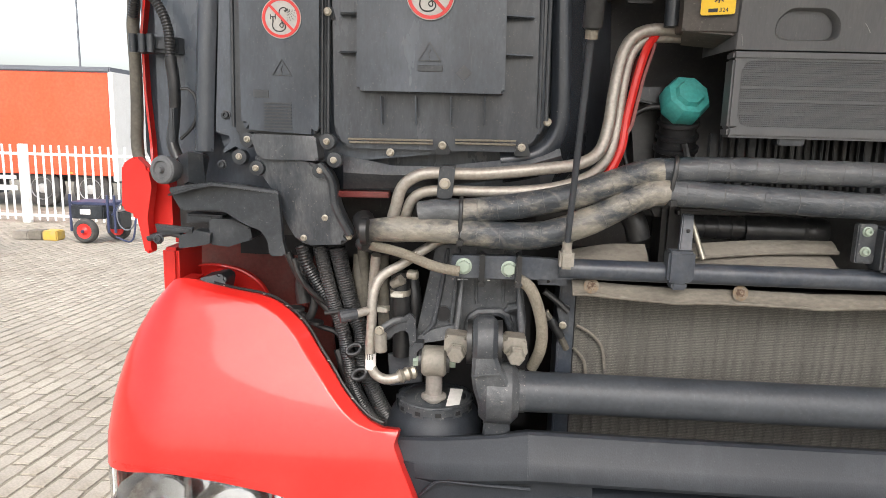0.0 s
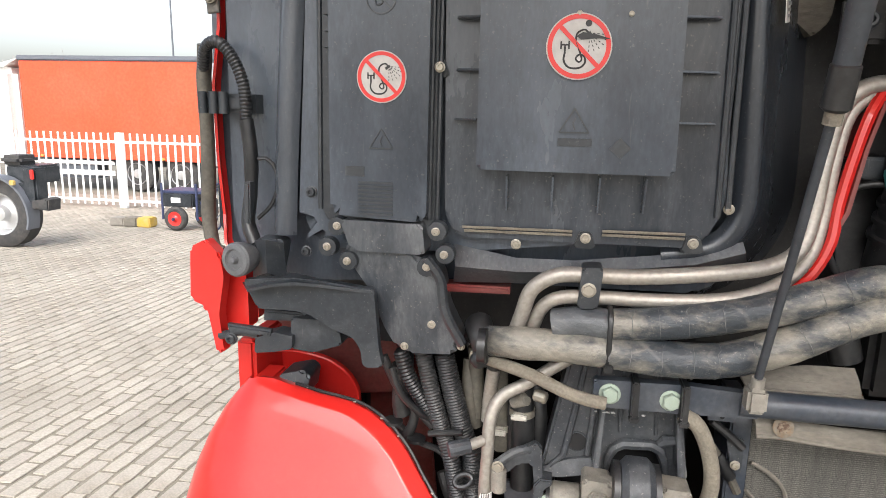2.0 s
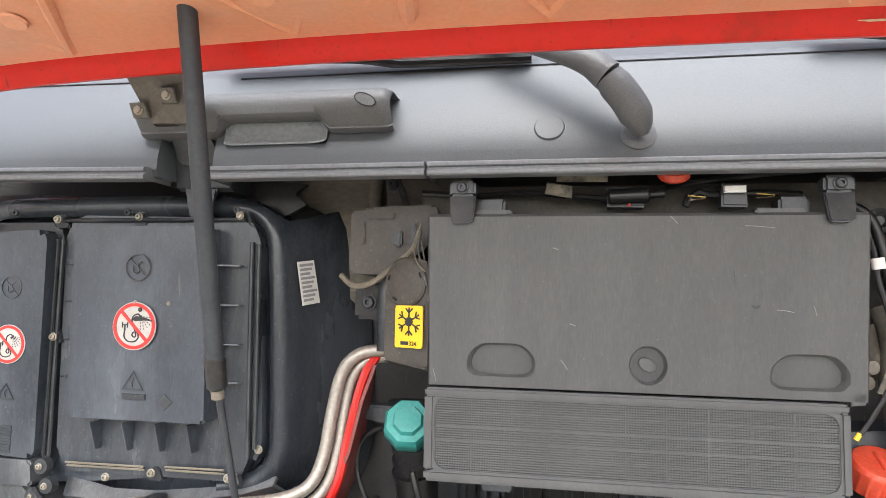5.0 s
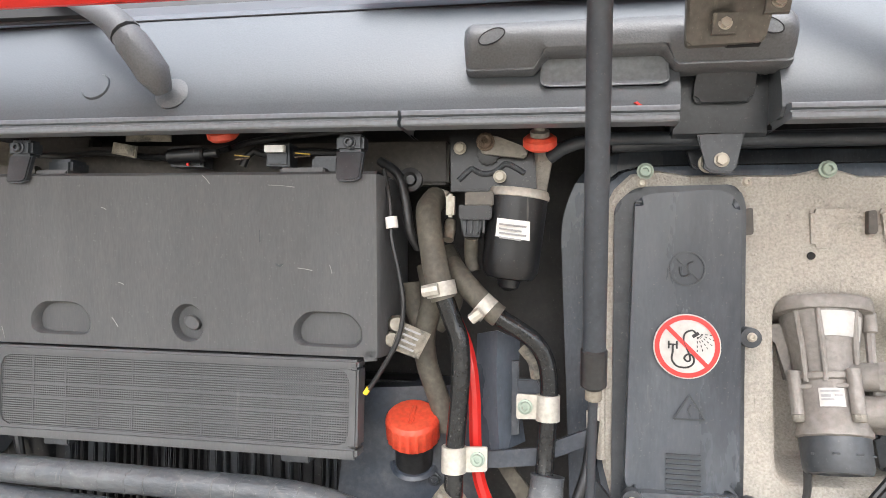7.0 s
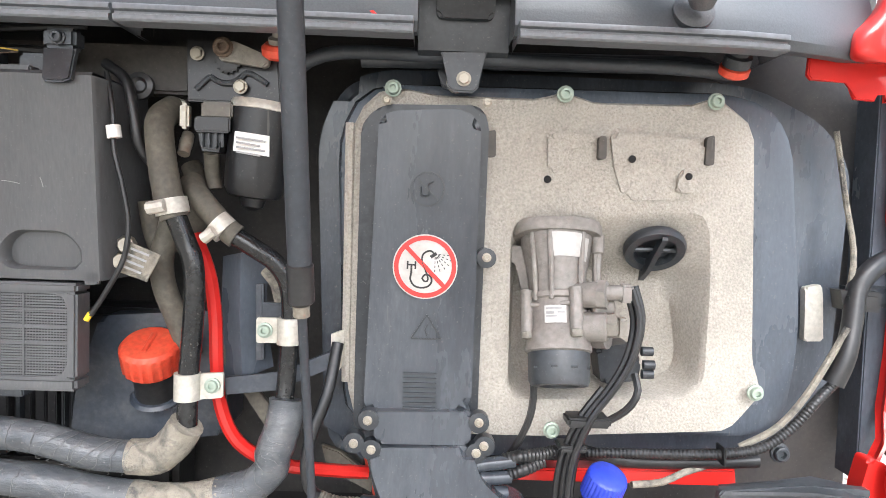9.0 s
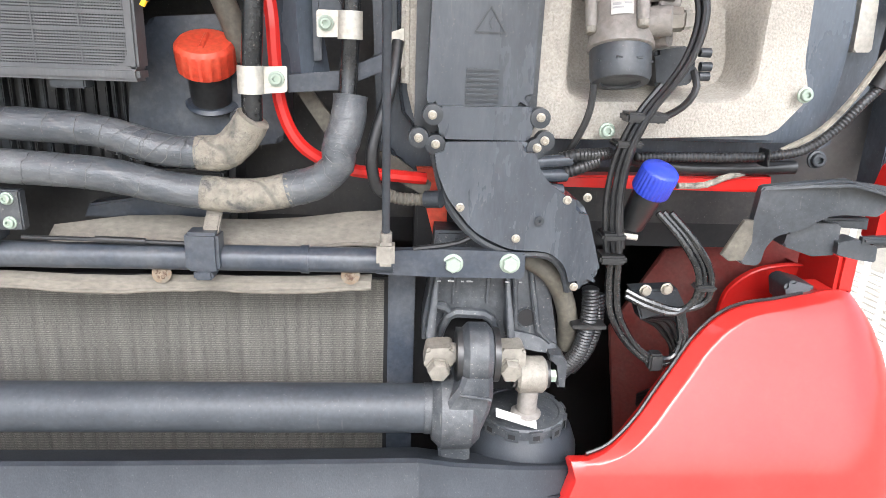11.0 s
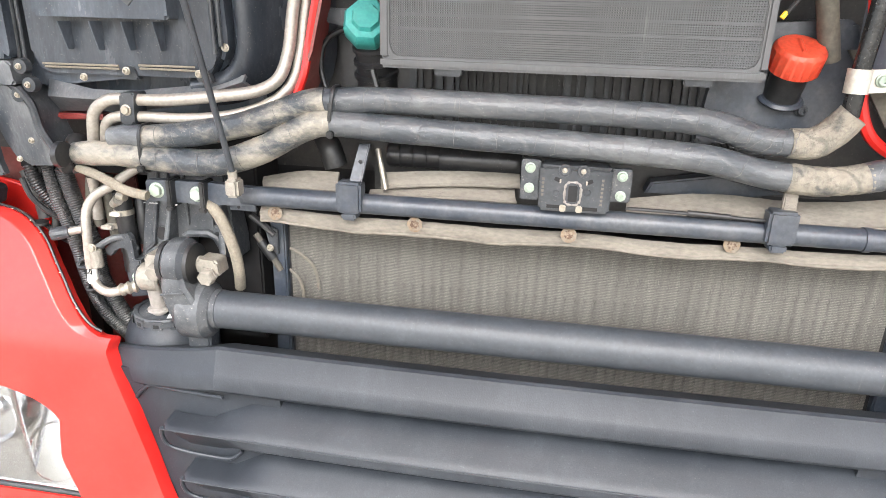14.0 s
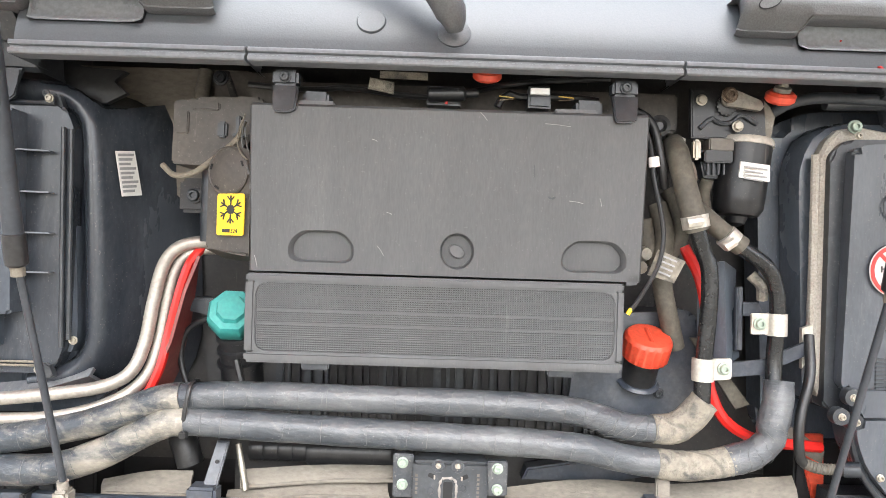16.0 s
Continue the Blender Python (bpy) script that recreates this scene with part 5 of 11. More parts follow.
    part("side_shell", loft([[fx((xo + 0.002, y, 0.952)), fx((xo + 0.002, y, 0.8)), fx((xo + 0.002, y, 0.32))] for y in (y0 - 0.006, y0 + 0.2, y0 + 0.5)], 0.006), "red", c)
    lamp = thing("headlamp", "clear headlamp with chrome reflectors under the red corner", "headlamp", (1.66 if flip else -0.3, 1.0, 0.85), group="headlamps")

    def ztop(x):
        return float(np.interp(x, [p[0] for p in LAMP_TOP], [p[1] for p in LAMP_TOP]))
    gx = [xo + d for d in (0.006, 0.02, 0.045, 0.08, 0.12, 0.18, 0.24, 0.3, 0.36, 0.42, 0.47)]
    grid = lambda d: [[fx((x, red_depth(x, 0.9) + d, max(zb, (ztop(x) + 0.012) * (1 - t) + zb * t))) for x in gx] for t in (0, 0.5, 1)]
    lens = part("lens", loft(grid(0.008), 0.003), "glass", lamp, "clear outer lens")
    lens.visible_shadow = False
    back = [[fx((x, red_depth(x, 0.9) + 0.1 - 0.085 * t, max(zb, (ztop(x) + 0.01) * (1 - t) + zb * t))) for x in gx[1:]] for t in (0, 0.35, 0.7, 1)]
    part("housing", loft(back, 0.006), "chrome", lamp)
    band = [[fx((x, red_depth(x, 0.9) + 0.016, ztop(x) * (1 - t) + zb * t)) for x in (xo + 0.008, xo + 0.02, xo + 0.035)] for t in (0, 0.4, 1)]
    part("side_band", loft(band, 0.004), "panel", lamp, "dark ribbed side band")
    for k, (dx, r) in enumerate(((0.115, 0.075), (0.25, 0.072), (0.38, 0.06))):
        x = xo + dx
        z = ztop(x) - 0.085 - 0.05 * (k == 2)
        part("reflector", lathe([(0.056, 0.02), (0.034, r * 0.84), (0.0, r), (0.002, r * 0.97), (0.028, r * 0.8), (0.045, r * 0.45), (0.05, 0.022), (0.02, 0.018), (0.016, 0.0)], fx((x, red_depth(x, 0.9) + 0.028, z)), (0, 0.95, -0.28), 14), "chrome", lamp, "faceted chrome reflector", 5)
    for dx in (0.185, 0.325):
        part("divider", tube([fx((xo + dx + 0.012 * t * t, red_depth(xo + dx, 0.9) + 0.02, (ztop(xo + dx) - 0.004) * (1 - t) + zb * t)) for t in (0, 0.2, 0.5, 0.8, 1)], 0.006, 0.02, 8), "chrome", lamp, "chrome divider between the reflectors")
    part("side_post", tube([fx((xo + 0.003, red_depth(xo, 0.9) + 0.004, ztop(xo) * (1 - t) + zb * t)) for t in (0, 0.5, 1)], 0.007, 0.02, 10), "red", c, "red strip beside the lamp")
    part("lower_trim", tube([fx((x, red_depth(x, 0.9) + 0.002, zb)) for x in gx], 0.005, 0.03, 8), "rubber", lamp, "black lower lamp seal")
    part("bezel", tube([fx((x, red_depth(x, 0.9) + 0.014, ztop(x) * (1 - t) + zb * t)) for t, x in ((0, xo + 0.042), (0.5, xo + 0.04), (1, xo + 0.042))], 0.004, 0.02, 8), "fence", lamp, "pale bezel line")
    return c


red_corner(False)
red_corner(True)

bumper = thing("slatted_bumper", "dark grey plastic bumper with three sloping slats", "bumper", (0.68, 0.95, 0.75))


def bar_row(prof, xl, xr, bend=0.03):
    rows = []
    for y, z, inset in prof:
        a, b = xl + inset, xr - inset
        rows.append([(a + (b - a) * i / 16, y + bend * ((a + (b - a) * i / 16 - 0.682) / 0.8) ** 2, z) for i in range(17)])
    return loft(rows, 0.004)


ZT = 1.073
part("top_bar", bar_row([(1.05, ZT - 0.025, 0.0), (1.0, ZT - 0.004, 0.0), (0.988, ZT, 0.0), (0.982, ZT - 0.003, 0.0), (0.968, ZT - 0.042, 0.0), (0.9645, ZT - 0.046, 0.0), (0.962, ZT - 0.07, 0.0), (0.968, ZT - 0.078, 0.0), (1.03, ZT - 0.085, 0.0)], 0.11, 1.254, 0.012), "bumper", bumper)
for f in (0, 1):
    ends = [[(0.112, y, ZT - d), (0.06, y + 0.01, ZT - d - 0.014 * w), (-0.03, y + 0.025, ZT - d - 0.03 * w), (-0.112 + i, y + 0.04, ZT - d - 0.04 * w)] for y, d, w, i in ((1.05, 0.025, 1, 0), (1.0, 0.004, 1, 0), (0.988, 0.0, 1, 0.0), (0.982, 0.003, 1, 0.002), (0.968, 0.042, 0.7, 0.02), (0.9645, 0.046, 0.7, 0.024), (0.962, 0.07, 0.7, 0.034), (0.968, 0.078, 0.7, 0.037), (1.03, 0.085, 0.7, 0.037))]
    ends = [[(x, y + 0.006, z) for x, y, z in r] for r in ends]
    part("bar_end", loft([[(1.364 - x, y, z) for x, y, z in r] for r in ends] if f else ends, 0.004), "bumper", bumper)
XT1, ZS1 = 0.012, 0.924
XT2, ZS2 = 0.046, 0.831
def slat(xt, zs, yf):
    """One slat: full height along the middle, a low flat tip with a hollow under its lip at both ends."""
    half = 0.682 - xt
    steps = [0.0, 0.003, 0.008, 0.016, 0.03, 0.05, 0.07, 0.08, 0.095, 0.11, 0.125, 0.14, 0.155, 0.18, 0.22, 0.3, 0.4, 0.5]
    places = [xt + d for d in steps] + [0.682] + [1.364 - xt - d for d in reversed(steps)]
    rows = [[] for k in range(10)]
    for x in places:
        d = half - abs(x - 0.682)
        f = max(0.0, min(1.0, (d - 0.08) / 0.075))
        p = ease((d - 0.1) / 0.06)
        q = min(1.0, d / 0.025 + 0.25)
        back = 0.02 * ((x - 0.682) / 0.8) ** 2 + 0.014 * (1 - ease(d / 0.012))
        sec = [(0.982 + 0.078 * f, 0.006 + 0.046 * f), (0.981 + 0.029 * f, 0.006 + 0.044 * f), (yf + 0.044 + 0.011 * f, 0.0055 + 0.0385 * f), (yf + 0.034, 0.005 + 0.025 * f), (yf + 0.012, 0.004 + 0.008 * f),
               (yf + 0.002, 0.002 + 0.002 * f), (yf, 0.0), (yf + 0.001 + 0.006 * (1 - p), -0.005 - 0.011 * p), ((yf + 0.006) * p + (yf + 0.034) * (1 - p), -0.021 * p - 0.042 * q * (1 - p)), (1.02 * p + 0.992 * (1 - p), -0.026 * p - 0.07 * q * (1 - p))]
        for row, (y, z) in zip(rows, sec):
            row.append((x, y + back, zs + z))
    return loft(rows, 0.003)


for xt, zs, yf in ((XT1, ZS1, 0.935), (XT2, ZS2, 0.925), (XT2 + 0.038, ZS2 - 0.1, 0.915)):
    one = part("slat", slat(xt, zs, yf), "bumper", bumper)
    part("lip_line", sweep([Vector((x, yf - 0.0004 + 0.02 * ((x - 0.682) / 0.8) ** 2, zs + 0.0005)) for x in [xt + 0.004 + (1.356 - 2 * xt) * k / 24 for k in range(25)]], [0.0015] * 25, 6), "bumper", one)
    for f in (0, 1):
        o = [(xt - 0.006, yf + 0.028, zs - 0.008), (xt - 0.012, yf + 0.036, zs - 0.03), (xt - 0.008, yf + 0.042, zs - 0.052), (xt + 0.01, yf + 0.045, zs - 0.062), (xt + 0.05, yf + 0.046, zs - 0.068), (xt + 0.1, yf + 0.047, zs - 0.071), (xt + 0.118, yf + 0.048, zs - 0.066), (xt + 0.132, yf + 0.05, zs - 0.052)]
        part("slat_end_edge", tube([(1.364 - x, y, z) for x, y, z in o] if f else o, 0.0038, 0.012, 8), "bumper", one)
for f in (0, 1):
    o = [(-0.1, 1.008, ZT - 0.07), (0.215, 0.994, ZT - 0.075), (0.25, 0.99, ZT - 0.4), (-0.003, 0.988, ZT - 0.4)]
    part("side_panel", slab(mirrored(o)[::-1] if f else o, 0.03, 0.004, 0.01), "bumper", bumper)
    o = [(-0.060, 1.0, 0.948), (-0.055, 0.999, 0.956), (-0.034, 0.997, 0.976), (-0.02, 0.996, 0.979), (0.044, 0.99, 0.979), (0.12, 0.983, 0.98)]
    part("moulded_crease", tube(mirrored(o) if f else o, 0.0032, 0.012, 8), "bumper", bumper)
part("lower_skirt", bar_row([(1.06, ZT - 0.38, 0.0), (0.93, ZT - 0.39, 0.0), (0.92, ZT - 0.44, 0.0), (0.95, ZT - 0.75, 0.0), (1.1, ZT - 0.8, 0.0)], -0.1, 1.464), "bumper", bumper)

# ---- radiator ----
rad = thing("radiator", "dusty brown-grey radiator core behind the front tube", "radiator", (0.7, 1.14, 0.93))
core = block(0.19, 1.208, 1.135, 1.19, 0.9, 1.275, 0)
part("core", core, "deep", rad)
fin_data = None
for k in range(60):
    x = 0.194 + 0.0168 * k
    if fin_data is None:
        fb = bmesh.new()
        v0 = [fb.verts.new(p) for p in ((0, 1.134, 0.905), (0.0064, 1.134, 0.905), (0.0072, 1.1334, 0.905), (0.0102, 1.1334, 0.905), (0.011, 1.134, 0.905), (0.0168, 1.134, 0.905))]
        v1 = [fb.verts.new((v.co.x, v.co.y, 1.272)) for v in v0]
        for j in range(5):
            fb.faces.new((v0[j], v0[j + 1], v1[j + 1], v1[j]))
        fin = part("fin", fb, "fins", rad, "fine dusty cooling fins")
        fin_data = fin.data
        home = fin.matrix_basis.copy()
        fin.matrix_basis = Matrix.Translation((x, 0, 0)) @ home
    else:
        o = new("fin", fin_data)
        o.parent = rad
        o.matrix_parent_inverse = fin.matrix_parent_inverse.copy()
        o.matrix_basis = Matrix.Translation((x, 0, 0)) @ home
part("side_plate", block(0.163, 0.19, 1.12, 1.2, 0.88, 1.3, 0.003), "bluebar", rad)
part("side_plate", block(1.208, 1.246, 1.12, 1.2, 0.88, 1.3, 0.003), "bluebar", rad)
part("bottom_tank", block(0.17, 1.24, 1.11, 1.2, 0.86, 0.905, 0.004), "bluebar", rad)
part("corner_seam", tube([(0.196, 1.126, 1.213), (0.219, 1.126, 1.201), (0.241, 1.126, 1.177), (0.249, 1.126, 1.136)], 0.003, 0.01, 6), "foam", rad)
part("corner_seam", tube([(0.193, 1.127, 1.172), (0.212, 1.127, 1.150), (0.217, 1.127, 1.119), (0.217, 1.127, 1.07)], 0.003, 0.01, 6), "foam", rad)
part("bent_pipe", tube([(0.135, 1.105, 1.277), (0.155, 1.105, 1.262), (0.177, 1.105, 1.243)], 0.0058, 0.008, 8), "conduit", rad, "dull grey pipe")
part("bent_pipe", tube([(0.139, 1.112, 1.240), (0.154, 1.112, 1.218), (0.168, 1.115, 1.195), (0.18, 1.118, 1.172)], 0.0058, 0.008, 8), "oldrubber", rad, "dull grey pipe")
part("pipe_sleeve", tube([(0.148, 1.112, 1.227), (0.158, 1.112, 1.211), (0.168, 1.115, 1.195)], 0.0085, 0.008, 10), "rubber", rad, "black rubber sleeve")
part("pipe_bracket", slab([(0.158, 1.11, 1.248), (0.168, 1.11, 1.256), (0.18, 1.11, 1.25), (0.18, 1.11, 1.205), (0.166, 1.11, 1.212)], 0.006, 0.001), "cast", rad)
fasten(rad, [(0.169, 1.103, 1.219)], "screw", 0.0075, "bolt")

# ---- foam seals ----
def seal_strip(name, top, low, label, wav, seed):
    rnd = random.Random(seed)
    a, b = curve(top, 0.02), curve(low, 0.02)
    n = min(len(a), len(b))
    rows = [[], [], [], []]
    for i in range(n):
        p, q = a[i].copy(), b[i].copy()
        w = wav * math.sin(i * 0.5 + seed) + rnd.uniform(-0.5, 0.5) * wav
        p.z += w * 0.5
        q.z += w
        q.y += w * 0.4
        m = p.lerp(q, 0.35)
        m.y -= 0.006
        m2 = p.lerp(q, 0.8)
        m2.y -= 0.004
        rows[0].append(p)
        rows[1].append(m)
        rows[2].append(m2)
        rows[3].append(q)
    c = rows[1][n // 2]
    s = thing(name, label, "foam seal", (c[0], c[1], c[2]), group="foam seals")
    part("strip", loft(rows, 0.006), "foam", s)
    part("folded_lip", tube([(p[0], p[1] - 0.001, p[2] + 0.002) for p in rows[3]], 0.0032, 0.02, 8, 0.2, seed), "foam", s)


seal_strip("foam_seal", [(0.174, 1.066, 1.306), (0.323, 1.066, 1.301), (0.502, 1.066, 1.300), (0.684, 1.066, 1.301), (0.921, 1.066, 1.298), (1.187, 1.066, 1.303)],
           [(0.176, 1.058, 1.282), (0.325, 1.058, 1.278), (0.503, 1.058, 1.276), (0.685, 1.058, 1.280), (0.921, 1.058, 1.278), (1.186, 1.058, 1.284)], "dusty tan foam seal along the radiator top", 0.002, 1)
seal_strip("foam_seal", [(0.162, 1.110, 1.346), (0.233, 1.110, 1.361), (0.297, 1.110, 1.363)], [(0.170, 1.090, 1.329), (0.239, 1.090, 1.331), (0.302, 1.090, 1.331)], "dusty tan foam strip above the cross bar", 0.0005, 2)
seal_strip("foam_seal", [(0.370, 1.110, 1.367), (0.485, 1.110, 1.377), (0.599, 1.110, 1.379)], [(0.375, 1.090, 1.345), (0.488, 1.090, 1.357), (0.601, 1.090, 1.361)], "dusty tan foam strip above the cross bar", 0.0005, 3)
seal_strip("foam_seal", [(0.353, 1.100, 1.339), (0.487, 1.100, 1.354), (0.601, 1.100, 1.357)], [(0.358, 1.080, 1.329), (0.490, 1.080, 1.337), (0.602, 1.080, 1.338)], "dusty tan foam strip above the cross bar", 0.0005, 4)
seal_strip("foam_seal", [(0.769, 1.110, 1.352), (0.889, 1.110, 1.365), (0.981, 1.110, 1.365), (1.080, 1.110, 1.367), (1.213, 1.110, 1.382)],
           [(0.768, 1.085, 1.327), (0.888, 1.085, 1.327), (0.979, 1.085, 1.325), (1.077, 1.085, 1.326), (1.208, 1.085, 1.339)], "dusty tan foam strip above the cross bar", 0.003, 5)

# ---- cross bar with latch ----
barx = thing("cross_bar", "blue-black painted steel cross bar bolted to the brackets", "cross bar", (0.68, 1.05, 1.326))
part("tube", rod((0.15, 1.055, 1.327), (1.215, 1.055, 1.327), 0.0165, seg=20), "bluebar", barx)
for s, xa, xb in ((1, -0.022, 0.155), (-1, 1.386, 1.21)):
    o = [(xa, 1.05, 1.307), (xa, 1.05, 1.343), (xa + s * 0.11, 1.05, 1.345), (xb + s * 0.02, 1.045, 1.342), (xb + s * 0.02, 1.045, 1.312), (xa + s * 0.11, 1.05, 1.307)]
    part("end_plate", slab(o if s > 0 else o[::-1], 0.014, 0.003, 0.004), "bluebar", barx, "flattened bolted end plate")
fasten(barx, [(-0.002, 1.05, 1.326), (0.071, 1.05, 1.324), (1.292, 1.05, 1.326), (1.366, 1.05, 1.328)], "bolt", 0.0135, "bolt")
for x in (0.0275, 0.086):
    part("cable_tie", join(block(x - 0.0045, x + 0.0045, 1.0335, 1.07, 1.3, 1.349, 0.002), block(x - 0.0065, x + 0.0065, 1.031, 1.042, 1.297, 1.305, 0.002)), "rubber", barx, "black cable tie")
rnd = random.Random(31)
for s, xa in ((1, -0.02), (-1, 1.384)):
    for k in range(8):
        x = xa + s * rnd.uniform(0.0, 0.11)
        part("paint_chip", block(x - rnd.uniform(0.001, 0.004), x + rnd.uniform(0.001, 0.003), 1.0345, 1.0375, 1.3062, 1.307 + rnd.uniform(0.0002, 0.001), 0.0003, 1), "scuff", barx, "bare chipped paint on the lower edge")
part("hole_tab", slab([(0.118, 1.062, 1.309), (0.166, 1.062, 1.31), (0.166, 1.062, 1.297), (0.12, 1.062, 1.297)], 0.004, 0.001), "bluebar", barx)
part("tab_hole", lathe([(0, 0.0028), (0.0006, 0.0028), (0.0006, 0)], (0.136, 1.0622, 1.303), (0, -1, 0), 10), "deep", barx)
for p in ((0.336, 1.045, 1.353), (0.980, 1.045, 1.354)):
    x = p[0]
    part("saddle", block(x - 0.02, x + 0.021, 1.028, 1.06, 1.316, 1.366, 0.004), "bluebar", barx)
    part("saddle_lip", block(x - 0.012, x + 0.012, 1.03, 1.06, 1.304, 1.317, 0.003), "bluebar", barx)
    part("saddle_neck", slab([(x - 0.002, 1.042, 1.362), (x + 0.018, 1.042, 1.362), (x + 0.026, 1.07, 1.42), (x + 0.008, 1.07, 1.42)], 0.008, 0.002), "bluebar" if x < 0.6 else "foam", barx)
    part("neck_hole", lathe([(0, 0.003), (0.0006, 0.003), (0.0006, 0)], (x + 0.014, 1.0555, 1.395), (0, -1, 0.45), 10), "deep", barx)
part("clamp_band", rod((1.098, 1.055, 1.327), (1.108, 1.055, 1.327), 0.0185, seg=20), "bluebar", barx)
part("cable", tube([(0.762, 1.045, 1.352), (0.82, 1.043, 1.352), (0.9, 1.043, 1.35), (0.96, 1.045, 1.348)], 0.0028, 0.02, 8), "rubber", barx)
part("cable_sleeve", rod((0.85, 1.043, 1.352), (0.91, 1.043, 1.35), 0.0042), "rubber", barx)
part("cable", tube([(1.24, 1.05, 1.345), (1.3, 1.06, 1.352), (1.34, 1.07, 1.372)], 0.0035, 0.02, 8), "rubber", barx)

latch = thing("flap_latch", "black steel latch plate with slot and green bolts", "latch", (0.683, 1.045, 1.34))
part("body", block(0.632, 0.736, 1.025, 1.07, 1.345, 1.413, 0.004), "black", latch)
part("flange", block(0.603, 0.632, 1.045, 1.06, 1.355, 1.417, 0.002), "cast", latch)
part("flange", block(0.736, 0.766, 1.045, 1.06, 1.36, 1.41, 0.002), "cast", latch)
fasten(latch, [(0.6165, 1.045, 1.405), (0.6165, 1.045, 1.374), (0.7515, 1.045, 1.4), (0.7515, 1.045, 1.37)], "greentorx", 0.008, "bolt")
FACE = 1.025
for p in ((0.667, 1.025, 1.408), (0.694, 1.025, 1.408)):
    part("rivet_dish", lathe([(0, 0.0098), (0.0014, 0.009), (0.0014, 0.0074), (0.0002, 0.0066)], p, (0, -1, 0), 20), "cast", latch)
    part("rivet", lathe([(0, 0.0042), (0.002, 0.0036), (0.0026, 0)], p, (0, -1, 0), 14), "zinc", latch, "bare metal rivet")
c = Vector((0.681, 1.025, 1.374))
part("slot_ring", sweep([c + Vector((0.0118 * math.copysign(abs(math.cos(a)) ** 0.6, math.cos(a)), 0, 0.0172 * math.copysign(abs(math.sin(a)) ** 0.6, math.sin(a)))) for a in [6.2832 * k / 28 for k in range(29)]], [0.0017 + 0.0009 * math.sin(k * 2.3) for k in range(29)], 8), "alu", latch, "worn bare metal ring round the slot")
part("slot", slab([c + Vector((0.0066 * u, -0.001, 0.0122 * v)) for u, v in ((-1, -1), (-1, 1), (1, 1), (1, -1))], 0.001, 0, 0.003), "deep", latch, "dark key slot")
for p, u in (((0.658, 1.025, 1.394), 1), ((0.704, 1.025, 1.393), -1)):
    p = Vector(p)
    d, e = Vector((0.0046, 0, -0.002 * u)), Vector((0.0012 * u, 0, 0.0027))
    part("slant_hole", slab([p - d - e + Vector((0, -0.0006, 0)), p - d + e + Vector((0, -0.0006, 0)), p + d + e + Vector((0, -0.0006, 0)), p + d - e + Vector((0, -0.0006, 0))], 0.0005, 0, 0.002), "deep", latch)
    # pale sliver modelled as the glint at the hole's edge
    part("hole_lip", block(p.x + u * 0.004 - 0.0012, p.x + u * 0.004 + 0.0012, FACE - 0.0016, FACE, p.z - 0.005, p.z + 0.001, 0.0004), "zinc", latch)
for p, w in (((0.654, 1.025, 1.353), 0.0095), ((0.708, 1.025, 1.352), 0.0105)):
    part("wide_slot", block(p[0] - w, p[0] + w, FACE - 0.0007, FACE, p[2] - 0.0026, p[2] + 0.0026, 0), "deep", latch)
for p in ((0.668, 1.022, 1.352), (0.692, 1.022, 1.352)):
    part("catch", block(p[0] - 0.0046, p[0] + 0.0046, 1.0205, 1.026, p[2] - 0.006, p[2] + 0.0045, 0.0015), "zinc", latch, "pale metal catch")
for p, n in (((0.637, 1.025, 1.396), 5), ((0.723, 1.025, 1.398), 7)):
    for i in range(n):
        part("stamped_bar", block(p[0] - 0.0018, p[0] + 0.0018, FACE - 0.0005, FACE, p[2] - 0.006 * i - 0.0038, p[2] - 0.006 * i, 0), "hinge", latch)
for p, w in (((0.657, 1.025, 1.373), 0.004), ((0.702, 1.025, 1.377), 0.004)):
    part("pressed_dot", lathe([(0, w + 0.001), (0.0014, w), (0.0016, 0)], p, (0, -1, 0), 14), "black", latch)
part("top_flange", block(0.634, 0.734, 1.0235, 1.03, 1.4125, 1.4155, 0.001), "black", latch)

# ---- big lower tube with end links ----
bigtube = thing("torsion_tube", "thick black painted torsion tube in front of the radiator", "tube", (0.68, 1.02, 1.12))
part("tube", rod((0.1, 1.035, 1.124), (1.264, 1.035, 1.124), 0.033, seg=28), "tube", bigtube)
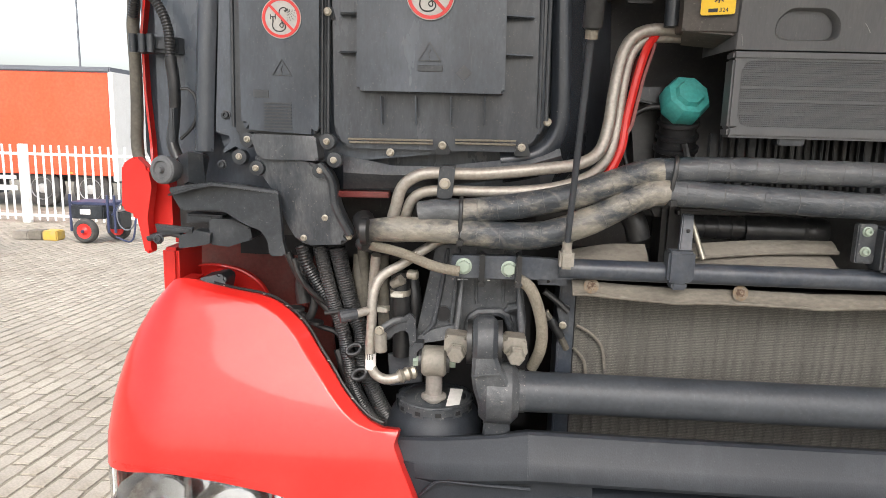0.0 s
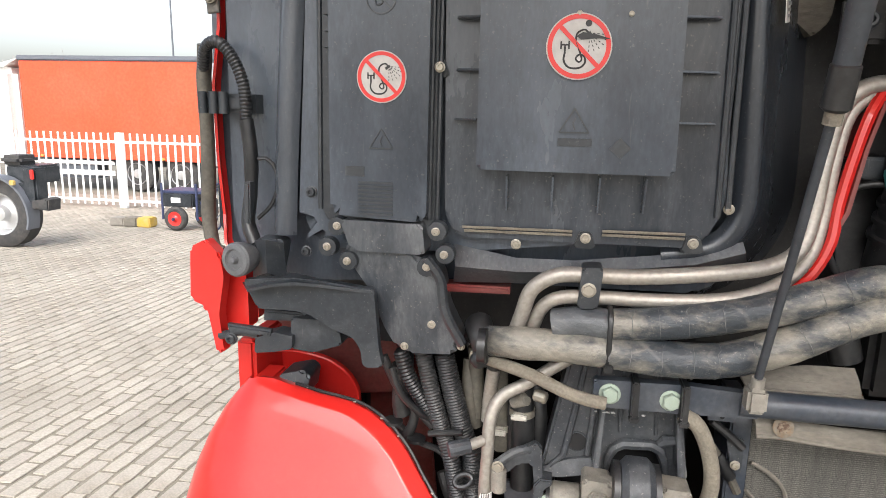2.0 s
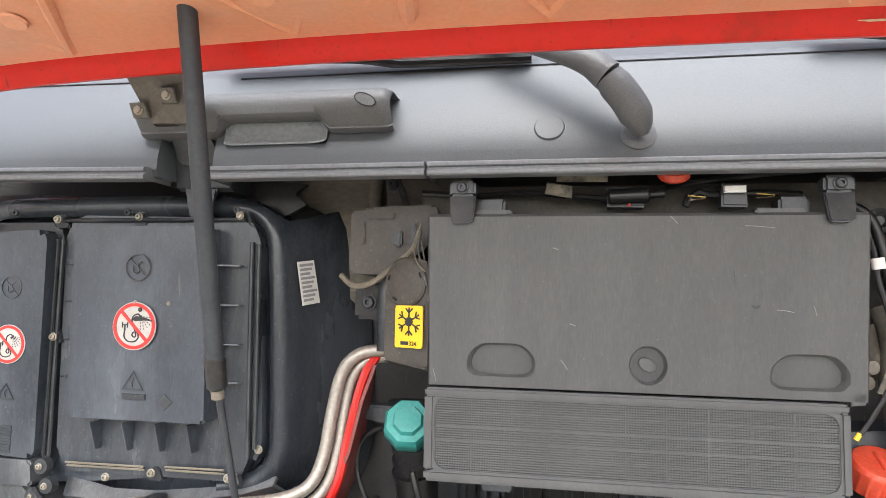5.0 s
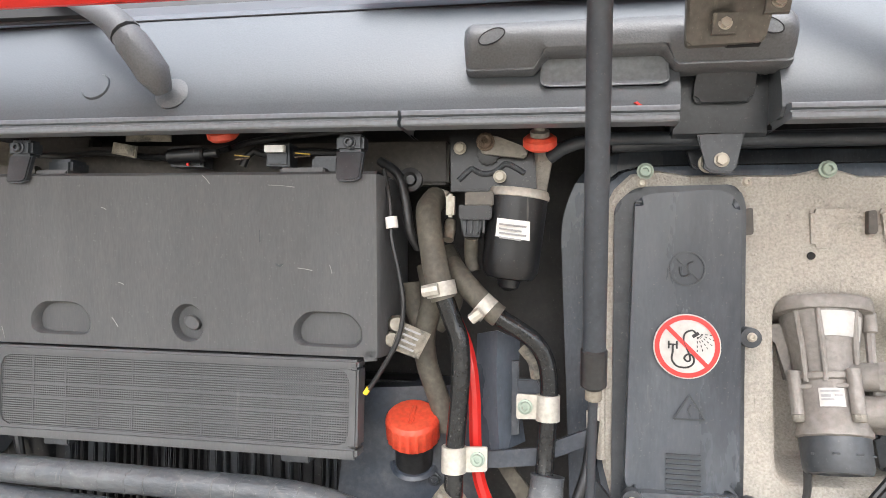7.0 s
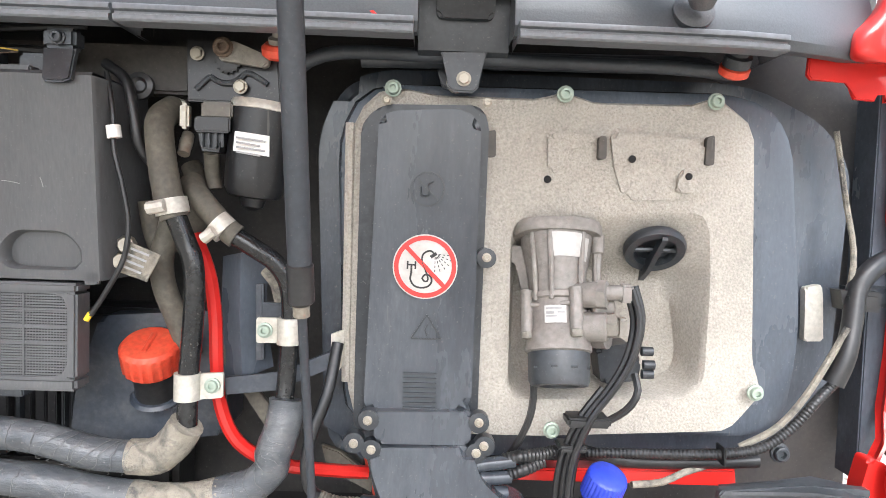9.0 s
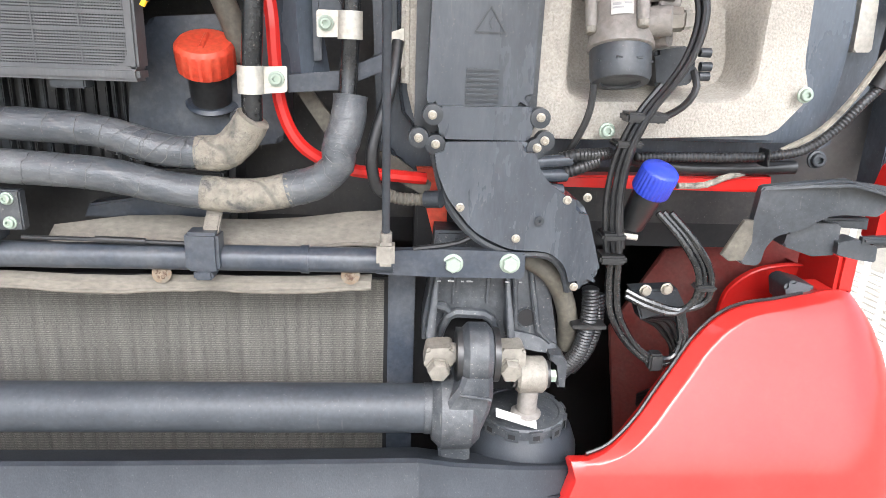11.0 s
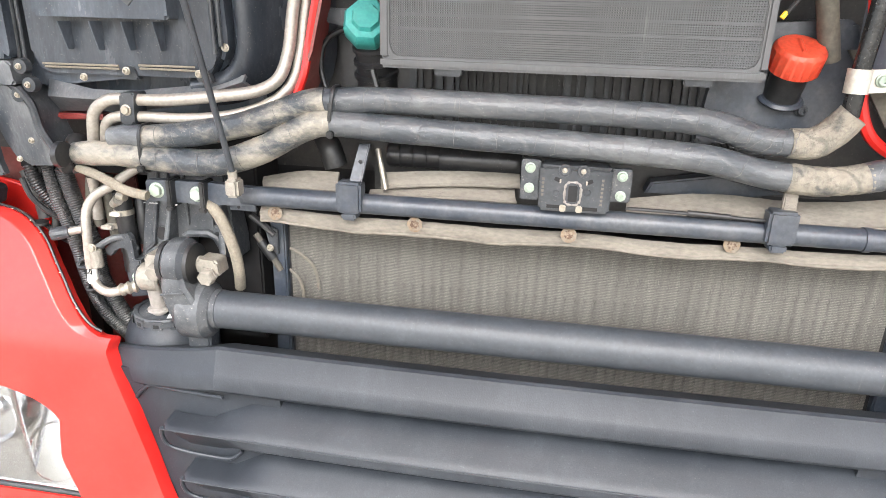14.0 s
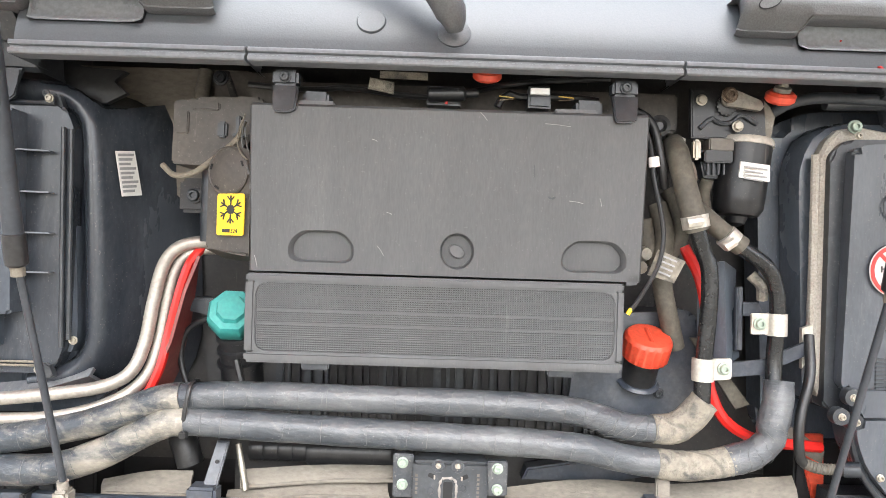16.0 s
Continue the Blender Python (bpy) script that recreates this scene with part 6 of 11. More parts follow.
for flip in (0, 1):
    def fx(pts):
        return [(1.364 - x, y, z) for x, y, z in pts][::-1] if flip else pts

    def rodx(x0, x1, y, z, r, bevel=0.0):
        return rod((1.364 - x0 if flip else x0, y, z), (1.364 - x1 if flip else x1, y, z), r, seg=24, bevel=bevel)
    part("end_link", rodx(0.017, 0.057, 1.035, 1.205, 0.043, 0.008), "cast", bigtube, "cast end link with rounded eye")
    part("link_body", rodx(0.03, 0.094, 1.035, 1.12, 0.05, 0.012), "cast", bigtube)
    part("link_arm", loft([fx([(u0, 1.035 - d, z), (u0 + 0.006, 1.035 - d - 0.006, z), (u1 - 0.006, 1.035 - d - 0.006, z), (u1, 1.035 - d, z), (u1, 1.07, z), (u0, 1.07, z)]) for z, u0, u1, d in
                           ((1.1, 0.032, 0.09, 0.03), (1.12, 0.026, 0.088, 0.034), (1.14, 0.02, 0.082, 0.036), (1.16, 0.017, 0.072, 0.037), (1.175, 0.017, 0.062, 0.037), (1.19, 0.018, 0.057, 0.034))], 0, True), "cast", bigtube)
    part("casting_seam", tube(fx([(0.02, 0.99, 1.162), (0.04, 0.988, 1.166), (0.062, 0.99, 1.168)]), 0.0022, 0.008, 6), "cast", bigtube)
    part("rubber_disc", rodx(0.008, 0.016, 1.035, 1.205, 0.036), "rubber", bigtube)
    part("rubber_disc", rodx(0.057, 0.064, 1.035, 1.205, 0.036), "rubber", bigtube)
    part("weld_collar", rodx(0.084, 0.104, 1.035, 1.124, 0.0345), "cast", bigtube)
    part("lower_lug", slab(fx([(0.038, 1.025, 1.02), (0.04, 1.02, 1.078), (0.084, 1.02, 1.078), (0.08, 1.025, 1.02)]), 0.03, 0.004), "cast", bigtube)
    for c in (-0.009, 0.087):
        part("clamp_nut", join(slab(fx([(c - 0.02, 1.03, 1.186), (c - 0.02, 1.03, 1.212), (c - 0.016, 1.03, 1.216), (c + 0.016, 1.03, 1.214), (c + 0.02, 1.03, 1.186)]), 0.035, 0.005, 0.004), rodx(min(c, 0.03), max(c, 0.03), 1.045, 1.202, 0.0135)), "nut", bigtube, "pale cast clamp piece")
        part("hex_head", lathe([(0, 0.0165), (0.003, 0.0165), (0.003, 0.0148), (0.013, 0.0148), (0.015, 0.013)], fx([(c, 1.03, 1.188)])[0], (0, -1, -0.15), 6), "nut", bigtube, "pale hexagon bolt head")

# ---- cast brackets left and right ----
def bracket(flip):
    b = thing("cab_bracket", "black cast cab mounting bracket with bolted cross bar", "bracket", (1.3 if flip else 0.06, 1.1, 1.15), group="cab brackets")

    def fx(pts):
        return mirrored(pts)[::-1] if flip else pts

    def bead(pts, radii):
        line = [Vector(p) for p in fx(pts)]
        return sweep(line, radii[::-1] if flip else radii, 8)
    web = [(-0.05, 1.102, 1.355), (-0.082, 1.102, 1.19), (-0.078, 1.102, 1.176), (-0.05, 1.102, 1.183), (-0.01, 1.102, 1.193), (0.004, 1.102, 1.193), (0.007, 1.102, 1.214), (0.012, 1.102, 1.226), (0.021, 1.102, 1.232), (0.062, 1.102, 1.234), (0.071, 1.102, 1.228), (0.077, 1.102, 1.214), (0.08, 1.102, 1.193), (0.107, 1.102, 1.193), (0.106, 1.102, 1.23), (0.1, 1.102, 1.268), (0.093, 1.102, 1.355)]
    part("web", slab(fx(web), 0.05, 0.004), "cast", b)
    part("wing_foot", slab(fx([(-0.081, 1.097, 1.19), (-0.079, 1.092, 1.178), (-0.05, 1.088, 1.184), (-0.012, 1.085, 1.194), (-0.012, 1.094, 1.214), (-0.046, 1.096, 1.206)]), 0.03, 0.004, 0.004), "cast", b)
    part("arch_lip", bead([(0.005, 1.1, 1.196), (0.007, 1.096, 1.216), (0.013, 1.095, 1.23), (0.024, 1.094, 1.238), (0.06, 1.094, 1.24), (0.072, 1.095, 1.233), (0.079, 1.096, 1.216), (0.082, 1.1, 1.198)], [0.004, 0.0058, 0.007, 0.0075, 0.0075, 0.007, 0.0058, 0.004]), "cast", b, "rounded lip of the arch")
    # near-black sheet added behind the arch in place of its shade
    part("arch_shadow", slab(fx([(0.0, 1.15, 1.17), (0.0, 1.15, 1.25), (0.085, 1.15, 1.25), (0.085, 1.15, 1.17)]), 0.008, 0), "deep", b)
    for top, low, w in (((-0.002, 1.09, 1.318), (-0.011, 1.062, 1.208), 0.0042), ((0.087, 1.09, 1.318), (0.098, 1.062, 1.206), 0.0048)):
        t, l = Vector(top), Vector(low)
        rows = []
        for u, g in ((0.0, 0.7), (0.3, 0.8), (0.62, 1.0), (0.9, 1.25), (1.0, 0.7)):
            c = t.lerp(l, u)
            h = 0.012 + 0.03 * u
            rows.append(fx([(c.x - w * g, c.y + h, c.z), (c.x - w * g, c.y + 0.002, c.z), (c.x - w * g * 0.5, c.y, c.z), (c.x + w * g * 0.5, c.y, c.z), (c.x + w * g, c.y + 0.002, c.z), (c.x + w * g, c.y + h, c.z)]))
        part("fork_rib", loft(rows, 0, True), "cast", b, "tapering rib over the clamp")
    part("fold_rib", bead([(-0.03, 1.1, 1.345), (-0.04, 1.099, 1.28), (-0.052, 1.098, 1.212), (-0.07, 1.096, 1.194)], [0.0035, 0.0045, 0.0045, 0.003]), "cast", b)
    part("fold_rib", bead([(-0.012, 1.1, 1.345), (-0.016, 1.099, 1.28), (-0.021, 1.097, 1.215)], [0.003, 0.004, 0.004]), "cast", b)
    for x in (0.018, 0.064):
        part("fold_rib", bead([(x, 1.101, 1.345), (x + 0.001, 1.1, 1.285), (x + 0.002, 1.099, 1.252)], [0.0025, 0.003, 0.002]), "cast", b)
    part("corner_gusset", bead([(0.066, 1.098, 1.236), (0.078, 1.094, 1.248), (0.094, 1.09, 1.252)], [0.004, 0.008, 0.006]), "cast", b)
    o = fx([(-0.035, 1.1005, 1.231)])[0]
    part("hole", lathe([(0, 0.0125), (0.0012, 0.0125), (0.0012, 0)], o, (0, -1, 0), 20), "deep", b)
    part("hole_rim", lathe([(0, 0.0125), (0.0018, 0.0135), (0.0018, 0.0145), (0, 0.0155)], o, (0, -1, 0), 20), "cast", b)
    part("hanger_plate", slab(fx([(-0.09, 1.07, 1.136), (-0.09, 1.07, 1.176), (-0.082, 1.07, 1.186), (-0.066, 1.07, 1.186), (-0.066, 1.07, 1.178), (-0.078, 1.07, 1.172), (-0.08, 1.07, 1.136)]), 0.04, 0.002), "cast", b, "bent hanger plate of the air spring")
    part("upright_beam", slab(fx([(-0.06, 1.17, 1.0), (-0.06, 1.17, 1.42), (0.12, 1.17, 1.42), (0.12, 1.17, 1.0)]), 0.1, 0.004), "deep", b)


bracket(False)
bracket(True)


def bellow(x, y):
    a = thing("air_spring", "black rubber air spring with grey clamp ring", "air spring", (x, y, 0.95), group="air springs")
    part("bag", lathe([(0.0, 0.06), (0.02, 0.08), (0.05, 0.086), (0.09, 0.085), (0.115, 0.076), (0.128, 0.062), (0.135, 0.05)], (x, y, 0.938), (0, 0, 1), 32), "bumper", a)
    ring = lathe([(0.0, 0.062), (0.003, 0.0655), (0.017, 0.0655), (0.02, 0.063), (0.0205, 0.057), (0.0185, 0.055), (0.021, 0.045), (0.027, 0.022), (0.028, 0.0)], (x, y, 1.058), (0, 0, 1), 40)
    part("clamp_ring", ring, "cast", a)

    def sector(mid, half, r0, r1, z0, z1):
        rows = []
        for z, r in ((z0, r0), (z0, r1), (z1, r1), (z1, r0)):
            rows.append([(x + r * math.cos(mid + half * k / 2), y + r * math.sin(mid + half * k / 2), z) for k in (-2, -1, 0, 1, 2)])
        return loft(rows + rows[:1])
    for k in range(12):
        mid = 2 * math.pi * (k + 0.3) / 12
        tab = part("ring_tab", sector(mid, 0.15, 0.064, 0.0685, 1.0595, 1.0765), "cast", a, "raised tab of the clamp ring")
        part("tab_window", sector(mid, 0.075, 0.067, 0.0689, 1.064, 1.071), "deep", tab)
    part("piston", rod((x, y - 0.03, 1.075), (x, y - 0.04, 1.142), 0.0145, seg=18), "alu", a, "dull steel piston rod")
    part("rod_flange", lathe([(0, 0.022), (0.004, 0.022), (0.008, 0.016)], (x, y - 0.031, 1.086), (0, 0, 1), 20), "alu", a)
    part("bushing", rod((x - 0.021, y - 0.04, 1.155), (x + 0.021, y - 0.04, 1.155), 0.026, seg=24, bevel=0.004), "nut", a, "pale steel bushing")
    part("bushing_washer", rod((x - 0.026, y - 0.04, 1.155), (x + 0.026, y - 0.04, 1.155), 0.019, seg=20), "rubber", a)
    part("bushing_bolt", rod((x - 0.036, y - 0.04, 1.153), (x + 0.036, y - 0.04, 1.153), 0.0095, seg=6), "bolt", a)
    part("label_plate", slab([(x + 0.022, y - 0.05, 1.078), (x + 0.045, y - 0.045, 1.08), (x + 0.05, y - 0.02, 1.098), (x + 0.028, y - 0.02, 1.098)] if x < 0.6 else [(x - 0.046, y - 0.05, 1.092), (x + 0.012, y - 0.06, 1.078), (x + 0.012, y - 0.052, 1.086), (x - 0.046, y - 0.042, 1.101)], 0.002, 0), "signwhite", a, "worn white paper label")


bellow(-0.047, 1.115)
bellow(1.411, 1.115)


# ---- stickers ----
def ring_bm(c, r, w, y, seg=40):
    c = Vector(c)
    return annulus(c, r - w, r + w, y, seg)


def annulus(c, r0, r1, y, seg=40):
    bm = bmesh.new()
    rows = []
    for r, dy in ((r0, 0.0012), (r0, 0.0), (r1, 0.0), (r1, 0.0012)):
        rows.append([bm.verts.new((c[0] + r * math.cos(2 * math.pi * k / seg), c[1] + y + dy, c[2] + r * math.sin(2 * math.pi * k / seg))) for k in range(seg)])
    for a, b in zip(rows, rows[1:]):
        for k in range(seg):
            bm.faces.new((a[k], a[(k + 1) % seg], b[(k + 1) % seg], b[k]))
    return bm


def strip(a, b, w, y, thick=0.001):
    """A thin flat bar from a to b (x, z), w wide, its face at y."""
    a, b = Vector((a[0], 0, a[1])), Vector((b[0], 0, b[1]))
    n = (b - a).normalized().cross(Vector((0, 1, 0))) * (w / 2)
    o = Vector((0, y, 0))
    return slab([a + n + o, b + n + o, b - n + o, a - n + o], thick, 0)


def no_wash_sign(c, r, scuffed=False):
    x, y, z = c
    s = thing("warning_sticker", "round white no-hosing warning sticker with red ring", "sticker", c, group="warning stickers")
    part("disc", lathe([(0, r), (0.0012, r), (0.0013, 0)], c, (0, -1, 0), 40), "signwhite", s)
    part("red_ring", annulus(c, r * 0.82, r * 0.96, -0.0022), "signred", s)
    tap = join(strip((x - r * 0.54, z + r * 0.16), (x - r * 0.54, z - r * 0.08), r * 0.05, y - 0.002), strip((x - r * 0.3, z + r * 0.16), (x - r * 0.3, z - r * 0.08), r * 0.05, y - 0.002),
               strip((x - r * 0.54, z + r * 0.05), (x - r * 0.3, z + r * 0.05), r * 0.05, y - 0.002), strip((x - r * 0.42, z + r * 0.04), (x - r * 0.42, z - r * 0.2), r * 0.06, y - 0.002))
    part("tap_mark", tap, "ink", s)
    loop = [(-0.42, -0.18), (-0.44, -0.42), (-0.28, -0.62), (0.02, -0.64), (0.2, -0.5), (0.18, -0.3), (0.02, -0.24), (-0.08, -0.36), (0.02, -0.46), (0.1, -0.38), (0.02, -0.12), (-0.1, 0.16), (-0.06, 0.4), (0.14, 0.5), (0.26, 0.42)]
    part("hose_mark", tube([(x + r * u, y - 0.0015, z + r * v) for u, v in loop], r * 0.03, r * 0.05, 6), "ink", s)
    part("shower_mark", strip((x + r * 0.16, z + r * 0.3), (x + r * 0.34, z + r * 0.42), r * 0.1, y - 0.002), "ink", s)
    if scuffed:
        part("dark_scuff", slab([(x - r * 0.1, y - 0.003, z + r * 0.3), (x + r * 0.1, y - 0.003, z + r * 0.42), (x + r * 0.5, y - 0.003, z + r * 0.36), (x + r * 0.95, y - 0.003, z + r * 0.22), (x + r * 0.5, y - 0.003, z + r * 0.24), (x + r * 0.05, y - 0.003, z + r * 0.2)], 0.0006, 0), "ink", s, "dark rubber scuff")
        part("dark_scuff", lathe([(0, r * 0.1), (0.0006, r * 0.09), (0.0007, 0)], (x + r * 0.26, y - 0.0026, z + r * 0.68), (0, -1, 0), 9), "ink", s)
    spray = None
    for k in range(6):
        a = radians(-5 - 17 * k)
        for q in (0.0, 0.13, 0.26, 0.39):
            b = strip((x + r * (0.3 + (0.1 + q) * math.cos(a)), z + r * (0.4 + (0.1 + q) * math.sin(a))), (x + r * (0.3 + (0.17 + q) * math.cos(a)), z + r * (0.4 + (0.17 + q) * math.sin(a))), r * 0.025, y - 0.0018)
            spray = join(spray, b) if spray else b
    part("spray_mark", spray, "ink", s)
    part("red_slash", strip((x - r * 0.6, z + r * 0.6), (x + r * 0.6, z - r * 0.6), r * 0.13, y - 0.0024), "signred", s)


def embossed(parent, c, r, material):
    part("embossed_ring", annulus(c, r * 0.9, r, -0.0012), material, parent)
    x, y, z = c
    part("embossed_mark", join(tube([(x - r * 0.4, y, z + r * 0.1), (x - r * 0.3, y, z - r * 0.4), (x + r * 0.1, y, z - r * 0.3), (x, y, z + r * 0.2), (x + r * 0.3, y, z + r * 0.4)], r * 0.06, r * 0.1, 6),
                               strip((x - r * 0.62, z + r * 0.62), (x + r * 0.62, z - r * 0.62), r * 0.08, y - 0.001)), material, parent)


def triangle(parent, c, r, material):
    x, y, z = c
    a = [(x - r, y, z - r * 0.6), (x, y, z + r), (x + r, y, z - r * 0.6), (x - r, y, z - r * 0.6)]
    part("embossed_triangle", join(*[strip((p[0], p[2]), (q[0], q[2]), r * 0.1, y - 0.0008) for p, q in zip(a, a[1:])],
                                   strip((x + r * 0.1, z + r * 0.4), (x - r * 0.1, z), r * 0.08, y - 0.0008), strip((x - r * 0.1, z), (x + r * 0.05, z - r * 0.4), r * 0.08, y - 0.0008)), material, parent)


def vents(parent, x0, x1, z0, z1, y, material, n=9):
    for i in range(n):
        z = z0 + (z1 - z0) * i / (n - 1)
        part("moulded_line", strip((x0, z), (x1, z), (z1 - z0) / n * 0.5, y - 0.0015, 0.003), material, parent)


# ---- fuse box side: panel, covers, duct ----
lp = thing("moulded_side_panel", "black moulded plastic panel behind the fuse box covers", "panel", (-0.15, 1.12, 1.45))
part("back", slab([(-0.548, 1.160, 1.940), (-0.463, 1.160, 1.963), (-0.117, 1.160, 1.96), (0.1, 1.160, 1.945), (0.15, 1.160, 1.84), (0.165, 1.160, 1.54), (0.14, 1.160, 1.433), (-0.233, 1.160, 1.430), (-0.519, 1.160, 1.411), (-0.552, 1.160, 1.498)], 0.05, 0.01, 0.04), "panel", lp)
part("raised_field", slab([(-0.405, 1.0995, 1.88), (-0.385, 1.0995, 1.905), (0.085, 1.0995, 1.905), (0.108, 1.0995, 1.885), (0.122, 1.0995, 1.56), (0.105, 1.0995, 1.52), (-0.206, 1.0995, 1.485), (-0.40, 1.0995, 1.48), (-0.425, 1.0995, 1.51)], 0.06, 0.022, 0.05, 4), "panel", lp)
part("flange_plate", slab([(-0.226, 1.082, 1.894), (-0.204, 1.082, 1.915), (0.097, 1.082, 1.909), (0.117, 1.082, 1.872), (0.112, 1.082, 1.548), (0.093, 1.082, 1.509), (-0.201, 1.082, 1.508), (-0.220, 1.082, 1.530)], 0.03, 0.004, 0.02), "duct", lp)
for a, b in (((0.103, 1.078, 1.871), (0.109, 1.078, 1.548)), ((0.115, 1.078, 1.868), (0.120, 1.078, 1.560)), ((-0.237, 1.078, 1.875), (-0.240, 1.078, 1.529)), ((-0.227, 1.078, 1.875), (-0.230, 1.078, 1.530)), ((-0.227, 1.078, 1.906), (0.090, 1.078, 1.906)), ((-0.383, 1.080, 1.873), (-0.386, 1.080, 1.537))):
    part("seal_ridge", rod(a, b, 0.0035, seg=8), "black", lp)
rim_path = curve([(-0.437, 0, 1.495), (-0.432, 0, 1.6), (-0.422, 0, 1.75), (-0.413, 0, 1.86), (-0.402, 0, 1.895), (-0.38, 0, 1.914), (-0.34, 0, 1.92), (-0.2, 0, 1.922), (-0.02, 0, 1.922), (0.07, 0, 1.917), (0.1, 0, 1.907), (0.115, 0, 1.888), (0.121, 0, 1.86), (0.13, 0, 1.706), (0.136, 0, 1.575), (0.13, 0, 1.54), (0.114, 0, 1.519), (0.09, 0, 1.51), (0.05, 0, 1.503)], 0.012)
rows = []
for o, y in ((-0.006, 1.106), (0.0, 1.098), (0.006, 1.0945), (0.014, 1.094), (0.021, 1.0985), (0.027, 1.108), (0.034, 1.122), (0.05, 1.16), (0.088, 1.22), (0.115, 1.262)):
    row = []
    for k, p in enumerate(rim_path):
        t = (rim_path[min(k + 1, len(rim_path) - 1)] - rim_path[max(k - 1, 0)]).normalized()
        row.append((p.x - t.z * o, y, p.z + t.x * o * (0.45 if p.z > 1.9 and o > 0.03 else 1.0)))
    rows.append(row)
part("rounded_rim", loft(rows), "duct", lp, "smooth rounded rim running into the deep side wall", 60)
part("upper_ear", slab([(0.02, 1.14, 1.955), (0.039, 1.14, 1.969), (0.077, 1.14, 1.985), (0.095, 1.14, 1.977), (0.164, 1.14, 1.972), (0.142, 1.14, 1.955), (0.165, 1.14, 1.938), (0.13, 1.14, 1.92), (0.02, 1.14, 1.93)], 0.012, 0.003, 0.004), "rubber", lp, "black pointed corner of the panel")
for a, b in (((-0.196, 1.074, 1.523), (-0.059, 1.074, 1.524)), ((-0.194, 1.076, 1.518), (-0.059, 1.076, 1.519)), ((-0.023, 1.074, 1.526), (0.074, 1.074, 1.527)), ((-0.023, 1.076, 1.521), (0.074, 1.076, 1.521))):
    part("edge_bead", rod(a, b, 0.0018, seg=6), "braid", lp, "dusty pale edge bead")
part("lower_trough", loft([[(-0.210, 1.100, 1.496), (-0.128, 1.100, 1.481), (-0.052, 1.100, 1.482), (0.092, 1.100, 1.500), (0.147, 1.100, 1.517)], [(-0.206, 1.085, 1.468), (-0.126, 1.085, 1.466), (-0.051, 1.085, 1.469), (0.091, 1.085, 1.488), (0.148, 1.085, 1.506)], [(-0.213, 1.120, 1.438), (-0.129, 1.120, 1.442), (-0.051, 1.120, 1.447), (0.097, 1.120, 1.468), (0.160, 1.120, 1.483)]], 0.006), "dustyduct", lp, "dusty lower trough of the panel")
fasten(lp, [(-0.090, 1.075, 1.911), (0.083, 1.075, 1.912), (-0.233, 1.070, 1.907), (-0.228, 1.070, 1.718), (0.123, 1.086, 1.558), (0.083, 1.070, 1.517), (-0.043, 1.070, 1.517), (-0.128, 1.080, 1.503), (-0.351, 1.070, 1.905), (-0.228, 1.060, 1.518)], "screw", 0.0075)
fasten(lp, [(-0.406, 1.100, 1.556), (-0.338, 1.100, 1.922), (-0.126, 1.100, 1.921), (0.066, 1.100, 1.924), (-0.415, 1.100, 1.474)], "darkscrew", 0.008)
for p in ((-0.091, 1.080, 1.908), (-0.043, 1.080, 1.512), (-0.233, 1.080, 1.904), (0.085, 1.085, 1.909), (0.085, 1.080, 1.513), (-0.231, 1.078, 1.717)):
    x, y, z = p
    part("screw_tab", slab([(x - 0.014, y, z - 0.01), (x - 0.007, y - 0.003, z + 0.012), (x + 0.007, y - 0.003, z + 0.012), (x + 0.014, y, z - 0.01)], 0.012, 0.003, 0.005), "black", lp)
LBL = [Vector(p) for p in ((0.1597, 1.1148, 1.8431), (0.1739, 1.1475, 1.8481), (0.1679, 1.1236, 1.7749), (0.1822, 1.1601, 1.7801))]
part("panel_label", loft([[p + Vector((0.004, -0.004, 0)) for p in LBL[:2]], [p + Vector((0.004, -0.004, 0)) for p in LBL[2:]]], 0.001), "white", lp, "white printed paper label")

for i in range(9):
    a, c = LBL[0].lerp(LBL[2], 0.06 + 0.1 * i), LBL[1].lerp(LBL[3], 0.06 + 0.1 * i)
    n1 = a.lerp(c, 0.08) + Vector((0.0055, -0.0055, 0))
    n2 = a.lerp(c, 0.9 - 0.12 * (i % 3)) + Vector((0.0055, -0.0055, 0))
    part("print_bar", loft([[n1, n2], [n1 - Vector((0, 0, 0.004)), n2 - Vector((0, 0, 0.004))]], 0.0003), "greyink", lp)

fb = thing("fuse_box_cover", "large black square fuse box cover with ribs", "cover", (-0.06, 1.05, 1.6))
part("lid", slab([(-0.177, 1.042, 1.893), (0.047, 1.042, 1.892), (0.052, 1.048, 1.598), (-0.178, 1.048, 1.598)], 0.045, 0.005, 0.006, 3), "panel", fb)
for p in ((-0.195, 1.066, 1.833), (-0.195, 1.066, 1.775), (-0.195, 1.066, 1.715), (-0.196, 1.066, 1.657)):
    part("side_rib", slab([(p[0] - 0.013, p[1], p[2] - 0.0012), (p[0] - 0.011, p[1] - 0.004, p[2] + 0.0012), (p[0] + 0.016, p[1] - 0.012, p[2] + 0.0012), (p[0] + 0.016, p[1] - 0.012, p[2] - 0.0012)], 0.03, 0.0006), "panel", fb)
for p in ((0.069, 1.066, 1.834), (0.070, 1.066, 1.774), (0.072, 1.066, 1.715), (0.073, 1.066, 1.658)):
    part("side_rib", slab([(p[0] - 0.022, p[1] - 0.012, p[2] - 0.0012), (p[0] - 0.022, p[1] - 0.012, p[2] + 0.0012), (p[0] + 0.02, p[1], p[2] + 0.0012), (p[0] + 0.022, p[1], p[2] - 0.0012)], 0.03, 0.0006), "panel", fb)
